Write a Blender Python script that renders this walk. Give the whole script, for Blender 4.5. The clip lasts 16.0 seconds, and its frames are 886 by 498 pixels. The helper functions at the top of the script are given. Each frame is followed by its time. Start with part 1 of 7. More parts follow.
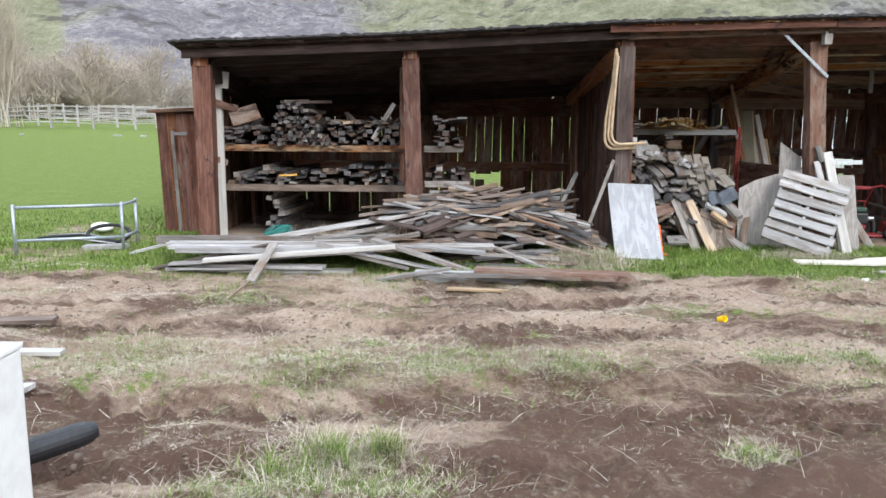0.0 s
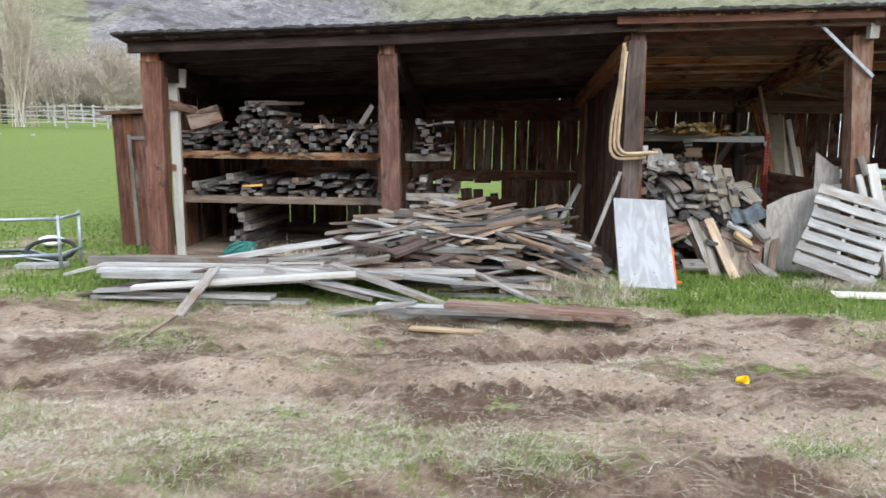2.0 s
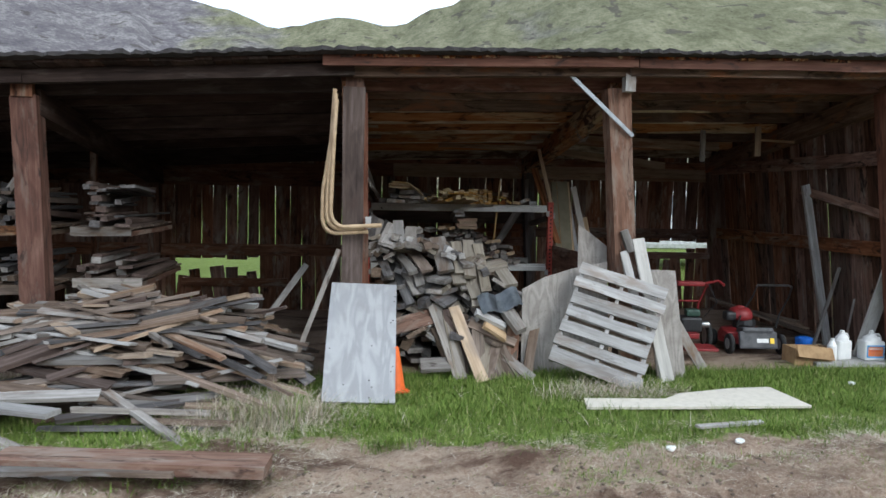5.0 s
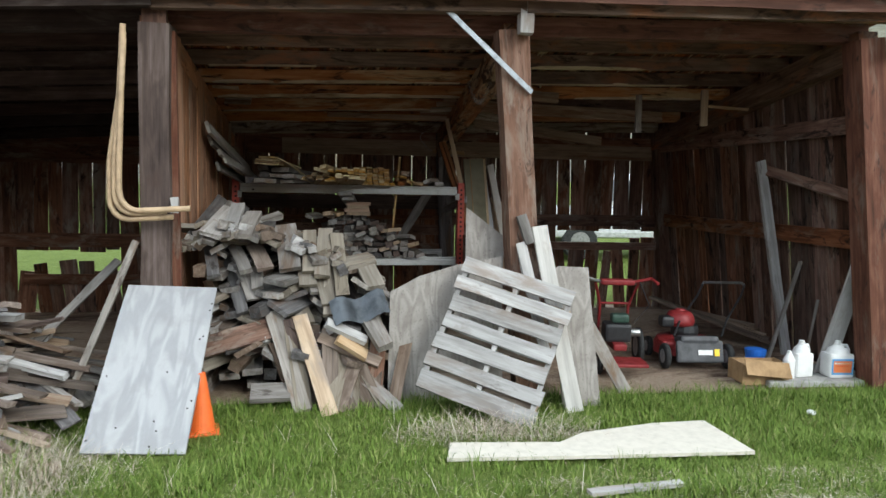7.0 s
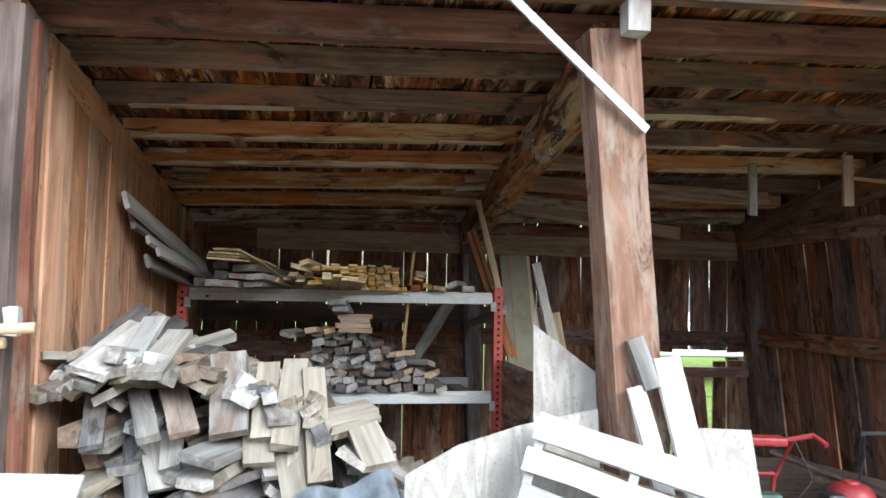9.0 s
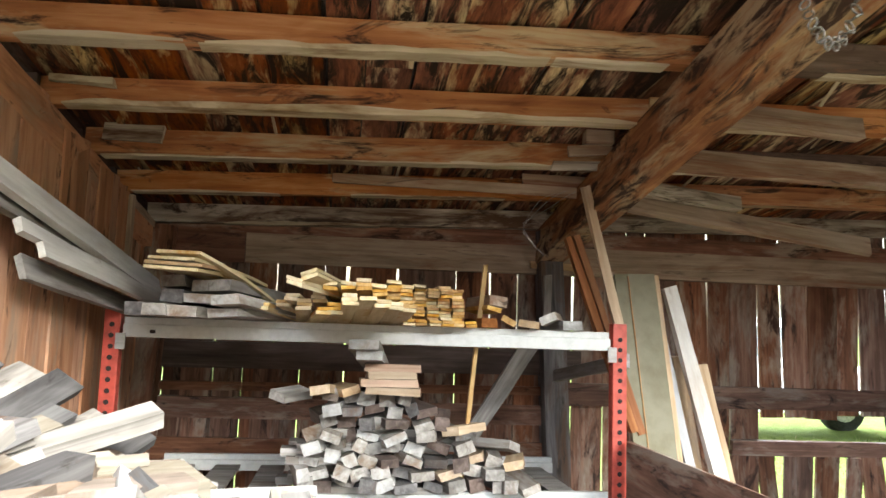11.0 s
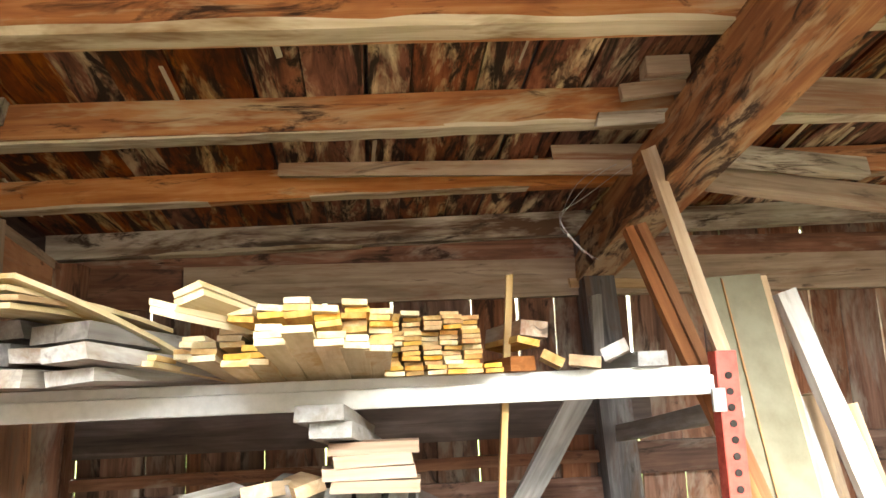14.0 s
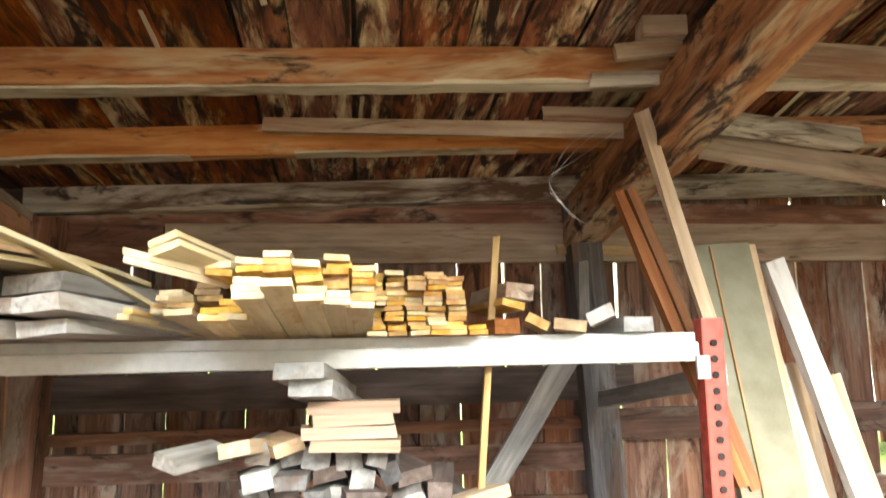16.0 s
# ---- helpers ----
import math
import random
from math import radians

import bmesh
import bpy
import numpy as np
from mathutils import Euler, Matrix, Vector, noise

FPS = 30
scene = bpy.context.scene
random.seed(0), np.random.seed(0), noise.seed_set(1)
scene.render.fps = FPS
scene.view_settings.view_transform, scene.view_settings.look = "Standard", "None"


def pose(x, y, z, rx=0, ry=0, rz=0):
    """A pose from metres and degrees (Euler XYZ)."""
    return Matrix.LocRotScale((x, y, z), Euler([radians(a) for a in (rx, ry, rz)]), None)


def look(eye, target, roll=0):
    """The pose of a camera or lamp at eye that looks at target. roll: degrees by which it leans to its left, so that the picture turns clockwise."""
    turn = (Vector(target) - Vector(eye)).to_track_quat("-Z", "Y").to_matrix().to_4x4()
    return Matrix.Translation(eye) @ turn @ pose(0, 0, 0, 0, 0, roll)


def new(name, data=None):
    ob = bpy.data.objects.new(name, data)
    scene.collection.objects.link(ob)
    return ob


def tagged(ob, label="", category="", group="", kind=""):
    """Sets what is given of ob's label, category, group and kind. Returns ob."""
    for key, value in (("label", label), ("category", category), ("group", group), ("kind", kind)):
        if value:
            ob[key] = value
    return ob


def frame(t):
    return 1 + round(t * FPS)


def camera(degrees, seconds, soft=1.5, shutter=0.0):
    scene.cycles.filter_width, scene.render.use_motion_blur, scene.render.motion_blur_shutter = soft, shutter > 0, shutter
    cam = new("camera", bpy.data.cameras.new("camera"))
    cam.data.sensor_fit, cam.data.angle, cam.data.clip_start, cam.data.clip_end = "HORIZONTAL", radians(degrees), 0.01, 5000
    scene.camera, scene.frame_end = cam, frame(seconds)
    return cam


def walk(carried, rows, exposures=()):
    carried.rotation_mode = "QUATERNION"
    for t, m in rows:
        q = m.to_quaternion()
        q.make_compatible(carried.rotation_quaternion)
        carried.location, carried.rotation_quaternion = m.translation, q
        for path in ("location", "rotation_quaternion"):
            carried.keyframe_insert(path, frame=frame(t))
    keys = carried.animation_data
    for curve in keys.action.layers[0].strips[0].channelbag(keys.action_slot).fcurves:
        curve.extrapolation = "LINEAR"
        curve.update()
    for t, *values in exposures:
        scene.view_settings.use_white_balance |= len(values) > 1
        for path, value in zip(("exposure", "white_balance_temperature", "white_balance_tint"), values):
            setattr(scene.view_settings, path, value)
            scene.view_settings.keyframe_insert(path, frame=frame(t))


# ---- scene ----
cam = camera(61.3, 16.0, shutter=0.28)
METRES, EYE, TILT, LEAN, TURN = 12.21, 1.65, 0.0, 0.0, 0.0
ROWS = [
    (0.0, 0.0, 0.0, 0.0, 0.07, -9.38, -0.42),
    (0.5, 0.0066, 0.0222, 0.0027, 1.56, -9.06, -0.91),
    (1.0, 0.0184, 0.0514, 0.0034, 4.21, -9.69, -1.1),
    (1.5, 0.0271, 0.0779, 0.0011, 4.57, -9.72, -1.27),
    (2.0, 0.0425, 0.1071, 0.004, 2.0, -9.28, -0.7),
    (2.5, 0.0695, 0.1308, 0.0049, -1.02, -8.61, -1.2),
    (3.0, 0.092, 0.1575, 0.0026, -7.55, -8.29, -1.56),
    (5.5, 0.2227, 0.2915, 0.0049, -7.14, -3.54, -0.93),
    (6.0, 0.2505, 0.324, 0.0002, -9.02, -3.77, -0.94),
    (6.5, 0.2773, 0.3552, -0.0003, -9.37, -4.07, -1.08),
    (7.0, 0.2949, 0.3876, -0.0023, -8.75, -4.81, -1.01),
    (7.5, 0.2981, 0.4373, -0.0074, -12.48, -3.46, -1.83),
    (8.0, 0.3015, 0.479, -0.0087, -10.08, -2.98, -2.23),
    (8.5, 0.3061, 0.5286, -0.0062, -8.78, 1.38, -1.13),
    (11.0, 0.3024, 0.766, -0.0048, -7.55, 6.33, -1.82),
    (11.5, 0.2997, 0.7992, -0.0024, -7.59, 7.89, -1.33),
    (12.0, 0.3046, 0.8299, -0.0027, -5.75, 10.68, -0.92),
    (12.5, 0.3049, 0.8496, -0.0024, -5.67, 11.94, -0.61),
    (13.0, 0.3084, 0.8603, -0.0033, -5.85, 11.77, -0.24),
    (13.5, 0.3175, 0.8678, -0.0047, -5.73, 10.61, 0.87),
    (14.0, 0.3218, 0.8723, -0.0054, -5.38, 10.35, 2.33),
    (14.5, 0.3218, 0.8753, -0.0042, -4.61, 11.04, 3.04),
    (15.0, 0.3215, 0.8773, -0.0028, -4.9, 12.14, 2.66),
    (15.5, 0.3213, 0.878, -0.0026, -5.93, 11.98, 1.61),
    (16.0, 0.3226, 0.8763, -0.0069, -6.54, 7.87, 1.11),
]
EXPOSURES = [(0.0, 0.64, 6200, 10), (2.0, 0.6, 6200, 8), (3.0, 0.76, 6050, 7), (5.5, 0.02, 6050, 6), (6.5, 0.12, 6400, 4), (7.0, 0.4, 6300, 4), (8.0, 0.92, 6150, 7), (8.7, 1.52, 5950, 5), (10.8, 2.85, 6400, 4), (11.5, 3.55, 6800, 5), (12.3, 4.2, 7150, 5), (13.0, 4.4, 7050, 5), (13.8, 4.2, 6900, 4), (14.6, 4.15, 6850, 3), (15.4, 4.4, 6700, 1), (16.0, 4.0, 6700, 2)]
walk(cam, [(t, pose(0, 0, EYE, TILT, LEAN, TURN) @ pose(METRES * x, METRES * y, METRES * z, 90 + pitch, roll, yaw)) for t, x, y, z, yaw, pitch, roll in ROWS], EXPOSURES)

# ---- world and sun: bright overcast spring day ----
world = bpy.data.worlds.new("overcast_sky")
scene.world = world
world.use_nodes = True
wn, wl = world.node_tree.nodes, world.node_tree.links
wn.clear()
w_out = wn.new("ShaderNodeOutputWorld")
w_bg = wn.new("ShaderNodeBackground")
w_sky = wn.new("ShaderNodeTexSky")
w_sky.sky_type = "NISHITA"
w_sky.sun_disc = False
w_sky.sun_elevation, w_sky.sun_rotation = radians(36), radians(150)
w_sky.air_density, w_sky.dust_density, w_sky.ozone_density = 1.0, 4.0, 1.0
w_tc = wn.new("ShaderNodeTexCoord")
w_noise = wn.new("ShaderNodeTexNoise")
w_noise.inputs["Scale"].default_value, w_noise.inputs["Detail"].default_value = 3.0, 6.0
w_ramp = wn.new("ShaderNodeValToRGB")
w_ramp.color_ramp.elements[0].position, w_ramp.color_ramp.elements[0].color = 0.35, (11.0, 12.4, 14.8, 1)
w_ramp.color_ramp.elements[1].position, w_ramp.color_ramp.elements[1].color = 0.62, (19.0, 20.2, 22.0, 1)
w_mix = wn.new("ShaderNodeMix")
w_mix.data_type = "RGBA"
w_mix.inputs[0].default_value = 0.88
wl.new(w_tc.outputs["Generated"], w_noise.inputs["Vector"])
wl.new(w_noise.outputs["Fac"], w_ramp.inputs["Fac"])
wl.new(w_sky.outputs["Color"], w_mix.inputs[6])
wl.new(w_ramp.outputs["Color"], w_mix.inputs[7])
wl.new(w_mix.outputs[2], w_bg.inputs["Color"])
w_bg.inputs["Strength"].default_value = 0.1
wl.new(w_bg.outputs[0], w_out.inputs[0])

sun = new("sun", bpy.data.lights.new("sun", "SUN"))
sun.data.energy, sun.data.angle, sun.data.color = 1.5, radians(30), (1.0, 0.97, 0.92)
sun.matrix_basis = look((14, -12, 14), (2, 9, 0))
# ---- materials ----
def shader(name):
    m = bpy.data.materials.new(name)
    m.use_nodes = True
    n, l = m.node_tree.nodes, m.node_tree.links
    return m, n, l, n["Principled BSDF"]


def ramp(n, stops):
    r = n.new("ShaderNodeValToRGB")
    while len(r.color_ramp.elements) < len(stops):
        r.color_ramp.elements.new(0.5)
    for e, (p, c) in zip(r.color_ramp.elements, stops):
        e.position, e.color = p, (*c, 1)
    return r


def blend(n, l, fac, a, b, mode="MIX"):
    x = n.new("ShaderNodeMix")
    x.data_type, x.blend_type = "RGBA", mode
    for sock, v in ((x.inputs[0], fac), (x.inputs[6], a), (x.inputs[7], b)):
        if isinstance(v, (int, float)):
            sock.default_value = v
        elif isinstance(v, tuple):
            sock.default_value = (*v, 1)
        else:
            l.new(v, sock)
    return x.outputs[2]


def noise_tex(n, l, vec, scale, detail=4.0, rough=0.6, distort=0.0):
    t = n.new("ShaderNodeTexNoise")
    t.inputs["Scale"].default_value, t.inputs["Detail"].default_value = scale, detail
    t.inputs["Roughness"].default_value, t.inputs["Distortion"].default_value = rough, distort
    if vec is not None:
        l.new(vec, t.inputs["Vector"])
    return t.outputs["Fac"]


def maprange(n, l, v, a, b, c=0.0, d=1.0):
    r = n.new("ShaderNodeMapRange")
    l.new(v, r.inputs[0])
    for i, q in enumerate((a, b, c, d)):
        r.inputs[i + 1].default_value = q
    return r.outputs[0]


def math_node(n, l, op, a, b):
    x = n.new("ShaderNodeMath")
    x.operation = op
    for sock, v in ((x.inputs[0], a), (x.inputs[1], b)):
        if isinstance(v, (int, float)):
            sock.default_value = v
        else:
            l.new(v, sock)
    return x.outputs[0]


def bump(n, l, h, strength, dist, bsdf):
    b = n.new("ShaderNodeBump")
    b.inputs["Strength"].default_value, b.inputs["Distance"].default_value = strength, dist
    l.new(h, b.inputs["Height"])
    l.new(b.outputs[0], bsdf.inputs["Normal"])


def wood(name, dark, mid, light, stain=None, amount=0.4, rough=0.8, islands=False, vary=0.5, fine=55.0, contrast=0.18, blot=None, blots=0.3, streak=1.0):
    """Sawn wood with its grain along local x; each piece has its own grain, tone and stains."""
    m, n, l, bsdf = shader(name)
    tc = n.new("ShaderNodeTexCoord")
    if islands:
        g = n.new("ShaderNodeNewGeometry")
        rnd = g.outputs["Random Per Island"]
    else:
        rnd = n.new("ShaderNodeObjectInfo").outputs["Random"]
    shift = n.new("ShaderNodeCombineXYZ")
    for i, k in enumerate((37.0, 11.0, 53.0)):
        l.new(math_node(n, l, "MULTIPLY", rnd, k), shift.inputs[i])
    add = n.new("ShaderNodeVectorMath")
    l.new(tc.outputs["Object"], add.inputs[0])
    l.new(shift.outputs[0], add.inputs[1])
    vec = add.outputs[0]
    st = n.new("ShaderNodeMapping")
    st.inputs["Scale"].default_value = (1.2, fine * 0.5, fine * 0.5)
    l.new(vec, st.inputs["Vector"])
    grain = noise_tex(n, l, st.outputs[0], 1.0, 5.0, 0.65, 0.6)
    st2 = n.new("ShaderNodeMapping")
    st2.inputs["Scale"].default_value = (2.5, 9.0, 9.0)
    l.new(vec, st2.inputs["Vector"])
    broad = noise_tex(n, l, st2.outputs[0], 1.0, 3.0, 0.55, 0.8)
    both = math_node(n, l, "ADD", math_node(n, l, "MULTIPLY", grain, 0.55), math_node(n, l, "MULTIPLY", broad, 0.45))
    c = ramp(n, [(0.5 - contrast, dark), (0.5, mid), (0.5 + contrast, light)])
    l.new(both, c.inputs["Fac"])
    col = c.outputs["Color"]
    if stain:
        st3 = n.new("ShaderNodeMapping")
        st3.inputs["Scale"].default_value = (1.1 / streak, 4.0 * streak, 4.0 * streak)
        l.new(vec, st3.inputs["Vector"])
        patch = noise_tex(n, l, st3.outputs[0], 1.3, 5.0, 0.7, 0.4)
        col = blend(n, l, maprange(n, l, patch, 0.62 - amount * 0.35, 0.75 - amount * 0.35), col, stain)
    if blot:
        st4 = n.new("ShaderNodeMapping")
        st4.inputs["Scale"].default_value = (2.2 / streak, 7.0 * streak, 7.0 * streak)
        st4.inputs["Location"].default_value = (5.0, 9.0, 2.0)
        l.new(vec, st4.inputs["Vector"])
        patch2 = noise_tex(n, l, st4.outputs[0], 1.2, 6.0, 0.7, 1.0)
        col = blend(n, l, maprange(n, l, patch2, 0.66 - blots * 0.35, 0.76 - blots * 0.35), col, blot)
    rn = n.new("ShaderNodeTexWhiteNoise")
    rn.noise_dimensions = "1D"
    l.new(rnd, rn.inputs["W"])
    hsv = n.new("ShaderNodeHueSaturation")
    l.new(col, hsv.inputs["Color"])
    l.new(maprange(n, l, rn.outputs["Value"], 0, 1, 1 - vary * 0.6, 1 + vary * 0.6), hsv.inputs["Value"])
    l.new(maprange(n, l, rnd, 0, 1, 1 - vary * 0.4, 1 + vary * 0.3), hsv.inputs["Saturation"])
    l.new(hsv.outputs[0], bsdf.inputs["Base Color"])
    bsdf.inputs["Roughness"].default_value = rough
    bsdf.inputs["Specular IOR Level"].default_value = 0.25
    bump(n, l, both, 0.5, 0.006, bsdf)
    return m


def plain(name, col, rough=0.5, metal=0.0, spot=0.25, scale=14.0, bumpy=0.15, dirt=None):
    m, n, l, bsdf = shader(name)
    tc = n.new("ShaderNodeTexCoord")
    f = noise_tex(n, l, tc.outputs["Object"], scale, 6.0, 0.65)
    dk = dirt or tuple(c * (1 - spot * 1.6) for c in col)
    l.new(blend(n, l, maprange(n, l, f, 0.42, 0.72), col, dk), bsdf.inputs["Base Color"])
    l.new(maprange(n, l, f, 0.3, 0.7, max(0.05, rough - 0.12), min(1, rough + 0.15)), bsdf.inputs["Roughness"])
    bsdf.inputs["Metallic"].default_value = metal
    if bumpy:
        bump(n, l, f, bumpy, 0.004, bsdf)
    return m


M_POST = wood("red_brown_timber", (0.05, 0.022, 0.015), (0.125, 0.054, 0.036), (0.22, 0.12, 0.085), (0.17, 0.13, 0.105), 0.16, vary=0.3, blot=(0.045, 0.026, 0.02), blots=0.3)
M_GREYPOST = wood("grey_brown_timber", (0.036, 0.025, 0.022), (0.09, 0.064, 0.054), (0.17, 0.13, 0.115), (0.07, 0.045, 0.036), 0.12, vary=0.25)
M_WALL = wood("dark_barn_board", (0.05, 0.022, 0.013), (0.145, 0.066, 0.04), (0.265, 0.15, 0.098), (0.24, 0.19, 0.15), 0.3, vary=0.6, blot=(0.03, 0.014, 0.01), blots=0.3)
M_ROOFB = wood("stained_roof_board", (0.03, 0.009, 0.004), (0.15, 0.04, 0.013), (0.30, 0.115, 0.042), (0.54, 0.41, 0.22), 0.3, islands=True, vary=0.55, contrast=0.17, blot=(0.018, 0.008, 0.004), blots=0.5, streak=1.4)
M_PURLIN = wood("orange_brown_purlin", (0.15, 0.045, 0.014), (0.35, 0.14, 0.046), (0.50, 0.27, 0.115), (0.46, 0.35, 0.21), 0.28, vary=0.3, blot=(0.035, 0.016, 0.01), blots=0.32, streak=1.3)
M_PALEPURLIN = wood("pale_grey_purlin", (0.13, 0.105, 0.075), (0.34, 0.30, 0.235), (0.52, 0.49, 0.42), (0.10, 0.055, 0.03), 0.35, vary=0.2, blot=(0.045, 0.03, 0.02), blots=0.35, streak=1.2)
M_OLDPURLIN = wood("grey_brown_purlin", (0.055, 0.036, 0.027), (0.14, 0.095, 0.07), (0.26, 0.19, 0.145), (0.27, 0.12, 0.06), 0.28, vary=0.4, blot=(0.04, 0.026, 0.02), blots=0.3)
M_GREY = wood("weathered_grey_board", (0.10, 0.088, 0.078), (0.23, 0.21, 0.19), (0.37, 0.345, 0.32), (0.15, 0.105, 0.075), 0.3, vary=0.6, blot=(0.09, 0.075, 0.065), blots=0.2)
M_PALE = wood("bleached_board", (0.19, 0.178, 0.168), (0.35, 0.337, 0.322), (0.49, 0.475, 0.457), (0.26, 0.22, 0.19), 0.28, vary=0.4, blot=(0.17, 0.15, 0.14), blots=0.15)
M_BROWNB = wood("brown_scrap_board", (0.065, 0.047, 0.035), (0.155, 0.115, 0.088), (0.27, 0.21, 0.17), (0.10, 0.068, 0.05), 0.3, vary=0.6)
M_YELLOW = wood("fresh_yellow_lumber", (0.30, 0.15, 0.04), (0.49, 0.29, 0.09), (0.64, 0.45, 0.20), (0.36, 0.16, 0.04), 0.3, vary=0.45)
M_BLUSH = wood("pinkish_tan_lumber", (0.22, 0.13, 0.085), (0.36, 0.235, 0.165), (0.48, 0.35, 0.26), (0.25, 0.15, 0.10), 0.25, vary=0.3)
M_FAWN = wood("fawn_grey_plank", (0.13, 0.108, 0.083), (0.22, 0.19, 0.15), (0.32, 0.285, 0.235), (0.14, 0.10, 0.07), 0.25, vary=0.35, blot=(0.10, 0.08, 0.06), blots=0.2)
M_PINE = wood("pale_cream_pine", (0.42, 0.32, 0.17), (0.58, 0.475, 0.29), (0.70, 0.61, 0.43), (0.46, 0.29, 0.11), 0.25, vary=0.3)
M_TAN = wood("tan_lumber", (0.26, 0.17, 0.095), (0.40, 0.28, 0.17), (0.54, 0.41, 0.28), (0.26, 0.20, 0.15), 0.25, vary=0.4)
M_ORANGE = wood("dark_stained_molding", (0.14, 0.05, 0.018), (0.25, 0.095, 0.034), (0.36, 0.17, 0.07), None, vary=0.35)
M_WHITEB = wood("white_painted_board", (0.34, 0.32, 0.295), (0.46, 0.44, 0.405), (0.56, 0.54, 0.51), (0.36, 0.32, 0.28), 0.2, rough=0.6, vary=0.2, blot=(0.3, 0.27, 0.24), blots=0.12)
M_PARTITION = wood("brown_panel_wall", (0.21, 0.095, 0.05), (0.41, 0.205, 0.115), (0.55, 0.32, 0.195), (0.3, 0.2, 0.14), 0.3, vary=0.3, fine=30.0, blot=(0.07, 0.035, 0.02), blots=0.25)
M_ROOFING = plain("dark_felt_roofing", (0.05, 0.045, 0.045), 0.9)
M_STEELW = plain("white_painted_steel", (0.52, 0.52, 0.50), 0.5, 0.0, 0.1, 24, 0.05)
M_REDS = plain("red_painted_steel", (0.42, 0.055, 0.035), 0.5, 0.0, 0.3, 25)
M_HOLE = plain("dark_slot", (0.02, 0.012, 0.01), 0.9, 0, 0.1, 5, 0)
M_GALV = plain("galvanised_tube", (0.42, 0.46, 0.50), 0.45, 0.6, 0.25, 30)
M_CONE = plain("orange_plastic", (0.85, 0.16, 0.03), 0.5, 0, 0.12, 12)
M_BLACK = plain("black_plastic", (0.02, 0.02, 0.022), 0.5, 0, 0.3, 20)
M_RUBBER = plain("black_rubber", (0.025, 0.025, 0.025), 0.85, 0, 0.3, 30)
M_MOWRED = plain("red_mower_enamel", (0.24, 0.018, 0.02), 0.55, 0, 0.2, 18)
M_METAL = plain("dull_steel", (0.35, 0.35, 0.35), 0.4, 0.9, 0.25, 25)
M_WHITEP = plain("white_plastic", (0.80, 0.80, 0.78), 0.4, 0, 0.1, 8)
M_BLUEP = plain("blue_plastic", (0.02, 0.12, 0.48), 0.4, 0, 0.1, 8)
M_LABELR = plain("red_label", (0.65, 0.10, 0.04), 0.5, 0, 0.1, 8, 0)
M_YELLOWP = plain("yellow_plastic", (0.95, 0.62, 0.01), 0.45, 0, 0.1, 8)
M_CARD = plain("brown_cardboard", (0.38, 0.24, 0.12), 0.85, 0, 0.25, 8)
M_CONC = plain("concrete", (0.36, 0.35, 0.33), 0.9, 0, 0.25, 12, 0.3)
M_PVC = plain("tan_plastic_pipe", (0.50, 0.36, 0.22), 0.5, 0, 0.25, 10)
M_TEAL = plain("teal_net", (0.03, 0.20, 0.17), 0.7, 0, 0.2, 10)
M_WIRE = plain("rusty_wire", (0.16, 0.14, 0.12), 0.6, 0.5, 0.2, 30, 0)
M_TIN = plain("grey_sheet_metal", (0.20, 0.22, 0.24), 0.45, 0.7, 0.3, 9)
M_TAWNY = wood("pale_torn_lath", (0.28, 0.23, 0.15), (0.44, 0.38, 0.27), (0.58, 0.52, 0.40), (0.2, 0.13, 0.07), 0.32, vary=0.35)
# grey lumber toned down in colour for the shade of the shelf bays
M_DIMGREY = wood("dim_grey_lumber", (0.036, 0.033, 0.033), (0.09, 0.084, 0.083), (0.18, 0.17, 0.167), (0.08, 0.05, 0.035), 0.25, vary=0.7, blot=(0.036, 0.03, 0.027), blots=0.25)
# left-bay roof wood: darker copies with the shade put into the colour
M_SHADETIMBER = wood("shaded_timber", (0.014, 0.008, 0.007), (0.04, 0.025, 0.02), (0.085, 0.058, 0.048), (0.10, 0.08, 0.07), 0.2, vary=0.5)
M_SHADEROOF = wood("shaded_roof_board", (0.016, 0.009, 0.008), (0.05, 0.029, 0.022), (0.10, 0.066, 0.053), (0.11, 0.09, 0.078), 0.22, islands=True, vary=0.6)

M_TANGREY = wood("tan_grey_beam", (0.17, 0.12, 0.08), (0.32, 0.24, 0.17), (0.45, 0.36, 0.27), (0.22, 0.11, 0.06), 0.3, vary=0.3, blot=(0.10, 0.07, 0.05), blots=0.2, streak=1.5)
M_RAFTER = wood("blotched_red_rafter", (0.09, 0.034, 0.016), (0.22, 0.095, 0.042), (0.38, 0.21, 0.10), (0.33, 0.25, 0.165), 0.38, vary=0.2, blot=(0.035, 0.017, 0.011), blots=0.5, streak=1.1)
# darker copy of the barn board, shade put into its colour
M_SHADEWALL = wood("shaded_barn_board", (0.04, 0.019, 0.012), (0.125, 0.06, 0.038), (0.24, 0.138, 0.095), (0.17, 0.135, 0.11), 0.25, vary=0.8, blot=(0.018, 0.009, 0.007), blots=0.35)
M_CREAM = plain("cream_painted_board", (0.66, 0.61, 0.52), 0.7, 0.0, 0.09, 16)


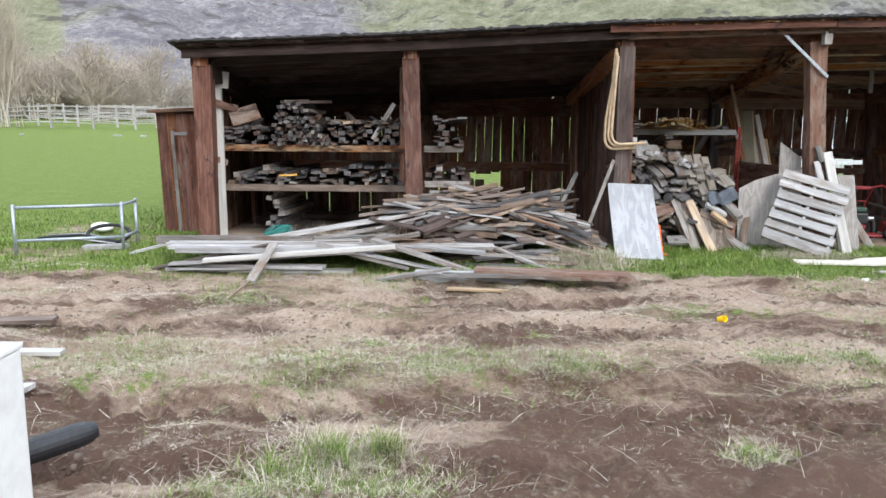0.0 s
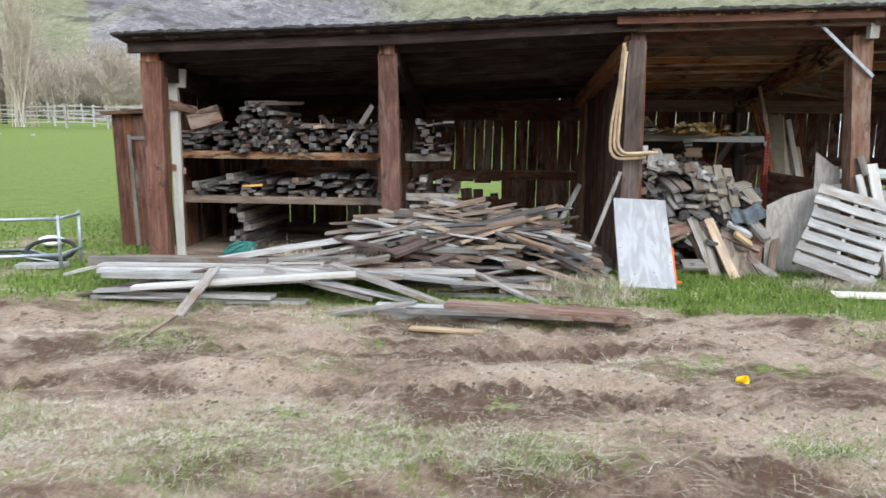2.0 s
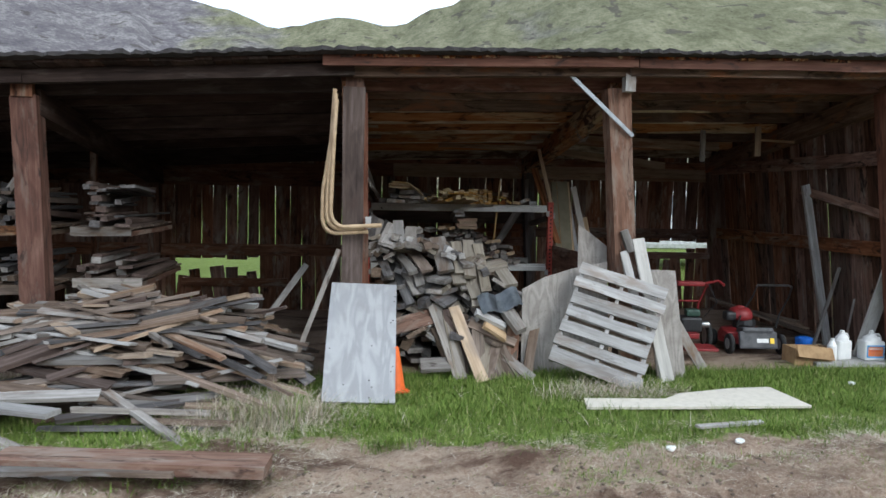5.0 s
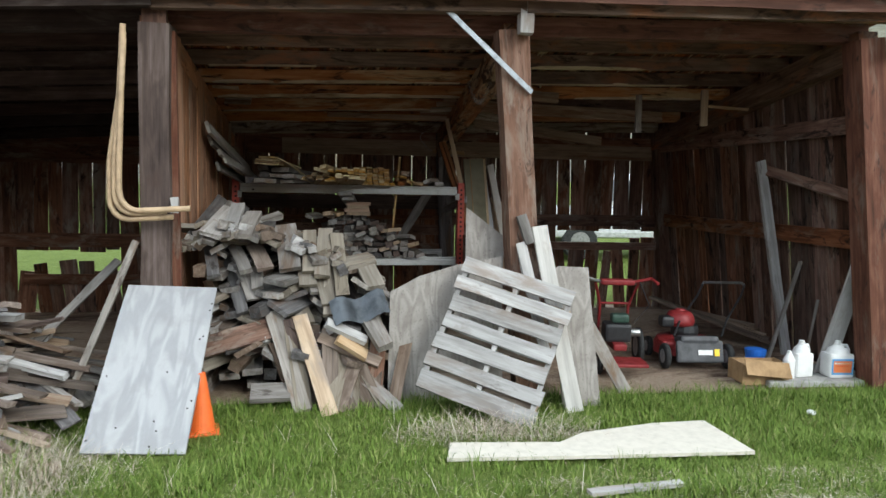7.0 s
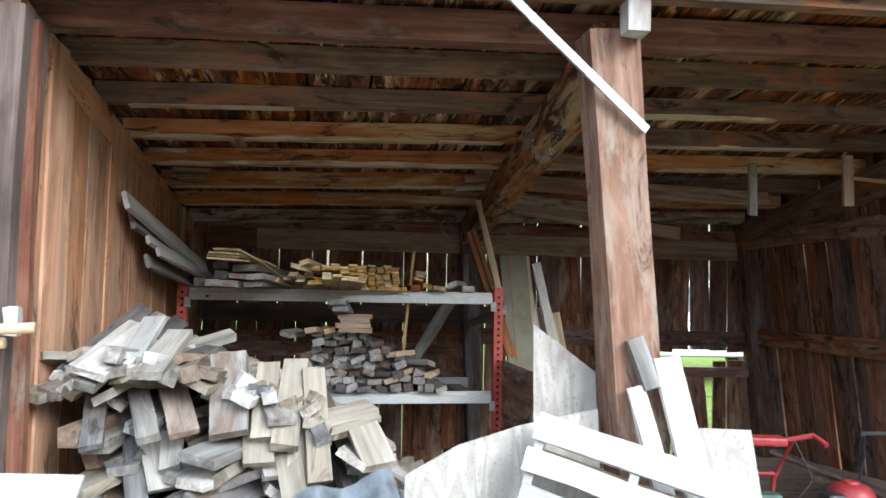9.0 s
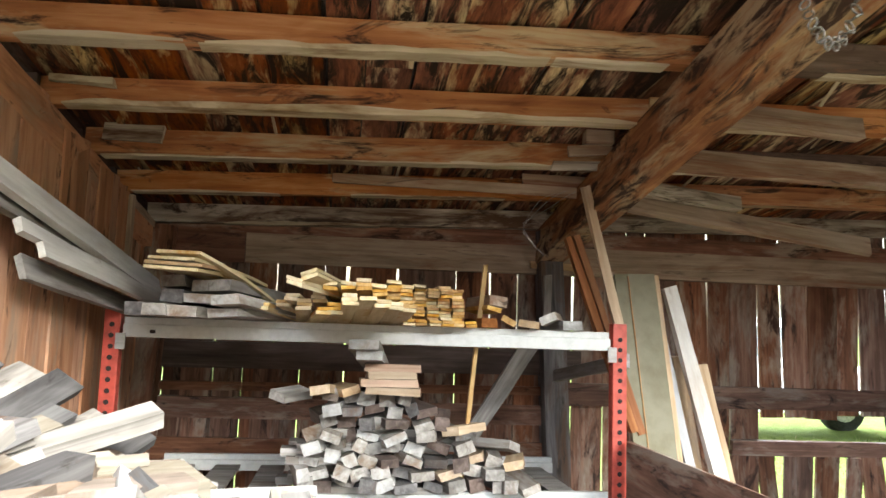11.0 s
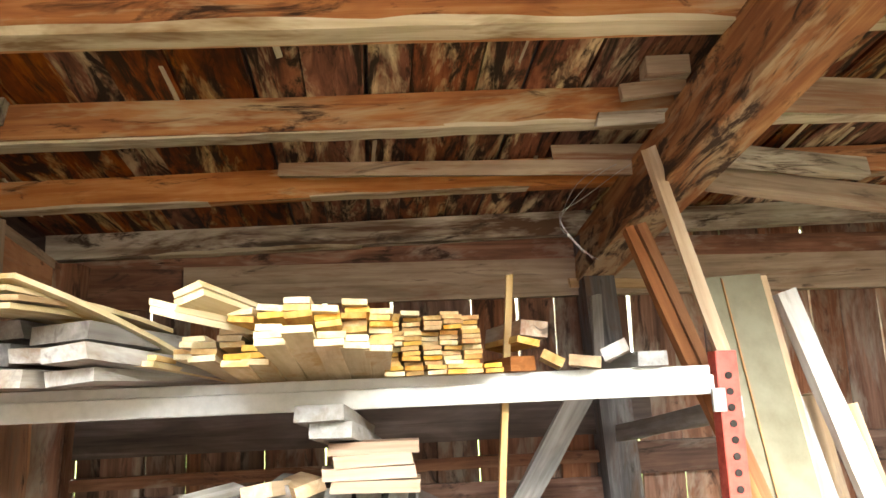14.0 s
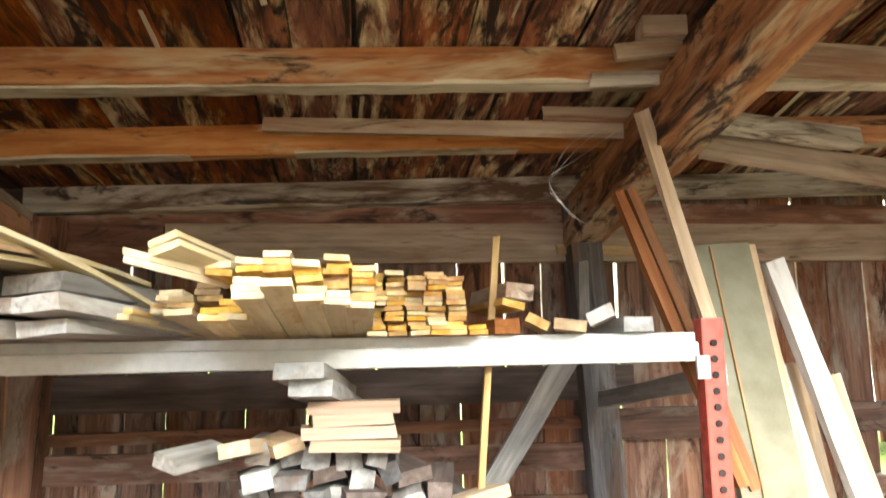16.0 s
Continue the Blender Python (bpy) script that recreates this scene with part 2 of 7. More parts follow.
def plywood(name, low, high, stain, bands, specks=0.0):
    """Rotary-cut veneer: wavy nested figure with stains."""
    m, n, l, b = shader(name)
    tc = n.new("ShaderNodeTexCoord")
    mp = n.new("ShaderNodeMapping")
    mp.inputs["Scale"].default_value = (1.5, 6.5, 1.0)
    l.new(tc.outputs["Object"], mp.inputs["Vector"])
    field = noise_tex(n, l, mp.outputs[0], 1.1, 2.5, 0.45, 0.6)
    wave = maprange(n, l, math_node(n, l, "SINE", math_node(n, l, "MULTIPLY", field, bands), 0.0), -0.9, 0.9)
    grain = noise_tex(n, l, mp.outputs[0], 30.0, 5.0, 0.7)
    blotch = noise_tex(n, l, tc.outputs["Object"], 4.5, 6.0, 0.65, 0.5)
    fac = math_node(n, l, "ADD", math_node(n, l, "MULTIPLY", wave, 0.55), math_node(n, l, "MULTIPLY", grain, 0.45))
    col = blend(n, l, fac, low, high)
    col = blend(n, l, maprange(n, l, blotch, 0.5, 0.72, 0.0, 0.6), col, stain)
    if specks:
        dots = noise_tex(n, l, tc.outputs["Object"], 70.0, 2.0, 0.5)
        col = blend(n, l, maprange(n, l, dots, 0.6, 0.68, 0.0, specks), col, stain)
    l.new(col, b.inputs["Base Color"])
    b.inputs["Roughness"].default_value = 0.85
    bump(n, l, fac, 0.25, 0.006, b)
    return m


M_PLY = plywood("whitewashed_plywood", (0.27, 0.272, 0.28), (0.43, 0.43, 0.432), (0.27, 0.265, 0.265), 26.0)
M_PLYGREY = plywood("weathered_plywood", (0.23, 0.205, 0.185), (0.38, 0.35, 0.315), (0.17, 0.148, 0.13), 40.0, 0.6)
M_TANPOST = wood("tan_brown_timber", (0.07, 0.036, 0.025), (0.19, 0.105, 0.072), (0.31, 0.20, 0.15), (0.26, 0.20, 0.16), 0.35, vary=0.2, blot=(0.06, 0.034, 0.025), blots=0.3)
M_DECKGREY = plain("dark_grey_plastic", (0.07, 0.072, 0.078), 0.55, 0, 0.3, 14)
M_RIM = plain("grey_wheel_plastic", (0.30, 0.31, 0.32), 0.5, 0, 0.25, 20)
M_LABELO = plain("orange_label", (0.80, 0.22, 0.07), 0.5, 0, 0.1, 8, 0)
M_SKY = plain("pale_blue_label", (0.10, 0.33, 0.62), 0.5, 0, 0.1, 8, 0)
# ---- builders ----
RNG = random.Random(7)


def mesh_of(name, verts, faces, mat, smooth=False):
    me = bpy.data.meshes.new(name)
    me.from_pydata([tuple(v) for v in verts], [], faces)
    me.update()
    me.materials.append(mat)
    if smooth:
        for p in me.polygons:
            p.use_smooth = True
    return me


def thing(name, x, y, z, label, category, group="", rz=0, kind=""):
    e = new(name)
    e.empty_display_size = 0.1
    e.matrix_basis = pose(x, y, z, 0, 0, rz)
    return tagged(e, label, category, group, kind)


def place(ob, m, parent=None):
    """Puts ob at the world pose m, under parent."""
    if parent is not None:
        ob.parent = parent
        top = parent.matrix_basis.copy()
        up = parent.parent
        while up is not None:
            top = up.matrix_basis @ top
            up = up.parent
        ob.matrix_basis = top.inverted() @ m
    else:
        ob.matrix_basis = m
    return ob


def along(a, b, normal=(0, 0, 1)):
    """A pose halfway from a to b with x along them and z near the normal; and the length."""
    a, b, nrm = Vector(a), Vector(b), Vector(normal)
    x = (b - a).normalized()
    y = nrm.cross(x)
    if y.length < 1e-4:
        y = Vector((0, 1, 0)).cross(x)
    y.normalize()
    z = x.cross(y)
    m = Matrix((x, y, z)).transposed().to_4x4()
    m.translation = (a + b) / 2
    return m, (b - a).length


def board_mesh(name, length, width, thick, mat, rough=0.004, bow=0.0, ragged=0.012):
    """A sawn board with uneven edges and ends, grain along x."""
    r = RNG.uniform
    verts = []
    steps = 4 if length > 0.5 else 2
    for i in range(steps + 1):
        u = i / steps - 0.5
        cut = r(-ragged, ragged)
        for sy, sz in ((-1, -1), (1, -1), (1, 1), (-1, 1)):
            end = cut + r(-ragged, ragged) * 0.4 if i in (0, steps) else 0
            verts.append((u * length + end, sy * width / 2 + r(-rough, rough), sz * thick / 2 + r(-rough, rough) * 0.4 + bow * (0.25 - u * u) * 4))
    faces = [(3, 2, 1, 0)]
    for i in range(steps):
        o = i * 4
        for k in range(4):
            faces.append((o + k, o + (k + 1) % 4, o + 4 + (k + 1) % 4, o + 4 + k))
    o = steps * 4
    faces.append((o, o + 1, o + 2, o + 3))
    return mesh_of(name, verts, faces, mat)


def board(name, a, b, width, thick, mat, parent=None, normal=(0, 0, 1), **kw):
    m, length = along(a, b, normal)
    ob = new(name, board_mesh(name, length, width, thick, mat, **kw))
    return place(ob, m, parent)


def bm_mesh(name, bm, mat, smooth=False):
    me = bpy.data.meshes.new(name)
    bm.to_mesh(me)
    bm.free()
    me.materials.append(mat)
    if smooth:
        for p in me.polygons:
            p.use_smooth = True
    return me


def part(name, bm, mat, parent, label="", m=None, smooth=False):
    """Links a bmesh as one mesh under a thing or part, in its parent's space."""
    ob = new(name, bm_mesh(name, bm, mat, smooth))
    ob.parent = parent
    if m is not None:
        ob.matrix_basis = m
    return tagged(ob, label)


def box(sx, sy, sz, at=(0, 0, 0), bevel=0.0, bm=None, rot=None):
    bm = bm or bmesh.new()
    g = bmesh.ops.create_cube(bm, size=1.0)
    vs = g["verts"]
    bmesh.ops.scale(bm, vec=(sx, sy, sz), verts=vs)
    if bevel:
        es = list({e for v in vs for e in v.link_edges})
        r = bmesh.ops.bevel(bm, geom=es, offset=bevel, segments=2, affect="EDGES", profile=0.6)
        vs = list({v for f in r["faces"] for v in f.verts} | {v for v in vs if v.is_valid})
    if rot is not None:
        bmesh.ops.rotate(bm, cent=(0, 0, 0), matrix=Euler([radians(q) for q in rot]).to_matrix(), verts=vs)
    bmesh.ops.translate(bm, vec=at, verts=vs)
    return bm


def lathe(profile, n=20, bm=None, m=None):
    """Turns a profile of (radius, height) round z."""
    bm = bm or bmesh.new()
    rings = []
    for r, z in profile:
        ring = []
        for k in range(n):
            a = 2 * math.pi * k / n
            v = Vector((r * math.cos(a), r * math.sin(a), z))
            ring.append(bm.verts.new(m @ v if m is not None else v))
        rings.append(ring)
    for p, q in zip(rings, rings[1:]):
        for k in range(n):
            bm.faces.new((p[k], p[(k + 1) % n], q[(k + 1) % n], q[k]))
    bm.faces.new(rings[0][::-1])
    bm.faces.new(rings[-1])
    return bm


def tube(points, radius, n=8, bm=None):
    """A round bar swept through points."""
    bm = bm or bmesh.new()
    pts = [Vector(p) for p in points]
    rings = []
    for i, p in enumerate(pts):
        d = (pts[min(i + 1, len(pts) - 1)] - pts[max(i - 1, 0)]).normalized()
        s = d.cross(Vector((0.13, 0.31, 0.94)) if abs(d.z) < 0.9 else Vector((1, 0.1, 0))).normalized()
        u = s.cross(d)
        rr = radius[i] if isinstance(radius, (list, tuple)) else radius
        rings.append([bm.verts.new(p + (s * math.cos(2 * math.pi * k / n) + u * math.sin(2 * math.pi * k / n)) * rr) for k in range(n)])
    for p, q in zip(rings, rings[1:]):
        for k in range(n):
            bm.faces.new((p[k], p[(k + 1) % n], q[(k + 1) % n], q[k]))
    bm.faces.new(rings[0][::-1])
    bm.faces.new(rings[-1])
    return bm


TRACKS = ((6.95, 0.0), (6.0, 0.5), (4.25, 0.2), (3.55, 0.7))


def ground_z(x, y):
    """The lie of the land: flat yard, meadow rising gently behind the shed."""
    far = max(0.0, math.hypot(x, y) - 16.0)
    z = 0.028 * far if far < 80 else 2.24 + 0.028 * (far - 80)
    if y < 8:
        z *= max(0.0, min(1.0, (y + 20) / 28)) if y > -20 else 0.0
    rut = 0.0
    if -12 < x < 16 and -6 < y < 9.5:
        w = min(1.0, (9.5 - y) / 1.5, (y + 6) / 2)
        for yc, k in TRACKS:
            dy = y - yc - 0.12 * math.sin(x * 0.35 + k * 7)
            if abs(dy) < 0.24:
                worn = max(0.0, noise.noise((x * 0.5, yc, 2.2)) + 0.62)
                rut -= (0.055 + 0.048 * math.cos(2 * math.pi * ((x + abs(dy) * 0.7) / 0.19 + k))) * worn * (1 - (dy / 0.24) ** 4)
        rut += w * (0.07 * noise.noise((x * 0.55, y * 1.3, 3.1)) + 0.045 * noise.noise((x * 1.9, y * 2.7, 8.2)) + 0.042 * noise.noise((x * 6.0, y * 6.0, 1.7)) + 0.024 * noise.noise((x * 14.0, y * 14.0, 4.7)))
        # trodden bank between the grassy strip and the wet mud
        if -2.6 < x < 5.5:
            ye = 4.62 + 0.12 * x + 0.22 * noise.noise((x * 1.1, 0.0, 17.0)) + 0.08 * noise.noise((x * 5.0, 0.0, 4.0))
            d = ye - y
            if -0.06 < d < 1.4:
                rut -= 0.085 * min(1.0, (d + 0.06) / 0.1) * max(0.0, 1 - max(0.0, d - 0.2) / 1.2) * min(1.0, (x + 2.6) / 0.6, (5.5 - x) / 0.6)
    return z + rut
# ---- ground ----
M_GROUND, gn, gl, gb = shader("dirt_and_grass")
g_tc = gn.new("ShaderNodeTexCoord")
g_p = g_tc.outputs["Object"]
g_big = noise_tex(gn, gl, g_p, 0.9, 6.0, 0.65, 0.3)
g_fine = noise_tex(gn, gl, g_p, 22.0, 6.0, 0.7)
g_mid = noise_tex(gn, gl, g_p, 4.5, 6.0, 0.7, 0.4)
g_grit = noise_tex(gn, gl, g_p, 75.0, 4.0, 0.7)
g_dirt = ramp(gn, [(0.32, (0.11, 0.07, 0.05)), (0.46, (0.31, 0.22, 0.16)), (0.6, (0.5, 0.4, 0.31))])
gl.new(math_node(gn, gl, "ADD", math_node(gn, gl, "MULTIPLY", math_node(gn, gl, "ADD", g_fine, g_grit), 0.35), math_node(gn, gl, "MULTIPLY", g_big, 0.3)), g_dirt.inputs["Fac"])
g_pm = gn.new("ShaderNodeMapping")
g_pm.inputs["Scale"].default_value = (0.55, 1.3, 1.0)
gl.new(g_p, g_pm.inputs["Vector"])
g_wet = noise_tex(gn, gl, g_pm.outputs[0], 1.1, 7.0, 0.68, 0.6)
g_wat = gn.new("ShaderNodeAttribute")
g_wat.attribute_name = "wet_shade"
g_mud = blend(gn, gl, maprange(gn, gl, math_node(gn, gl, "ADD", g_wet, g_wat.outputs["Fac"]), 0.47, 0.6), g_dirt.outputs["Color"], (0.115, 0.07, 0.05))
g_straw = blend(gn, gl, maprange(gn, gl, math_node(gn, gl, "ADD", math_node(gn, gl, "MULTIPLY", g_mid, 0.5), math_node(gn, gl, "MULTIPLY", g_fine, 0.5)), 0.5, 0.7, 0.0, 0.55), g_mud, (0.34, 0.28, 0.20))
g_green = ramp(gn, [(0.3, (0.08, 0.105, 0.018)), (0.55, (0.16, 0.21, 0.05)), (0.75, (0.24, 0.285, 0.105))])
gl.new(math_node(gn, gl, "ADD", math_node(gn, gl, "MULTIPLY", g_fine, 0.6), math_node(gn, gl, "MULTIPLY", g_mid, 0.4)), g_green.inputs["Fac"])
g_attr = gn.new("ShaderNodeAttribute")
g_attr.attribute_name = "turf"
g_edge = math_node(gn, gl, "ADD", g_attr.outputs["Fac"], math_node(gn, gl, "MULTIPLY", math_node(gn, gl, "SUBTRACT", g_mid, 0.5), 1.3))
gl.new(blend(gn, gl, maprange(gn, gl, g_edge, 0.42, 0.6), g_straw, g_green.outputs["Color"]), gb.inputs["Base Color"])
gb.inputs["Roughness"].default_value = 0.95
gb.inputs["Specular IOR Level"].default_value = 0.15
bump(gn, gl, math_node(gn, gl, "ADD", g_fine, g_mid), 1.0, 0.045, gb)


def turf(x, y):
    """How far grass covers the ground, 0 to 1."""
    if y > 10.25 and -3.6 < x < 8.5 and y < 14.5:
        return 0.15 if x > 5.0 and y < 10.9 else 0.0
    n1 = noise.noise((x * 0.5, y * 0.8, 4.4))
    lawn = min(1, max(0, (y - (8.0 - 0.08 * (x - 3) + 0.35 * n1)) / 0.5)) if x > 1.5 else 0.0
    left = min(1, max(0, (y - 7.9 - 0.4 * n1) / 0.6)) * 0.75 if x <= 1.5 else 0.0
    if x <= 1.5 and 8.8 < y < 12 and -7.5 < x < -3.6:
        left *= 0.55 + 0.9 * max(0.0, noise.noise((x * 0.9, y * 0.9, 31.0)) + 0.25)
    meadow = min(1, max(0, (y - 11.5) / 2.0)) if x < -3.6 or x > 8.5 or y > 14.5 else 0.0
    strip = max(0, 1 - abs(y - 4.8 - 0.25 * (x + 1) * 0.3) / 0.9) * (0.62 if x < 0.6 else 0.38)
    near = max(0, 1 - math.hypot(x + 0.6, (y - 3.3) * 1.2) / 0.5) * 0.8
    specks = max(0.0, noise.noise((x * 1.1, y * 1.9, 15.0)) + 0.35 * noise.noise((x * 3.1, y * 4.0, 5.0)) - 0.12) * 1.1 if y < 9 else 0.0
    return max(lawn, left, meadow, strip * (0.75 + 0.6 * n1), near, min(0.42, specks) * max(0.0, min(1.0, (y - 3.6) / 1.5)))


def wet_shade(x, y):
    """Trodden sodden mud where the walk begins, drier towards the shed; ruts darkened too."""
    n1 = noise.noise((x * 0.6, y * 1.1, 12.0))
    near = max(0.0, min(1.0, (4.9 + 0.25 * x - y) / 1.2)) if x > -1.8 else max(0.0, min(1.0, (4.2 - y) / 1.0))
    # ruts darker in colour, partly as moist soil, partly to deepen their shading
    rut = max((1 - abs(y - yc - 0.12 * math.sin(x * 0.35 + k * 7)) / 0.3) for yc, k in TRACKS)
    return 0.15 * near + 0.10 * n1 + 0.09 * max(0.0, rut)


def axis_steps(lo, hi, fine_lo, fine_hi, d):
    out = [fine_lo + i * d for i in range(int((fine_hi - fine_lo) / d) + 1)]
    s, x = d, out[-1]
    while x < hi:
        s *= 1.3
        x += s
        out.append(x)
    s, x = d, fine_lo
    while x > lo:
        s *= 1.3
        x -= s
        out.insert(0, x)
    return out


gx, gy = axis_steps(-900, 900, -5, 8, 0.036), axis_steps(-900, 900, 1.5, 10.5, 0.036)
g_verts = [(x, y, ground_z(x, y)) for y in gy for x in gx]
W_ = len(gx)
g_faces = [(j * W_ + i, j * W_ + i + 1, (j + 1) * W_ + i + 1, (j + 1) * W_ + i) for j in range(len(gy) - 1) for i in range(W_ - 1)]
g_me = mesh_of("ground", g_verts, g_faces, M_GROUND, True)
g_me.attributes.new("wet_shade", "FLOAT", "POINT").data.foreach_set("value", [wet_shade(v[0], v[1]) for v in g_verts])
g_at = g_me.attributes.new("turf", "FLOAT", "POINT")
g_at.data.foreach_set("value", [turf(v[0], v[1]) for v in g_verts])
ground = tagged(new("ground", g_me), "muddy rutted yard turning to green meadow", "ground", kind="structure")

# ---- shed: plan and heights ----
FRONT, BACK, EAVE_Y = 10.3, 14.4, 9.95
SLOPE = 0.135
LEFT_X, RIGHT_X = -3.4, 7.9
EAVE = [(-3.5, 2.69), (-0.3, 2.82), (2.2, 2.97), (4.6, 3.05), (8.4, 3.15)]


def eave_z(x):
    if x <= EAVE[0][0]:
        return EAVE[0][1]
    for (xa, za), (xb, zb) in zip(EAVE, EAVE[1:]):
        if x <= xb:
            return za + (zb - za) * (x - xa) / (xb - xa)
    return EAVE[-1][1]


def roof_z(x, y):
    """Top of the roof."""
    return eave_z(x) - SLOPE * (y - EAVE_Y)


def purlin_z(x, y):
    """Underside of the purlins."""
    return roof_z(x, y) - 0.165


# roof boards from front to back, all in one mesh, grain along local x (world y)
# left bays take the darker boards, whose colour stands in for shade
for xa, xb, mat, lab in ((LEFT_X - 0.1, 2.42, M_SHADEROOF, "roof boards seen from below, shade in their colour"), (2.42, RIGHT_X + 0.2, M_ROOFB, "stained reddish brown roof boards seen from below")):
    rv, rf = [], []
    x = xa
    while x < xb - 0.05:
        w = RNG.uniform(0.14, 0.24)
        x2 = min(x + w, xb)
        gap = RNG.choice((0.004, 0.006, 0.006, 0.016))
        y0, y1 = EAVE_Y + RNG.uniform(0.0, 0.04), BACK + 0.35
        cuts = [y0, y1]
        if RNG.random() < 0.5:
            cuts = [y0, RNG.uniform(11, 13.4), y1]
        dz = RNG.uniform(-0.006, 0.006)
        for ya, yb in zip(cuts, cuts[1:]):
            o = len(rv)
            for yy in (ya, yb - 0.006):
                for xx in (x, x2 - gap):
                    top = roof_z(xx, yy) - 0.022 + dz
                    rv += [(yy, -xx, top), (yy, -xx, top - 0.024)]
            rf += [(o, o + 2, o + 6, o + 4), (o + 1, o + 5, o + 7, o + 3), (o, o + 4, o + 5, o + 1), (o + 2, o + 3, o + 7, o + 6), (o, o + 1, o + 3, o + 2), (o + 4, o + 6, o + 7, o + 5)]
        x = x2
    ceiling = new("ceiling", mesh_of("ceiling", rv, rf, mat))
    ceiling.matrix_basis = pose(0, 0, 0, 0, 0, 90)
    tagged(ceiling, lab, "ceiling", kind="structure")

# roofing sheet with a ragged front edge
rv, rf = [], []
xs = [LEFT_X - 0.16 + i * 0.05 for i in range(int((RIGHT_X - LEFT_X + 0.42) / 0.05))]
for xx in xs:
    jag = RNG.uniform(-0.05, 0.01)
    for yy, zz in ((EAVE_Y - 0.06 + jag, 0.012 + RNG.uniform(-0.012, 0.012)), (BACK + 0.45, 0.01), (BACK + 0.45, -0.018), (EAVE_Y - 0.06 + jag, -0.018)):
        rv.append((xx, yy, roof_z(xx, yy) + zz))
for i in range(len(xs) - 1):
    for k in range(4):
        rf.append((i * 4 + k, i * 4 + (k + 1) % 4, i * 4 + 4 + (k + 1) % 4, i * 4 + 4 + k))
rf += [(3, 2, 1, 0), tuple(len(xs) * 4 - 4 + k for k in range(4))]
tagged(new("roof", mesh_of("roof", rv, rf, M_ROOFING)), "dark felt roofing with a ragged eave", "roof", kind="structure")


def structure(ob, label, category):
    return tagged(ob, label, category, kind="structure")


# posts: x at the foot, x at the top, width, depth, material
for name, xb, xt, w, d, mat in (("post_1", -3.25, -3.24, 0.23, 0.2, M_POST), ("post_2", -0.38, -0.45, 0.22, 0.2, M_POST), ("post_3", 2.40, 2.425, 0.2, 0.24, M_GREYPOST),
                                ("post_4", 5.17, 4.95, 0.215, 0.2, M_TANPOST), ("post_5", 8.2, 7.87, 0.21, 0.22, M_POST)):
    zt = purlin_z(xt, FRONT) - 0.06
    if name in ("post_1", "post_2", "post_3"):
        structure(board(name.replace("post", "post_cap"), (xt, FRONT - 0.09, zt - 0.02), (xt, FRONT - 0.09, zt + 0.14), w * 0.8, 0.06, M_WALL, normal=(0, -1, 0)), "dark notched post head", "post")
    structure(board(name, (xb, FRONT, -0.15), (xt, FRONT, zt), w, d, mat, normal=(0, -1, 0), rough=0.01), "rough-sawn reddish brown timber post of the shed front", "post")
    # post in the back wall
    structure(board(name.replace("post", "back_post"), (xb, BACK - 0.1, -0.1), (xt + 0.1, BACK - 0.1, purlin_z(xt, BACK)), 0.16, 0.16, M_DIMGREY if name == "post_4" else M_WALL, normal=(0, -1, 0)), "dark timber post in the back wall", "post")
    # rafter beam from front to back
    structure(board(name.replace("post", "rafter"), (xt + 0.04 if name != "post_3" else 2.396, FRONT - 0.02, purlin_z(xt, FRONT) - (0.115 if name != "post_3" else 0.085)), (xt + 0.12 if name != "post_3" else 2.39, BACK, purlin_z(xt, BACK) - (0.115 if name != "post_3" else 0.085)), 0.17, 0.23 if name != "post_3" else 0.165, {"post_3": M_PARTITION, "post_4": M_RAFTER, "post_1": M_SHADETIMBER, "post_2": M_SHADETIMBER}.get(name, M_OLDPURLIN), normal=(0, 0, 1), rough=0.012 if name != "post_3" else 0.003), "thick reddish brown roof beam running front to back", "beam")

# purlins along the front-to-back run, one per bay; left bays coloured dark for shade
BAYS = [(-3.45, -0.42), (-0.42, 2.42), (2.42, 5.02), (5.02, 7.95)]
for k, yy in enumerate((10.12, 10.92, 11.44, 11.98, 12.52, 13.10, 13.645, 14.285)):
    for i, (xa, xb) in enumerate(BAYS):
        j = RNG.uniform(-0.03, 0.03)
        ha, hb = RNG.uniform(-0.008, 0.004), RNG.uniform(-0.008, 0.004)
        structure(board("purlin", (xa, yy + j, purlin_z(xa, yy) + 0.06 + ha), (xb, yy + j * 0.3, purlin_z(xb, yy) + 0.06 + hb), 0.085, 0.118, (M_PALEPURLIN if k == 7 else M_OLDPURLIN if k < 3 or (i == 3 and k % 2) else M_PURLIN) if i > 1 else RNG.choice((M_SHADETIMBER, M_SHADETIMBER, M_GREYPOST) if k else (M_SHADETIMBER,)), rough=0.008), "weathered orange-brown roof purlin", "purlin")
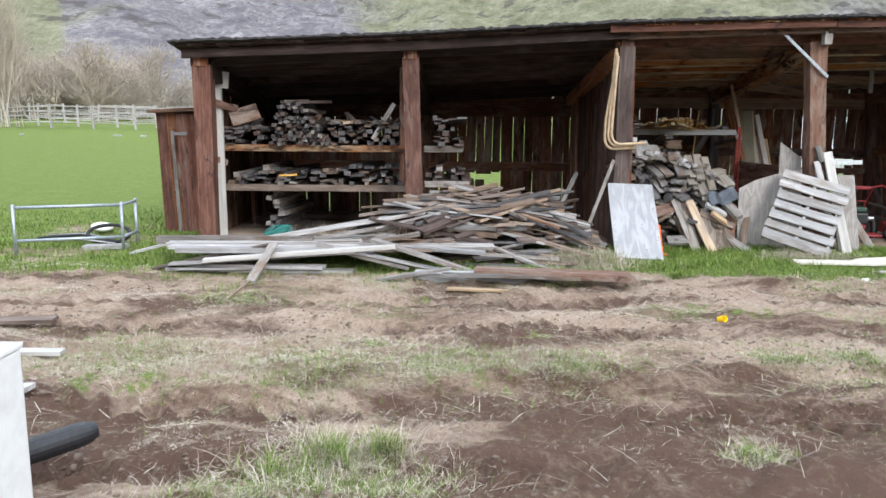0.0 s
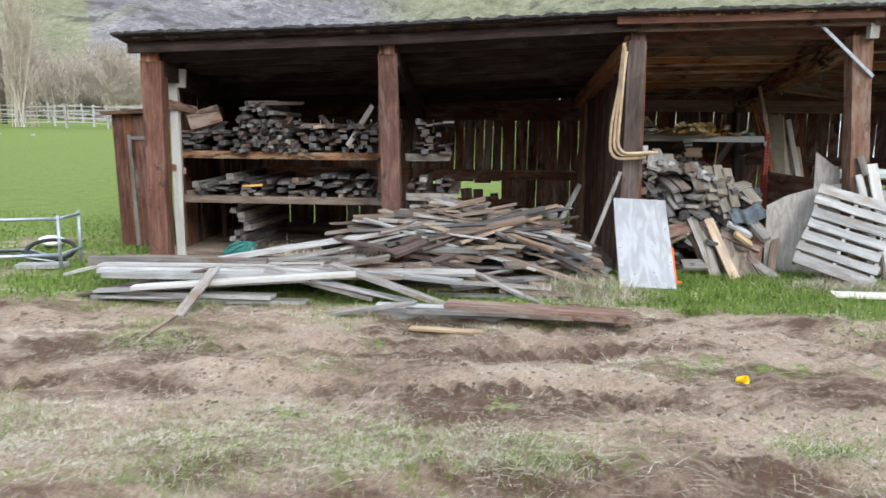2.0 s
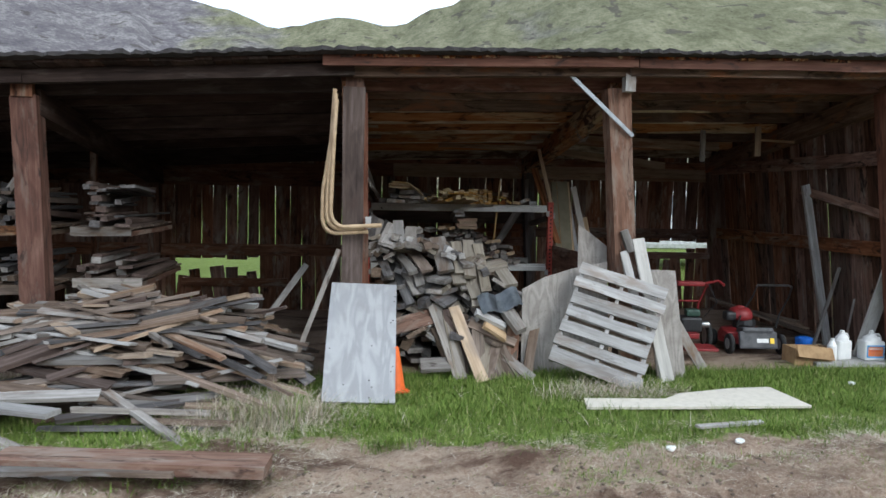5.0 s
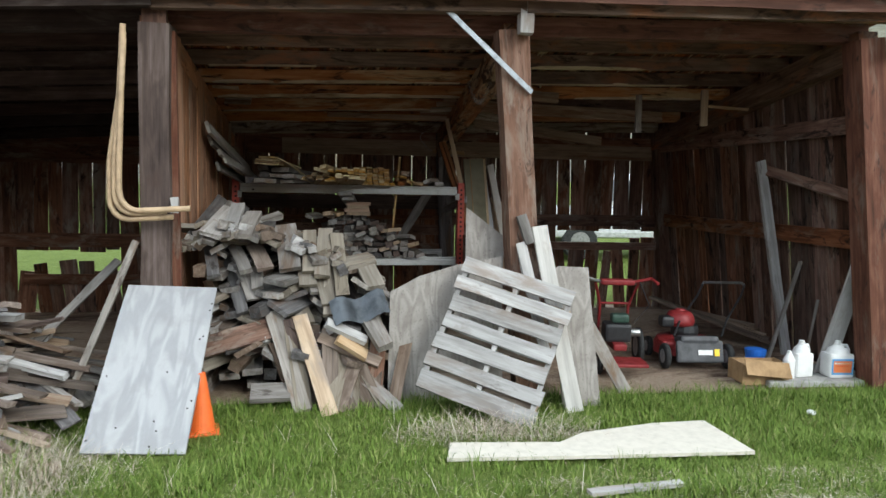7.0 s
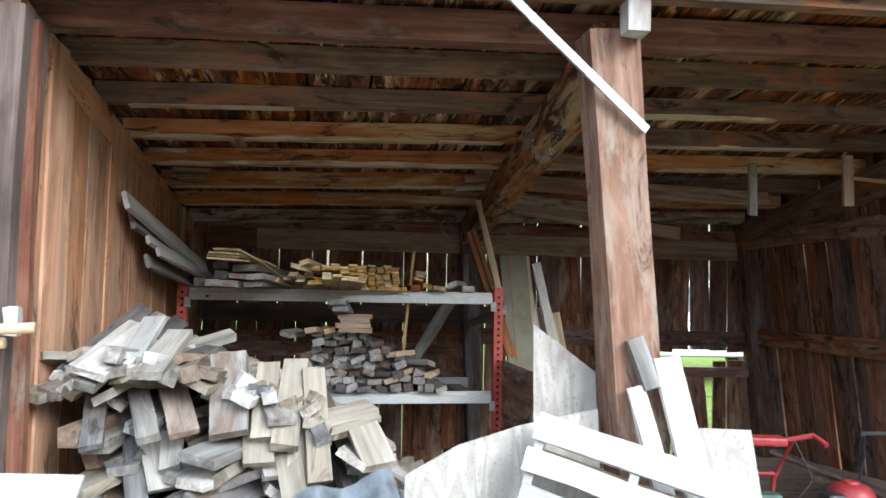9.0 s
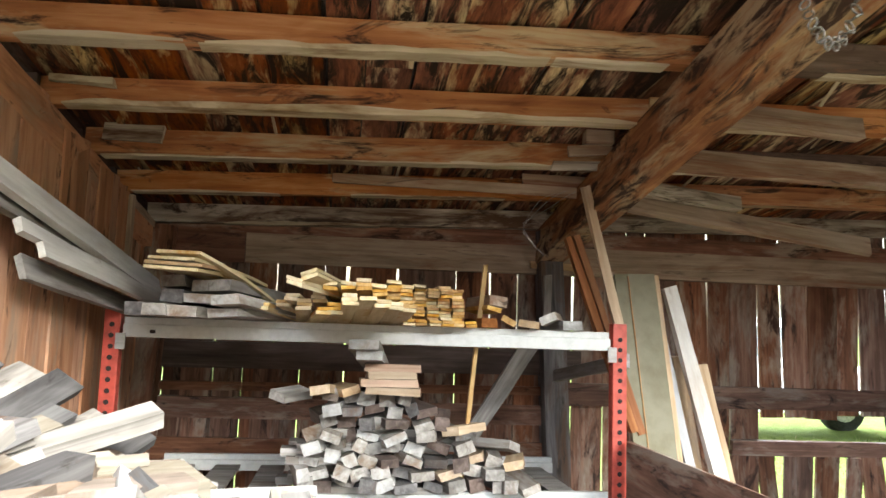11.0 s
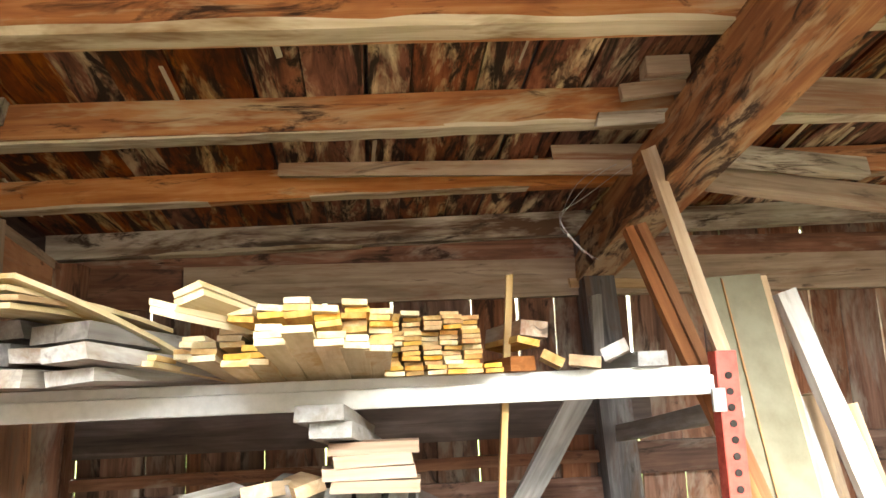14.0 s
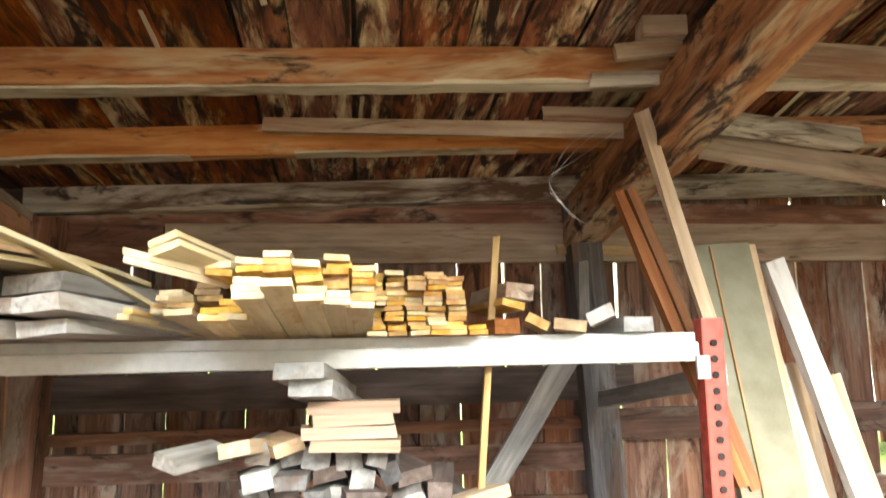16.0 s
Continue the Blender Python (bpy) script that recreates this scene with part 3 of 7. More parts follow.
# pale weathered wane along the lower edges of the purlins, torn and uneven
def wane(xa, xb, yy, wide, seed):
    r = random.Random(seed)
    n = max(3, int((xb - xa) / 0.09))
    verts, faces = [], []
    for i in range(n + 1):
        x = xa + (xb - xa) * i / n
        z = purlin_z(x, yy)
        taper = min(1.0, i / 2 + 0.25, (n - i) / 2 + 0.25)
        up = wide * taper * (0.7 + 0.9 * abs(noise.noise((x * 3.1, yy * 5, seed)))) + r.uniform(-0.003, 0.003)
        yf, low = yy - 0.047 - r.uniform(0.001, 0.006), z - 0.004 - r.uniform(0, 0.005)
        verts += [(x, yf, low), (x, yf, low + up), (x, yf + 0.012, low + up + 0.003), (x, yf + 0.085, low - 0.001)]
    for i in range(n):
        for k in range(4):
            faces.append((i * 4 + k, i * 4 + (k + 1) % 4, i * 4 + 4 + (k + 1) % 4, i * 4 + 4 + k))
    faces += [(3, 2, 1, 0), tuple(n * 4 + k for k in range(4))]
    structure(new("lath", mesh_of("lath", verts, faces, M_TAWNY)), "pale torn wane along a roof purlin", "lath")


for yy, spans in ((11.44, ((2.6, 3.5, 0.016), (5.4, 6.5, 0.02))), (11.98, ((2.55, 3.1, 0.03), (3.15, 4.4, 0.022), (4.42, 4.86, 0.012), (5.5, 7.2, 0.02))), (12.52, ((2.52, 4.95, 0.028), (5.15, 5.9, 0.05), (6.2, 7.6, 0.02))),
                  (13.10, ((2.5, 4.98, 0.016), (5.2, 6.6, 0.018))), (13.645, ((2.5, 3.3, 0.01), (3.7, 4.6, 0.008), (5.2, 6.2, 0.014))), (14.285, ((2.9, 3.9, 0.02),))):
    for k, (xa, xb, wide) in enumerate(spans):
        wane(xa, xb, yy, wide, int(yy * 100) + k)
# eave timber and fascia, the left pieces coloured dark for shade
structure(board("eave_beam", (-3.45, 10.47, purlin_z(-3.45, 10.4) + 0.02), (2.3, 10.47, purlin_z(2.3, 10.4) + 0.02), 0.12, 0.15, M_SHADETIMBER), "dark eave beam", "beam")
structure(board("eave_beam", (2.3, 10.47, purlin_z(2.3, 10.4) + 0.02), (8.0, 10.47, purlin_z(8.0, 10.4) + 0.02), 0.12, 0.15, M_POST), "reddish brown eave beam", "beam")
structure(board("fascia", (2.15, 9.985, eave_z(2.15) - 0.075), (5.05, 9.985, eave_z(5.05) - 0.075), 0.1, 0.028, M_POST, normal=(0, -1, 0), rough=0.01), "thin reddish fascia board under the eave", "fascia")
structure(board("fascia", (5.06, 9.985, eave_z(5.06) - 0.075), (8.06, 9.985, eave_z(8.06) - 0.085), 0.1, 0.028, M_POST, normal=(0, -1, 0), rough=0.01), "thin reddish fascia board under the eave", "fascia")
structure(board("fascia", (-3.5, 10.0, eave_z(-3.5) - 0.045), (2.14, 10.0, eave_z(2.14) - 0.045), 0.04, 0.028, M_SHADETIMBER, normal=(0, -1, 0), rough=0.008), "dark fascia board under the eave", "fascia")

# ---- back wall: vertical planks with gaps, horizontal girts, low openings ----
wall_back = tagged(new("wall_back"), "gappy dark vertical plank back wall", "wall", kind="structure")
wall_back.matrix_basis = pose(0, BACK, 0)
OPEN = [(-0.02, 1.2, 0.3, 0.76, 0.6), (6.65, 8.1, 0.73, 1.07, 0.96)]


def plank_wall(wall, a, b, zlow, top, mat, gaps, seed, opens=(), tilt=0.0):
    """Upright planks from a to b (plan points) under the wall's empty."""
    r = random.Random(seed)
    a, b = Vector(a), Vector(b)
    d = (b - a).normalized()
    nrm = Vector((d.y, -d.x, 0))
    s, total = 0.0, (b - a).length
    while s < total - 0.02:
        w = min(r.uniform(0.13, 0.24), total - s)
        p = a + d * (s + w / 2)
        g = r.choice(gaps)
        ww = max(w - g, 0.03)
        spans = [(zlow, top(p.x, p.y))]
        for xa, xb, za, zb, zt in opens:
            if xa < p.x < xb:
                spans = [(zb, spans[0][1]), (zlow, zt + r.uniform(-0.16, 0.05))]
        lean = r.uniform(-0.02, 0.02)
        off = nrm * r.uniform(-0.008, 0.008)
        for z0, z1 in spans:
            if len(spans) > 1 and z0 == zlow:
                ww2, lean = ww * r.choice((0.75, 0.95, 1.1, 1.15)), r.uniform(-0.05, 0.05)
            else:
                ww2 = ww
            board("plank", (p.x - d.x * lean + off.x, p.y - d.y * lean + off.y, z0), (p.x + d.x * lean + off.x + tilt * z1, p.y + d.y * lean + off.y, z1), ww2, 0.022, mat, wall, normal=nrm, ragged=0.02, rough=0.003)
        s += w


for xa, xb, gaps, seed in ((LEFT_X, -0.4, (0.001, 0.002, 0.003), 3), (-0.4, 2.4, (0.002, 0.004, 0.007, 0.010, 0.012), 4), (2.4, 8.3, (0.003, 0.006, 0.009, 0.012, 0.016), 8)):
    plank_wall(wall_back, (xa, BACK), (xb, BACK), -0.05, lambda x, y: roof_z(x, BACK) - 0.03, M_WALL, gaps, seed, OPEN)
# the strip at 2.245 is added to close light gaps above the girts
for xa, xb, z, h, mat in ((-3.4, 2.4, 0.9, 0.17, M_WALL), (5.1, 8.3, 1.2, 0.15, M_WALL), (2.44, 8.0, 2.245, 0.12, M_WALL), (3.045, 8.0, 2.1, 0.19, M_TANGREY), (2.44, 3.03, 2.095, 0.19, M_POST), (-3.4, 2.4, 1.98, 0.34, M_WALL), (2.5, 5.3, 1.4, 0.17, M_GREYPOST), (2.5, 5.05, 1.2, 0.055, M_WALL), (2.5, 5.05, 1.07, 0.13, M_WALL), (2.5, 5.05, 0.78, 0.2, M_WALL), (0.0, 1.5, 0.42, 0.12, M_WALL), (6.4, 8.2, 0.86, 0.1, M_WALL)):
    board("girt", (xa, BACK - (0.039 if z > 2.2 else 0.045), z), (xb, BACK - (0.039 if z > 2.2 else 0.045), z + RNG.uniform(-0.02, 0.02) * (z < 2.0)), h, 0.05, mat, wall_back, normal=(0, -1, 0))

# battens added over plank gaps to let less light through
for x in (2.75, 2.93, 3.2, 3.52, 3.98, 4.3, 4.62, 4.9):
    board("batten", (x, BACK - 0.035, 0.1), (x + 0.02, BACK - 0.035, 1.45), RNG.uniform(0.1, 0.19), 0.02, M_WALL, wall_back, normal=(0, -1, 0), ragged=0.03)

# right end wall
wall_right = tagged(new("wall_right"), "dark vertical plank end wall with narrow gaps", "wall", kind="structure")
wall_right.matrix_basis = pose(RIGHT_X, 12, 0)
plank_wall(wall_right, (8.28, FRONT + 0.1), (8.28, BACK), -0.05, lambda x, y: roof_z(x, y) - 0.03, M_SHADEWALL, (0.003, 0.004, 0.006, 0.014), 5, (), -0.115)
for z in (1.22, 2.2):
    board("girt", (8.24 - 0.115 * z, FRONT + 0.1, z), (8.24 - 0.115 * z, BACK, z), 0.16, 0.05, M_SHADEWALL, wall_right, normal=(-1, 0, 0))

# partition behind post 3
wall_partition = tagged(new("wall_partition"), "brown panelled partition between two bays", "wall", kind="structure")
wall_partition.matrix_basis = pose(2.45, 12, 0)
plank_wall(wall_partition, (2.47, FRONT + 0.12), (2.47, 13.64), 0.0, lambda x, y: purlin_z(x, y) - 0.015, M_PARTITION, (0.002, 0.003), 9)
# dark lining added on the bay 2 side, coloured as shade
plank_wall(wall_partition, (2.441, FRONT + 0.14), (2.441, 13.62), 0.0, lambda x, y: purlin_z(x, y) - 0.19, M_SHADEWALL, (0.002, 0.003), 12)
plank_wall(wall_partition, (2.405, 13.7), (2.405, BACK), 0.0, lambda x, y: purlin_z(x, y) - 0.02, M_PARTITION, (0.002, 0.004), 10)
board("corner_stud", (2.475, 13.668, 0.0), (2.475, 13.668, purlin_z(2.475, 13.668) - 0.012), 0.055, 0.045, M_TANGREY, wall_partition, (0, -1, 0))
board("corner_header", (2.47, 13.69, purlin_z(2.47, 13.69) - 0.03), (2.47, 14.34, purlin_z(2.47, 14.34) - 0.03), 0.04, 0.03, M_TANGREY, wall_partition, (1, 0, 0))
structure(board("door_jamb", (2.55, FRONT - 0.02, 0.3), (2.52, FRONT - 0.02, 2.66), 0.06, 0.05, M_POST, normal=(0, -1, 0)), "reddish brown jamb board beside the post", "trim")

# left end: open framing with boards low behind
wall_left = tagged(new("wall_left"), "sparse dark planks closing the shed end", "wall", kind="structure")
wall_left.matrix_basis = pose(LEFT_X, 12, 0)
plank_wall(wall_left, (-3.4, 11.25), (-3.4, BACK), -0.05, lambda x, y: roof_z(x, y) - 0.03, M_WALL, (0.003, 0.006, 0.02), 15)
# ---- hills all round ----
M_HILL, hn, hl, hb = shader("hillside_scrub_and_scree")
h_tc = hn.new("ShaderNodeTexCoord")
h_map = hn.new("ShaderNodeMapping")
h_map.inputs["Scale"].default_value = (1.0, 0.35, 0.6)
hl.new(h_tc.outputs["Object"], h_map.inputs["Vector"])
h_pos = h_map.outputs[0]
h_a = noise_tex(hn, hl, h_pos, 0.012, 8.0, 0.65, 0.5)
h_b = noise_tex(hn, hl, h_pos, 0.09, 8.0, 0.75)
h_c = noise_tex(hn, hl, h_pos, 0.3, 5.0, 0.7)
h_d = noise_tex(hn, hl, h_pos, 1.1, 4.0, 0.7)
h_fine = math_node(hn, hl, "ADD", math_node(hn, hl, "MULTIPLY", h_b, 0.4), math_node(hn, hl, "MULTIPLY", math_node(hn, hl, "ADD", h_c, h_d), 0.3))
h_grass = ramp(hn, [(0.38, (0.09, 0.092, 0.056)), (0.5, (0.165, 0.163, 0.103)), (0.6, (0.26, 0.25, 0.17))])
hl.new(h_fine, h_grass.inputs["Fac"])
h_rock = ramp(hn, [(0.38, (0.085, 0.078, 0.088)), (0.5, (0.15, 0.138, 0.142)), (0.6, (0.29, 0.275, 0.265))])
hl.new(h_fine, h_rock.inputs["Fac"])
h_at = hn.new("ShaderNodeAttribute")
h_at.attribute_name = "green"
h_mix = blend(hn, hl, maprange(hn, hl, math_node(hn, hl, "ADD", h_at.outputs["Fac"], math_node(hn, hl, "MULTIPLY", math_node(hn, hl, "SUBTRACT", h_a, 0.5), 2.2)), 0.35, 0.65), h_rock.outputs["Color"], h_grass.outputs["Color"])
h_shrub = noise_tex(hn, hl, h_pos, 0.17, 3.0, 0.6, 0.3)
h_mix = blend(hn, hl, maprange(hn, hl, h_shrub, 0.6, 0.64, 0.0, 0.7), h_mix, (0.075, 0.066, 0.062))
h_mix = blend(hn, hl, maprange(hn, hl, h_d, 0.6, 0.66, 0.0, 0.6), h_mix, (0.04, 0.042, 0.03))
hl.new(h_mix, hb.inputs["Base Color"])
hb.inputs["Roughness"].default_value = 1.0
hb.inputs["Specular IOR Level"].default_value = 0.0
bump(hn, hl, h_fine, 0.5, 1.0, hb)

# skyline: azimuth to the left of straight ahead, elevation, both in degrees
SKYLINE = [(-180, 12), (-120, 14), (-70, 20), (-40, 22), (-22, 20), (-10, 15.4), (-7.2, 13.9), (-3, 12.4), (0.5, 12.9), (5.4, 11.9), (9, 13.0), (13, 13.6), (15.4, 15.2), (25, 19), (45, 21), (80, 17), (120, 13), (180, 12)]


def skyline(az):
    for (a, e), (b, f) in zip(SKYLINE, SKYLINE[1:]):
        if az <= b:
            t = (az - a) / (b - a)
            return e + (f - e) * t * t * (3 - 2 * t)
    return SKYLINE[-1][1]


hv, hf, hg = [], [], []
NA, NR = 420, 46
for i in range(NA):
    az = -180 + 360 * i / NA
    el = skyline(az)
    deep = 1.0 + 0.35 * math.sin(radians(az * 3))
    for j in range(NR):
        t = j / (NR - 1)
        r = 95 + 330 * deep * t
        px, py = -math.sin(radians(az)) * r + 2, math.cos(radians(az)) * r
        top = math.tan(radians(el)) * (95 + 330 * deep)
        fold = noise.fractal((px * 0.011, py * 0.011, 1.3), 0.9, 2.1, 5)
        h = 1.5 + top * (0.25 * t + 0.75 * t ** 1.5) + fold * 9.0 * min(t * 4, 1) * (1 - t) ** 0.6 + noise.noise((px * 0.05, py * 0.05, 5)) * 1.2 * t
        if t > 0.98:
            h = 1.65 + top + noise.noise((az * 0.8, 0, 2)) * 1.5
        hv.append((px, py, h))
        hg.append(0.62 if az < 4 else max(0.18, 0.62 - (az - 4) * 0.045) + (0.35 if 27 < az < 36 else 0))
for i in range(NA):
    k = (i + 1) % NA
    for j in range(NR - 1):
        hf.append((i * NR + j, i * NR + j + 1, k * NR + j + 1, k * NR + j))
h_me = mesh_of("backdrop", hv, hf, M_HILL, True)
h_me.attributes.new("green", "FLOAT", "POINT").data.foreach_set("value", hg)
tagged(new("backdrop", h_me), "steep valley hillsides of scree, scrub and spring grass", "hill", kind="structure")

# ---- fence, pole, bare brush and cars in the distance ----
M_FENCE = wood("silvered_fence_rail", (0.22, 0.2, 0.19), (0.36, 0.34, 0.32), (0.5, 0.48, 0.46), None, vary=0.3)
fence = thing("rail_fence", -22, 52, ground_z(-22, 52), "silvered wooden rail fence beyond the meadow", "fence")
me_fpost = board_mesh("fence_post", 1.9, 0.14, 0.14, M_FENCE)
me_frail = board_mesh("fence_rail", 3.1, 0.13, 0.06, M_FENCE, bow=0.04)
for line, (y0, x0, x1, slope) in enumerate(((54, -40, -3, 0.0), (58, -40, -3, 0.0), (66, -36, -6, 0.0))):
    x = x0
    while x < x1:
        y = y0 + slope * (x - x0)
        z = ground_z(x, y)
        place(new("fence_post", me_fpost), pose(x, y, z + 0.75, 0, 90 + RNG.uniform(-4, 4), 0), fence)
        for h in (0.35, 0.72, 1.1, 1.45):
            place(new("fence_rail", me_frail), pose(x + 1.5, y, z + h + RNG.uniform(-0.08, 0.08), RNG.uniform(-5, 5), RNG.uniform(-2, 2), 3 * slope), fence)
        x += 3.0
pole_ob = new("utility_pole", bm_mesh("utility_pole", tube([(-36.2, 60, 1), (-36.2, 60, 7), (-36.1, 60, 15)], [0.2, 0.18, 0.15], 10), M_BROWNB, True))
tagged(pole_ob, "tall brown wooden utility pole by the fence", "pole")
trough = thing("dark_trough", -29, 42, ground_z(-29, 42), "dark trough standing in the meadow", "trough")
part("body", box(1.3, 0.6, 0.5, (0, 0, 0.25), 0.08), M_BLACK, trough)
for x, y, w in ((-26, 43, 0.4), (-24, 43, 0.3), (-19, 44, 0.8), (-17.5, 44, 0.5), (-27.5, 42, 0.3)):
    o = new("field_stone", bm_mesh("field_stone", box(w * 0.6, 0.3, 0.12, (0, 0, 0.03), 0.05), M_CONC))
    o.matrix_basis = pose(x, y, ground_z(x, y), 0, 0, RNG.uniform(-20, 20))
    tagged(o, "pale stone lying in the meadow", "stone", "stones in the meadow")
tagged(board("white_pole", (-24.5, 27.2, ground_z(-24.5, 27) + 0.1), (-21.4, 26.5, ground_z(-21, 26.5) + 0.1), 0.12, 0.1, M_WHITEB), "white pole lying in the meadow", "pole")

M_TWIG, tn, tl_, tb = shader("bare_twigs")
t_rnd = tn.new("ShaderNodeObjectInfo")
t_isl = tn.new("ShaderNodeNewGeometry")
t_r = ramp(tn, [(0.0, (0.27, 0.22, 0.175)), (0.5, (0.41, 0.35, 0.285)), (1.0, (0.55, 0.485, 0.405))])
tl_.new(math_node(tn, tl_, "ADD", math_node(tn, tl_, "MULTIPLY", t_rnd.outputs["Random"], 0.5), math_node(tn, tl_, "MULTIPLY", t_isl.outputs["Random Per Island"], 0.5)), t_r.inputs["Fac"])
tl_.new(t_r.outputs["Color"], tb.inputs["Base Color"])
tb.inputs["Roughness"].default_value = 0.95


def brush(seed, height, spread):
    """Trunk and crown meshes of a leafless thicket of fine branches."""
    r = random.Random(seed)
    tv, tf, cv, cf = [], [], [], []

    def stick(v, f, a, b, ra, rb):
        d = (b - a).normalized()
        s = d.cross(Vector((0.3, 0.9, 0.2))).normalized()
        u = s.cross(d)
        o = len(v)
        for p, q in ((a, ra), (b, rb)):
            for k in range(3):
                an = 2.094 * k
                v.append(p + (s * math.cos(an) + u * math.sin(an)) * q)
        for k in range(3):
            f.append((o + k, o + (k + 1) % 3, o + 3 + (k + 1) % 3, o + 3 + k))

    for i in range(15):
        base = Vector((r.uniform(-spread, spread) * 0.3, r.uniform(-spread, spread) * 0.2, 0))
        tip = base + Vector((r.uniform(-spread, spread) * 0.5, r.uniform(-spread, spread) * 0.4, height * r.uniform(0.6, 0.9)))
        stick(tv, tf, base, tip, 0.045, 0.015)
        for j in range(12):
            u = r.uniform(0.2, 1.0)
            p = base.lerp(tip, u)
            q = p + Vector((r.uniform(-1, 1) * spread * 0.35, r.uniform(-1, 1) * spread * 0.35, height * r.uniform(0.08, 0.28)))
            stick(cv, cf, p, q, 0.02, 0.01)
            for k in range(12):
                s0 = p.lerp(q, r.uniform(0.2, 1.0))
                stick(cv, cf, s0, s0 + Vector((r.uniform(-1, 1), r.uniform(-1, 1), r.uniform(0.0, 1.2))) * 0.13 * height * r.uniform(0.5, 1), 0.014, 0.006)
    return mesh_of("trunk", tv, tf, M_TWIG), mesh_of("crown", cv, cf, M_TWIG)


kinds = [brush(s, h, w) for s, h, w in ((1, 6.0, 5.0), (2, 5.0, 5.0), (3, 7.0, 4.5))]
for n_ in range(95):
    x = RNG.uniform(-75, 22)
    y = 74 + RNG.uniform(0, 16) + max(0, -x - 40) * -0.35
    tk, cr = kinds[n_ % 3]
    b_ = thing("bare_bush", x, y, ground_z(x, y) - 0.2, "leafless tan brush at the foot of the hill", "bush", "brush below the hill", RNG.uniform(0, 360))
    b_.scale = [RNG.uniform(0.8, 1.25)] * 3
    for nm, me_ in (("trunk", tk), ("crown", cr)):
        o = new(nm, me_)
        o.parent = b_
for x, y, k in ((-33.5, 50, 2), (-36, 52, 0), (-31, 54, 2)):
    b_ = thing("bare_tree", x, y, ground_z(x, y), "tall leafless tree beside the meadow", "tree", "", 40 * k)
    b_.scale = (0.7, 0.7, 1.35)
    for nm, me_ in zip(("trunk", "crown"), kinds[k]):
        o = new(nm, me_)
        o.parent = b_


def car(x, y, rz, paint, roof, label):
    c = thing("parked_pickup", x, y, ground_z(x, y), label, "pickup", "", rz)
    part("body", box(4.8, 1.85, 0.62, (0, 0, 0.75), 0.12), paint, c)
    cab = part("cab", box(1.9, 1.65, 0.72, (0.2, 0, 1.4), 0.16), roof, c)
    for sy in (-0.83, 0.83):
        part("window", box(1.45, 0.03, 0.42, (0.2, sy, 1.42), 0.01), M_TIN, cab, "dark side window")
    part("windscreen", box(0.03, 1.35, 0.42, (1.16, 0, 1.42), 0.01), M_TIN, cab)
    for sx in (-1.5, 1.5):
        for sy in (-0.85, 0.85):
            w = part("wheel", lathe([(0.2, -0.11), (0.34, -0.11), (0.37, -0.06), (0.37, 0.06), (0.34, 0.11), (0.2, 0.11)], 20), M_RUBBER, c, "black tyre", pose(sx, sy, 0.37, 90, 0, 0))
            part("rim", lathe([(0.06, -0.115), (0.2, -0.112), (0.2, 0.112), (0.06, 0.115)], 16), M_METAL, w)
    part("bumper", box(0.12, 1.8, 0.18, (2.42, 0, 0.55), 0.03), M_METAL, c)
    return c


car(30.2, 34, 170, plain("faded_red_paint", (0.5, 0.09, 0.07), 0.4), M_WHITEP, "faded red pickup with a white cab parked in the field")
car(10.2, 20.0, 176, plain("old_white_paint", (0.6, 0.61, 0.62), 0.4), M_WHITEP, "old white pickup parked in the field behind the shed")
# white wheeled box added to stand in for a car-like object
cart = thing("white_vehicle_box", 10.25, 12.6, ground_z(10.25, 12.6), "low white wheeled box beyond the shed end, in place of a vehicle", "cart")
part("tub", box(1.0, 0.7, 0.5, (0, 0, 0.72), 0.08), M_WHITEP, cart)
for sx in (-0.3, 0.3):
    w_ = part("wheel", lathe([(0.1, -0.05), (0.22, -0.05), (0.24, 0), (0.22, 0.05), (0.1, 0.05)], 18), M_RUBBER, cart, "black tyre", pose(sx, -0.38, 0.24, 90, 0, 0))
    part("rim", lathe([(0.03, -0.055), (0.12, -0.053), (0.12, 0.053), (0.03, 0.055)], 14), M_METAL, w_)
part("axle", tube([(-0.3, -0.3, 0.24), (-0.3, 0.3, 0.24)], 0.02, 8), M_METAL, cart)
part("frame", box(1.0, 0.5, 0.06, (0, 0, 0.45), 0.01), M_METAL, cart)
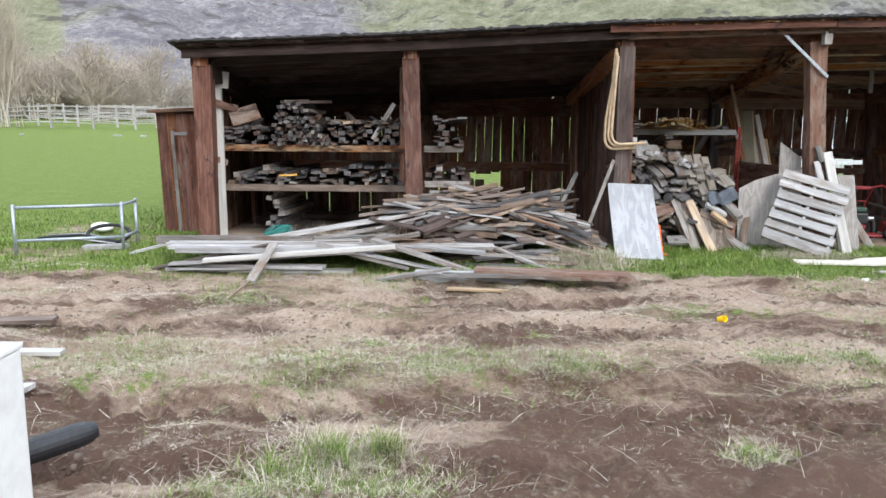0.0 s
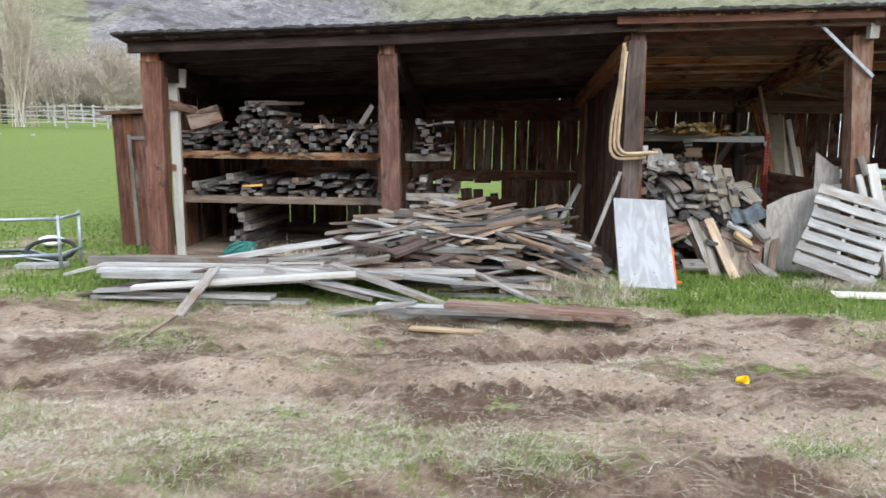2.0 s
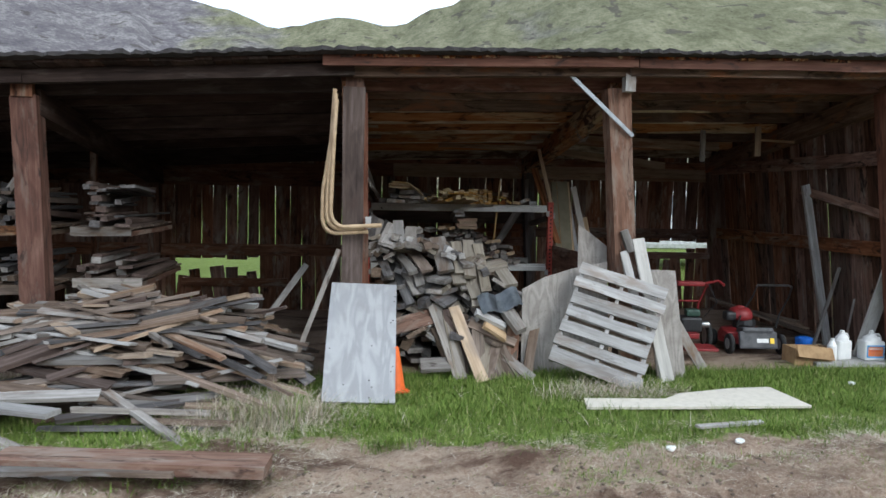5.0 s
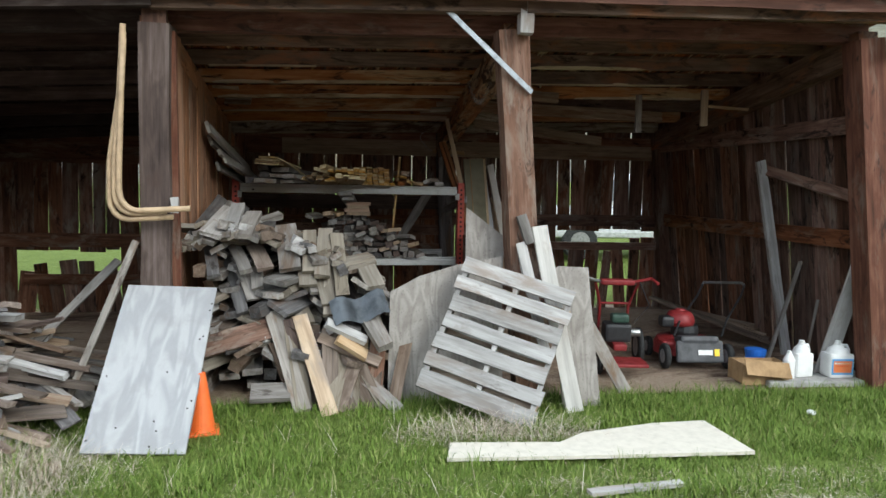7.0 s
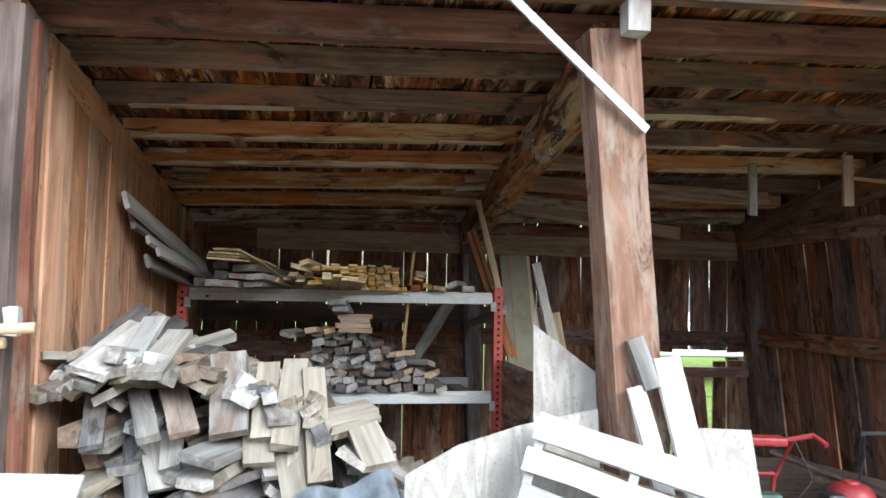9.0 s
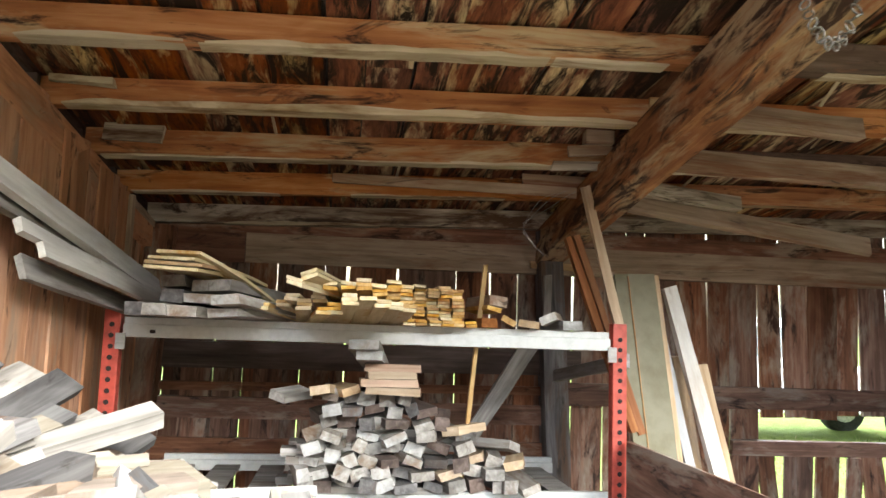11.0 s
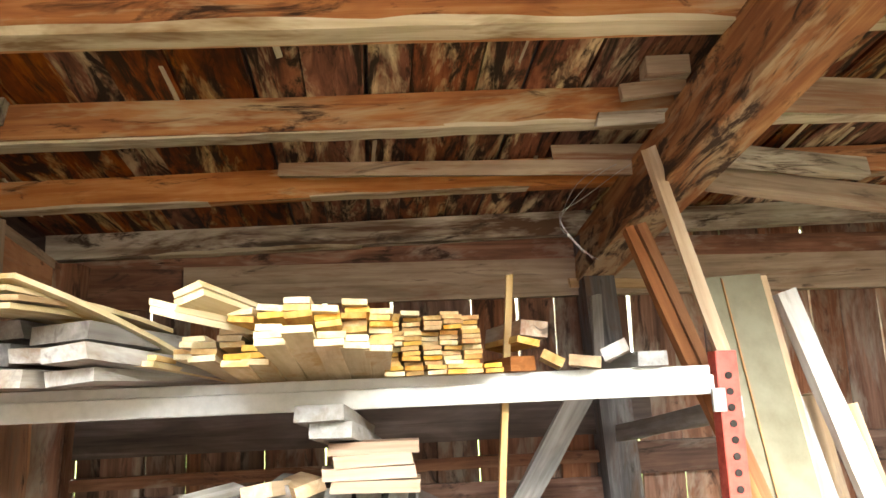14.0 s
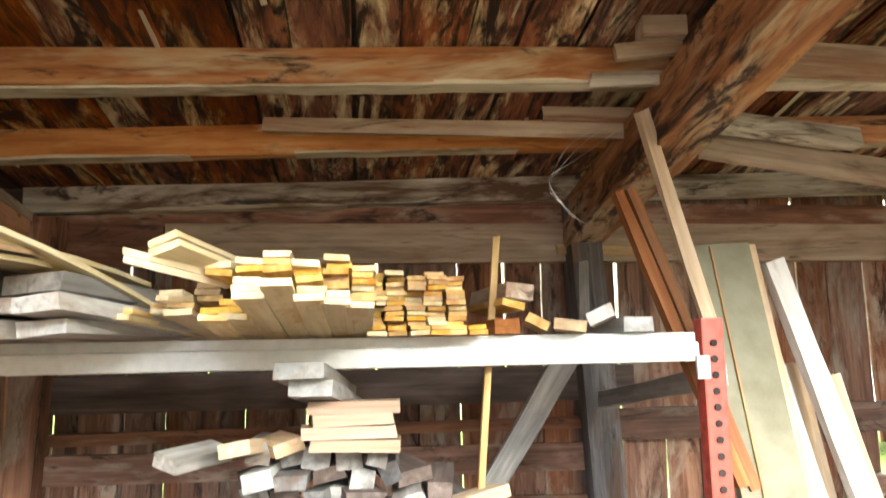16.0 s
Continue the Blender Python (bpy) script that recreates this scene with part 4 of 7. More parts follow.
# ---- loose boards that come to rest on each other ----
class Heap:
    """A height map on which boards are dropped one by one and come to rest."""

    def __init__(self, x0, x1, y0, y1, base=0.0, cell=0.025, cap=None, steep=0.22):
        self.x0, self.y0, self.cell, self.steep = x0, y0, cell, steep
        self.h = np.full((int((y1 - y0) / cell) + 1, int((x1 - x0) / cell) + 1), base)
        self.cap = np.full(self.h.shape, 99.0)
        if cap is not None:
            self.cap = np.array([[max(base, cap(x0 + j * cell, y0 + i * cell)) for j in range(self.h.shape[1])] for i in range(self.h.shape[0])])

    def cells(self, x, y):
        i = np.clip(((np.asarray(y) - self.y0) / self.cell).astype(int), 0, self.h.shape[0] - 1)
        j = np.clip(((np.asarray(x) - self.x0) / self.cell).astype(int), 0, self.h.shape[1] - 1)
        return i, j

    def height(self, x, y):
        i, j = self.cells([x], [y])
        return float(self.h[i[0], j[0]])

    def rest(self, x, y, yaw, length, width, thick):
        """Ends and tilt of a board that settles at x, y."""
        s = np.linspace(-length / 2, length / 2, max(5, int(length / 0.03)))
        c, d = math.cos(yaw), math.sin(yaw)
        prof = np.full(len(s), -9.0)
        grid = []
        for o in np.linspace(-width / 2, width / 2, max(2, int(width / 0.025))):
            i, j = self.cells(x + s * c - o * d, y + s * d + o * c)
            grid.append((i, j))
            prof = np.maximum(prof, np.minimum(self.h[i, j], self.cap[i, j]))
        hull = []
        for p in zip(s, prof):
            while len(hull) > 1 and (hull[-1][0] - hull[-2][0]) * (p[1] - hull[-2][1]) >= (hull[-1][1] - hull[-2][1]) * (p[0] - hull[-2][0]):
                hull.pop()
            hull.append(p)
        k = 0
        while k < len(hull) - 2 and hull[k + 1][0] < 0:
            k += 1
        (sa, ha), (sb, hb) = hull[k], hull[k + 1]
        full = (hb - ha) / (sb - sa)
        base = ha - full * sa
        slope = max(-self.steep, min(self.steep, full))
        line = base + slope * s
        for i, j in grid:
            self.h[i, j] = np.maximum(self.h[i, j], line + thick * 0.93)
        up = thick / 2
        run = 1 / math.sqrt(1 + slope * slope)
        e = length / 2 * run
        a = (x - c * e, y - d * e, base - slope * e + up)
        b = (x + c * e, y + d * e, base + slope * e + up)
        return a, b


def loose(heap, x, y, yaw, length, width, thick, mat, label, group, name="board", roll=0.0, dip=0.0, **kw):
    a, b = heap.rest(x, y, radians(yaw), length, width, thick)
    a, b = (a[0], a[1], a[2] - dip), (b[0], b[1], b[2] + dip)
    nrm = Vector((0, 0, 1)) + Vector((-math.sin(radians(yaw)), math.cos(radians(yaw)), 0)) * roll
    ob = board(name, a, b, width, thick, mat, None, nrm, bow=RNG.uniform(-0.006, 0.006), **kw)
    return tagged(ob, label, "board", group)


def leaning(name, a, b, w, t, mat, label, category, normal=(0, -1, 0), group="", **kw):
    return tagged(board(name, a, b, w, t, mat, None, normal, **kw), label, category, group)


def sheet(name, outline, thick, m, mat, label, category):
    """A flat sheet cut to an outline in its own xy plane."""
    n = len(outline)
    verts = [(y, -x, thick / 2) for x, y in outline] + [(y, -x, -thick / 2) for x, y in outline]
    faces = [tuple(range(n)), tuple(range(2 * n - 1, n - 1, -1))] + [(i, n + i, n + (i + 1) % n, (i + 1) % n) for i in range(n)]
    ob = new(name, mesh_of(name, verts, faces, mat))
    ob.matrix_basis = m @ pose(0, 0, 0, 0, 0, 90)
    return tagged(ob, label, category)


R = RNG.uniform
# bay 3: the big stack of board ends
def pile_top(x):
    pts = ((2.6, 1.1), (2.85, 1.24), (3.25, 1.16), (3.55, 1.06), (3.75, 0.88), (3.9, 0.72), (4.05, 0.66), (4.2, 0.4))
    for (a, u), (b, v) in zip(pts, pts[1:]):
        if x <= b:
            return u + (v - u) * max(0, (x - a)) / (b - a)
    return 0.3


pile = Heap(2.3, 4.5, 9.6, 14.2, 0.0, 0.025, lambda x, y: pile_top(x) - 0.12 * max(0, y - 10.9), 0.15)
# bottom courses, laid more tidily
for lay in range(9):
    for k in range(9):
        x = 2.68 + 0.165 * k + R(-0.03, 0.03)
        if RNG.random() < 0.12 or pile.height(x, 10.8) > 0.42:
            continue
        w, t = RNG.choice(((0.14, 0.04), (0.09, 0.09), (0.15, 0.05), (0.1, 0.04)))
        L = R(1.0, 1.8)
        loose(pile, x, 10.3 + R(-0.1, 0.14) + (0.18 if 2.75 < x < 3.25 else 0.0) + L / 2, 90 + R(-7, 7), L, w, t, RNG.choice((M_BROWNB, M_GREY, M_GREY, M_GREYPOST)), "brown-grey board in the bottom courses of the stack", "boards under the tall stack", "stack_board", roll=R(-0.06, 0.06))
# the dense face of board ends
zrow = 0.4
while zrow < 1.16:
    x = 2.6 + R(0, 0.05)
    while x < 4.12:
        w, t = RNG.choice(((0.09, 0.04), (0.14, 0.04), (0.14, 0.045), (0.09, 0.085), (0.19, 0.04), (0.12, 0.05)))
        x += w / 2
        if zrow < pile_top(x) - 0.1 and RNG.random() < 0.9:
            y0 = 10.34 + 0.28 * (zrow - 0.4) + R(-0.2, 0.2)
            yaw = radians(90 + (RNG.gauss(-20, 13) if x < 3.35 else RNG.gauss(4, 15)))
            L = R(0.7, 1.2)
            zz = zrow + R(-0.03, 0.03)
            mat = RNG.choice((M_GREY, M_GREY, M_FAWN, M_PALE, M_DIMGREY, M_BROWNB, M_FAWN if x > 3.3 else M_GREY))
            o = board("offcut", (x, y0, zz - R(0.02, 0.12)), (x + math.cos(yaw) * L, y0 + math.sin(yaw) * L, zz + R(0, 0.04)), w, t, mat, None, (R(-0.8, 0.8), 0, 1), rough=0.006)
            tagged(o, "weathered lumber offcut, end-on in the tall stack", "offcut", "offcuts in the tall stack")
        x += w / 2 + R(0.0, 0.03)
    zrow += 0.062
for i_ in range(pile.h.shape[0]):
    for j_ in range(pile.h.shape[1]):
        if pile.y0 + i_ * pile.cell > 10.4 and 2.58 < pile.x0 + j_ * pile.cell < 4.15:
            pile.h[i_, j_] = max(pile.h[i_, j_], pile_top(pile.x0 + j_ * pile.cell) - 0.1)
for n_ in range(150):
    best = max(((pile_top(x) - pile.height(x, R(10.4, 10.9)), x) for x in (R(2.6, 4.12) for _ in range(5))))
    if best[0] < -0.04:
        continue
    x = best[1]
    L = R(0.5, 1.3) if RNG.random() < 0.75 else R(0.25, 0.5)
    w, t = RNG.choice(((0.09, 0.04), (0.09, 0.04), (0.09, 0.04), (0.12, 0.04), (0.06, 0.05), (0.07, 0.07), (0.14, 0.035)))
    hh = pile.height(x, 10.6)
    yf = 10.28 + R(-0.1, 0.16) + max(0, hh - 0.45) * 0.3
    mat = RNG.choice((M_GREY, M_GREY, M_FAWN, M_DIMGREY, M_PALE, M_BROWNB, M_FAWN))
    yaw = 90 + (RNG.gauss(-18, 14) if x < 3.35 else RNG.gauss(4, 15))
    tag = {"weathered_grey_board": "weathered grey lumber offcut in the tall stack", "bleached_board": "bleached lumber offcut in the tall stack", "tan_lumber": "tan lumber offcut in the tall stack"}.get(mat.name, "brown lumber offcut in the tall stack")
    loose(pile, x, yf + L / 2, yaw, L, w, t, mat, tag, "offcuts in the tall stack", "offcut", roll=R(-0.7, 0.7), dip=R(-0.01, 0.05))
# boards propped against the front of the stack
for a, b, w, t, mat, lab in (
    ((3.63, 9.93, 0.0), (3.40, 10.33, 0.64), 0.115, 0.04, M_TAN, "fresh tan plank propped on the stack"),
    ((3.44, 10.02, 0.0), (3.20, 10.36, 0.68), 0.12, 0.03, M_GREY, "grey weathered plank propped on the stack"),
    ((3.92, 10.12, 0.0), (3.70, 10.38, 0.55), 0.10, 0.04, M_BROWNB, "brown plank propped on the stack"),
    ((3.68, 10.0, 0.0), (3.86, 10.32, 0.42), 0.10, 0.035, M_BROWNB, "brown plank propped on the stack"),
    ((3.46, 10.36, 0.86), (3.42, 10.75, 1.22), 0.13, 0.03, M_FAWN, "tan plank lying on the stack"),
    ((3.62, 10.3, 0.72), (3.5, 10.7, 1.16), 0.11, 0.035, M_FAWN, "tan plank lying on the stack"),
    ((3.97, 10.3, 0.5), (3.9, 10.65, 0.78), 0.13, 0.04, M_FAWN, "tan plank lying on the stack"),
    ((4.12, 9.98, 0.0), (3.78, 10.3, 0.26), 0.09, 0.04, M_GREY, "grey plank propped on the stack"),
    ((2.62, 10.25, 0.40), (3.22, 10.33, 0.56), 0.16, 0.03, M_TANPOST, "orange-brown splintered plank across the stack"),
    ((3.55, 10.28, 0.48), (4.0, 10.2, 0.30), 0.08, 0.04, M_BROWNB, "brown plank lying across the stack"),
):
    leaning("plank", a, b, w, t, mat, lab, "plank", (0, -0.8, 0.5))
for n_ in range(16):
    x = R(3.35, 4.15)
    h_ = R(0.3, 0.62)
    leaning("propped_offcut", (x, 10.02 + R(0, 0.12), 0.0), (x + R(-0.25, 0.18), 10.3 + R(0, 0.08), h_), RNG.choice((0.07, 0.09, 0.12)), RNG.choice((0.025, 0.04)), RNG.choice((M_BROWNB, M_BROWNB, M_GREY, M_FAWN, M_BROWNB, M_GREYPOST)), "brown offcut propped on the stack", "offcut", (R(-0.4, 0.4), -0.8, 0.4), "propped offcuts")
# longer boards sliding down the front of the stack
for n_ in range(16):
    x = R(3.3, 4.08) if n_ > 5 else R(2.65, 3.1)
    zt_ = pile_top(x) + R(-0.28, 0.05)
    run = R(0.3, 0.55)
    y_ = 10.42 + 0.25 * max(0.0, zt_ - 0.5)
    leaning("sliding_board", (x + R(0.0, 0.12), y_ - R(0.12, 0.2), zt_ - run * R(0.5, 0.85)), (x - R(0.0, 0.12), y_ + run * 0.7, zt_ + 0.03), RNG.choice((0.09, 0.09, 0.12, 0.15)), RNG.choice((0.03, 0.04)), RNG.choice((M_GREY, M_GREY, M_DIMGREY, M_FAWN, M_BROWNB)), "greyish board sliding down the face of the stack", "board", (R(-0.3, 0.3), -0.7, 0.7), "sliding boards on the stack")
# broad planks sliding off the top of the stack: foot, head, width
for a, b, w, t, mat, lab in (
    ((3.33, 10.4, 0.985), (3.28, 10.74, 1.275), 0.16, 0.045, M_GREY, "broad grey plank on top of the stack"),
    ((3.47, 10.4, 0.955), (3.46, 10.72, 1.25), 0.1, 0.045, M_FAWN, "tan-grey plank sliding off the stack"),
    ((3.565, 10.37, 0.935), (3.585, 10.7, 1.25), 0.115, 0.05, M_FAWN, "tan plank sliding off the stack"),
    ((3.715, 10.33, 0.80), (3.67, 10.62, 1.23), 0.1, 0.04, M_FAWN, "pinkish tan plank sliding off the stack"),
    ((3.625, 10.3, 0.66), (3.62, 10.52, 1.0), 0.1, 0.035, M_FAWN, "tan-grey plank sliding off the stack"),
    ((3.97, 10.32, 0.84), (3.88, 10.6, 1.02), 0.14, 0.04, M_FAWN, "broad tan plank sliding off the stack"),
    ((2.74, 10.42, 1.23), (2.86, 10.9, 1.41), 0.16, 0.03, M_GREY, "broad grey board lying on the stack by the partition"),
    ((2.87, 10.46, 1.24), (2.89, 10.95, 1.44), 0.11, 0.03, M_PALE, "bleached board lying on the stack by the partition"),
    ((2.98, 10.42, 1.22), (3.02, 10.9, 1.38), 0.12, 0.035, M_GREY, "grey board lying on the stack by the partition"),
):
    leaning("sliding_plank", a, b, w, t, mat, lab, "plank", (R(-0.15, 0.15), -0.7, 0.7), rough=0.005, ragged=0.02)
for k in range(2):
    leaning("short_plank", (3.72, 10.5 + 0.02 * k, 0.99 + 0.035 * k), (3.95 - 0.02 * k, 10.62, 1.03 + 0.03 * k), 0.13, 0.028, M_FAWN, "short tan plank in a small pile on the stack", "plank", (0.05, -0.2, 1), "short planks on the stack", ragged=0.02)
for a, b, w, t, mat, lab in (
    ((3.60, 10.2, 0.61), (3.87, 10.23, 0.475), 0.075, 0.04, M_PALE, "pale batten across the foot of the stack"),
    ((3.68, 10.18, 0.5), (3.88, 10.2, 0.365), 0.09, 0.04, M_TAN, "tan batten across the foot of the stack"),
    ((4.03, 10.1, 0.44), (3.9, 10.34, 0.64), 0.12, 0.06, M_GREY, "thick grey board end on the stack"),
    ((3.62, 9.98, 0.0), (3.72, 10.28, 0.34), 0.11, 0.04, M_FAWN, "tan-grey board propped on the stack"),
    ((3.84, 10.15, 0.0), (3.88, 10.3, 0.5), 0.07, 0.035, M_TAN, "tan board standing against the stack"),
    ((3.94, 10.15, 0.0), (3.99, 10.3, 0.5), 0.12, 0.04, M_TANPOST, "brown board standing against the stack"),
    ((3.06, 10.12, 0.12), (3.34, 10.1, 0.13), 0.15, 0.04, M_GREY, "grey board lying at the foot of the stack"),
):
    leaning("foot_plank", a, b, w, t, mat, lab, "plank", (R(-0.1, 0.1), -0.5, 0.8), rough=0.004, ragged=0.02)
# grey boards beside the partition, rising to the back
for n_, (xa, za, xb, zb, w_) in enumerate(((2.58, 1.2, 2.66, 1.47, 0.1), (2.62, 1.16, 2.75, 1.42, 0.12), (2.68, 1.14, 2.84, 1.40, 0.1), (2.72, 1.1, 2.9, 1.33, 0.09), (2.78, 1.08, 2.98, 1.28, 0.12), (2.86, 1.06, 3.07, 1.24, 0.1))):
    leaning("grey_plank", (xa, 10.72 + R(-0.05, 0.1), za), (xb, 11.8 + R(-0.1, 0.12), zb), w_, 0.03, (M_DIMGREY, M_GREY, M_DIMGREY)[n_ % 3], "weathered grey plank beside the partition", "plank", (R(0.2, 0.9), -0.1, 1), "grey planks beside the partition", ragged=0.03)
# bent tin on the right shoulder of the stack
tin = bmesh.new()
rows = []
for i in range(9):
    u = i / 8
    rows.append([tin.verts.new((u * 0.42 - 0.2, v * 0.2 - 0.1, 0.05 * math.sin(u * 9) + 0.02 * v)) for v in (0, 0.5, 1)])
for p, q in zip(rows, rows[1:]):
    for k in range(2):
        tin.faces.new((p[k], p[k + 1], q[k + 1], q[k]))
bmesh.ops.solidify(tin, geom=tin.faces[:], thickness=0.003)
tin_ob = new("metal_scrap", bm_mesh("metal_scrap", tin, M_TIN, True))
tin_ob.matrix_basis = pose(3.83, 10.27, 0.7, 50, -10, 12)
tagged(tin_ob, "bent grey sheet metal scrap on the stack", "metal scrap")

# ---- pallet rack in bay 3 ----
rack = thing("pallet_rack", 3.84, 13.05, 0, "pallet rack with red uprights and white steel beams", "rack")
for ux in (-1.215, 1.245):
    up = part("upright", box(0.075, 0.06, 1.66, (ux, 0.0, 0.83), 0.006), M_REDS, rack, "red perforated steel upright")
    hole = lathe([(0.012, -0.002), (0.012, 0.002)], 12, None, pose(0, 0, 0, 90, 0, 0))
    me_hole = bm_mesh("slot", hole, M_HOLE)
    for k in range(30):
        o = new("slot", me_hole)
        o.parent = up
        o.matrix_basis = pose(ux, -0.0325, 0.1 + k * 0.051)
for bz in (0.775, 1.565):
    for by in (0.0, 1.02)[:1 if bz > 1 else 2]:
        bm = box(2.36, 0.05, 0.062, (0.015, by - 0.01, bz - 0.012), 0.006)
        box(2.36, 0.03, 0.035, (0.015, by + 0.004, bz + 0.033), 0.004, bm)
        beam = part("beam", bm, M_STEELW, rack, "white painted steel beam")
    for sx in (-1.17, 1.2):
        part("bracket", box(0.045, 0.012, 0.075, (sx, -0.042, bz - 0.062), 0.003), M_PALE, rack)
part("beam_slot", box(0.025, 0.004, 0.016, (-1.03, -0.037, 1.55), 0.003), M_HOLE, rack)
for k in range(9):
    part("deck_slat", box(0.14, 1.02, 0.018, (-1.05 + k * 0.262, 0.51, 0.76)), M_GREY, rack)

# yellow tongue-and-groove stack on the top beam, ends to the front
SHELF = 1.616
yellow = lambda: RNG.choice((M_YELLOW, M_YELLOW, M_YELLOW, M_PINE))
for k in range(6):
    # neat right-hand columns, in bundles of three
    x = 3.995 + 0.0625 * k
    z = SHELF
    for lay in range((13, 13, 12, 13, 12, 2)[k]):
        t = 0.0155
        y0 = (12.9 if lay < 2 else 13.0) + 0.04 * math.sin(lay // 3 * 2.1 + k * 1.7) + R(-0.008, 0.008)
        xo = R(-0.004, 0.004) + 0.006 * math.sin(lay // 3 * 4.0 + k)
        o = board("pine_board", (x + xo, y0, z + t / 2), (x + xo + R(-0.01, 0.01), y0 + 0.95, z + t / 2), 0.058 + R(-0.004, 0.002), t - 0.0025, yellow(), None, (R(-0.05, 0.05), 0, 1), rough=0.0012, ragged=0.004)
        tagged(o, "fresh yellow pine board end-on on the rack", "board", "yellow boards on the rack")
        z += t
# left-hand boards jut far over the beam, front ends raised, spread like a fan: x at the beam, front x, y and z, layers
for xb, xf, yf, zf, lays in ((3.39, 3.335, 12.70, 1.672, 2), (3.445, 3.42, 12.78, 1.69, 2), (3.50, 3.525, 12.52, 1.672, 3), (3.565, 3.61, 12.47, 1.655, 2), (3.63, 3.655, 12.47, 1.658, 3), (3.695, 3.715, 12.27, 1.69, 3), (3.765, 3.78, 12.18, 1.708, 1),
                             (3.833, 3.843, 12.28, 1.686, 2), (3.898, 3.895, 12.33, 1.68, 2), (3.955, 3.95, 12.36, 1.674, 2)):
    for lay in range(lays):
        y0 = yf + 0.012 * lay + R(-0.006, 0.006)
        u = (12.97 - y0)
        dz = 0.0165 * lay
        run = R(0.95, 1.15)
        zb = max(1.612 + dz, zf + dz + (1.627 - zf) * run / u)
        o = board("pine_board", (xf + R(-0.004, 0.004), y0, zf + dz), (xf + (xb - xf) * min(2.5, run / u), y0 + run, zb), 0.064 - 0.003 * lay, 0.0145, M_PINE if lay == 0 or RNG.random() < 0.3 else yellow(), None, (R(-0.06, 0.06), 0, 1), rough=0.0012, ragged=0.004)
        tagged(o, "fresh yellow pine board jutting over the rack beam", "board", "yellow boards on the rack")
# bundles lying on the fan
for xf, yf, zf, xb, lays in ((3.46, 12.66, 1.715, 3.54, 2), (3.585, 12.55, 1.705, 3.62, 3), (3.63, 12.42, 1.755, 3.70, 2), (3.70, 12.37, 1.758, 3.73, 2), (3.765, 12.36, 1.755, 3.78, 3), (3.83, 12.38, 1.735, 3.84, 3), (3.895, 12.46, 1.725, 3.89, 5), (3.955, 12.62, 1.70, 3.95, 6)):
    for lay in range(lays):
        y0 = yf + R(-0.01, 0.02)
        o = board("pine_board", (xf + R(-0.006, 0.006), y0, zf + 0.0165 * lay), (xb + R(-0.01, 0.01), y0 + 0.8, zf - 0.07 + 0.0165 * lay), 0.06, 0.0145, M_PINE if lay == lays - 1 else yellow(), None, (R(-0.1, 0.1), 0, 1), rough=0.0012, ragged=0.005)
        tagged(o, "fresh yellow pine board lying on the fanned stack", "board", "yellow boards on the rack")
for a, b, roll in (((3.50, 12.27, 1.758), (3.76, 12.95, 1.722), 0.3), ((3.555, 12.25, 1.786), (3.74, 12.95, 1.742), -0.35)):
    for dz in (0.0, 0.0165):
        leaning("pine_board", (a[0], a[1], a[2] + dz), (b[0], b[1], b[2] + dz), 0.066, 0.0145, M_PINE, "pale yellow pine board lying across the stack", "board", (roll, 0, 1), "yellow boards on the rack", rough=0.001)
for x, y, z, yaw, w, t, roll, mat in ((4.405, 13.0, 1.642, 92, 0.08, 0.046, 0.0, M_ORANGE), (4.50, 12.98, 1.655, 78, 0.075, 0.03, 0.55, M_YELLOW), (4.59, 12.94, 1.642, 74, 0.1, 0.034, 0.15, M_TAN), (4.68, 12.92, 1.672, 70, 0.085, 0.04, -0.45, M_PALE), (4.83, 13.0, 1.643, 95, 0.1, 0.046, 0.0, M_PALE), (4.43, 13.0, 1.712, 95, 0.075, 0.022, 0.25, M_YELLOW), (4.45, 13.0, 1.752, 96, 0.09, 0.05, 0.12, M_TANGREY)):
    c_, s_ = math.cos(radians(yaw)) * 0.45, math.sin(radians(yaw)) * 0.45
    leaning("offcut", (x, y, z), (x + c_, y + s_, z), w, t, mat, "short pale offcut on the rack", "offcut", (roll, 0, 1), "offcuts on the rack", rough=0.002, ragged=0.006)
# grey beams and plywood offcuts on the rack's left, their ends over the beam
for a, b, w, t, mat in (((3.20, 12.50, 1.697), (3.50, 13.4, 1.64), 0.13, 0.04, M_PALE), ((3.10, 12.70, 1.765), (3.40, 13.4, 1.71), 0.20, 0.05, M_GREY), ((3.08, 12.66, 1.702), (3.31, 13.5, 1.68), 0.15, 0.04, M_GREY), ((3.19, 12.62, 1.643), (3.40, 13.4, 1.637), 0.13, 0.034, M_PALE),
                        ((3.02, 12.60, 1.645), (3.16, 13.5, 1.64), 0.13, 0.045, M_GREY), ((2.90, 12.6, 1.648), (3.0, 13.5, 1.645), 0.1, 0.05, M_GREY), ((2.95, 12.72, 1.71), (3.08, 13.5, 1.69), 0.1, 0.06, M_DIMGREY), ((2.93, 12.8, 1.78), (3.06, 13.5, 1.75), 0.11, 0.05, M_GREY), ((2.80, 12.7, 1.65), (2.86, 13.5, 1.65), 0.08, 0.06, M_DIMGREY)):
    leaning("beam_offcut", a, b, w, t, mat, "grey weathered beam offcut on the rack", "beam", (R(-0.08, 0.08), 0, 1), "grey beams on the rack", rough=0.006, ragged=0.02)
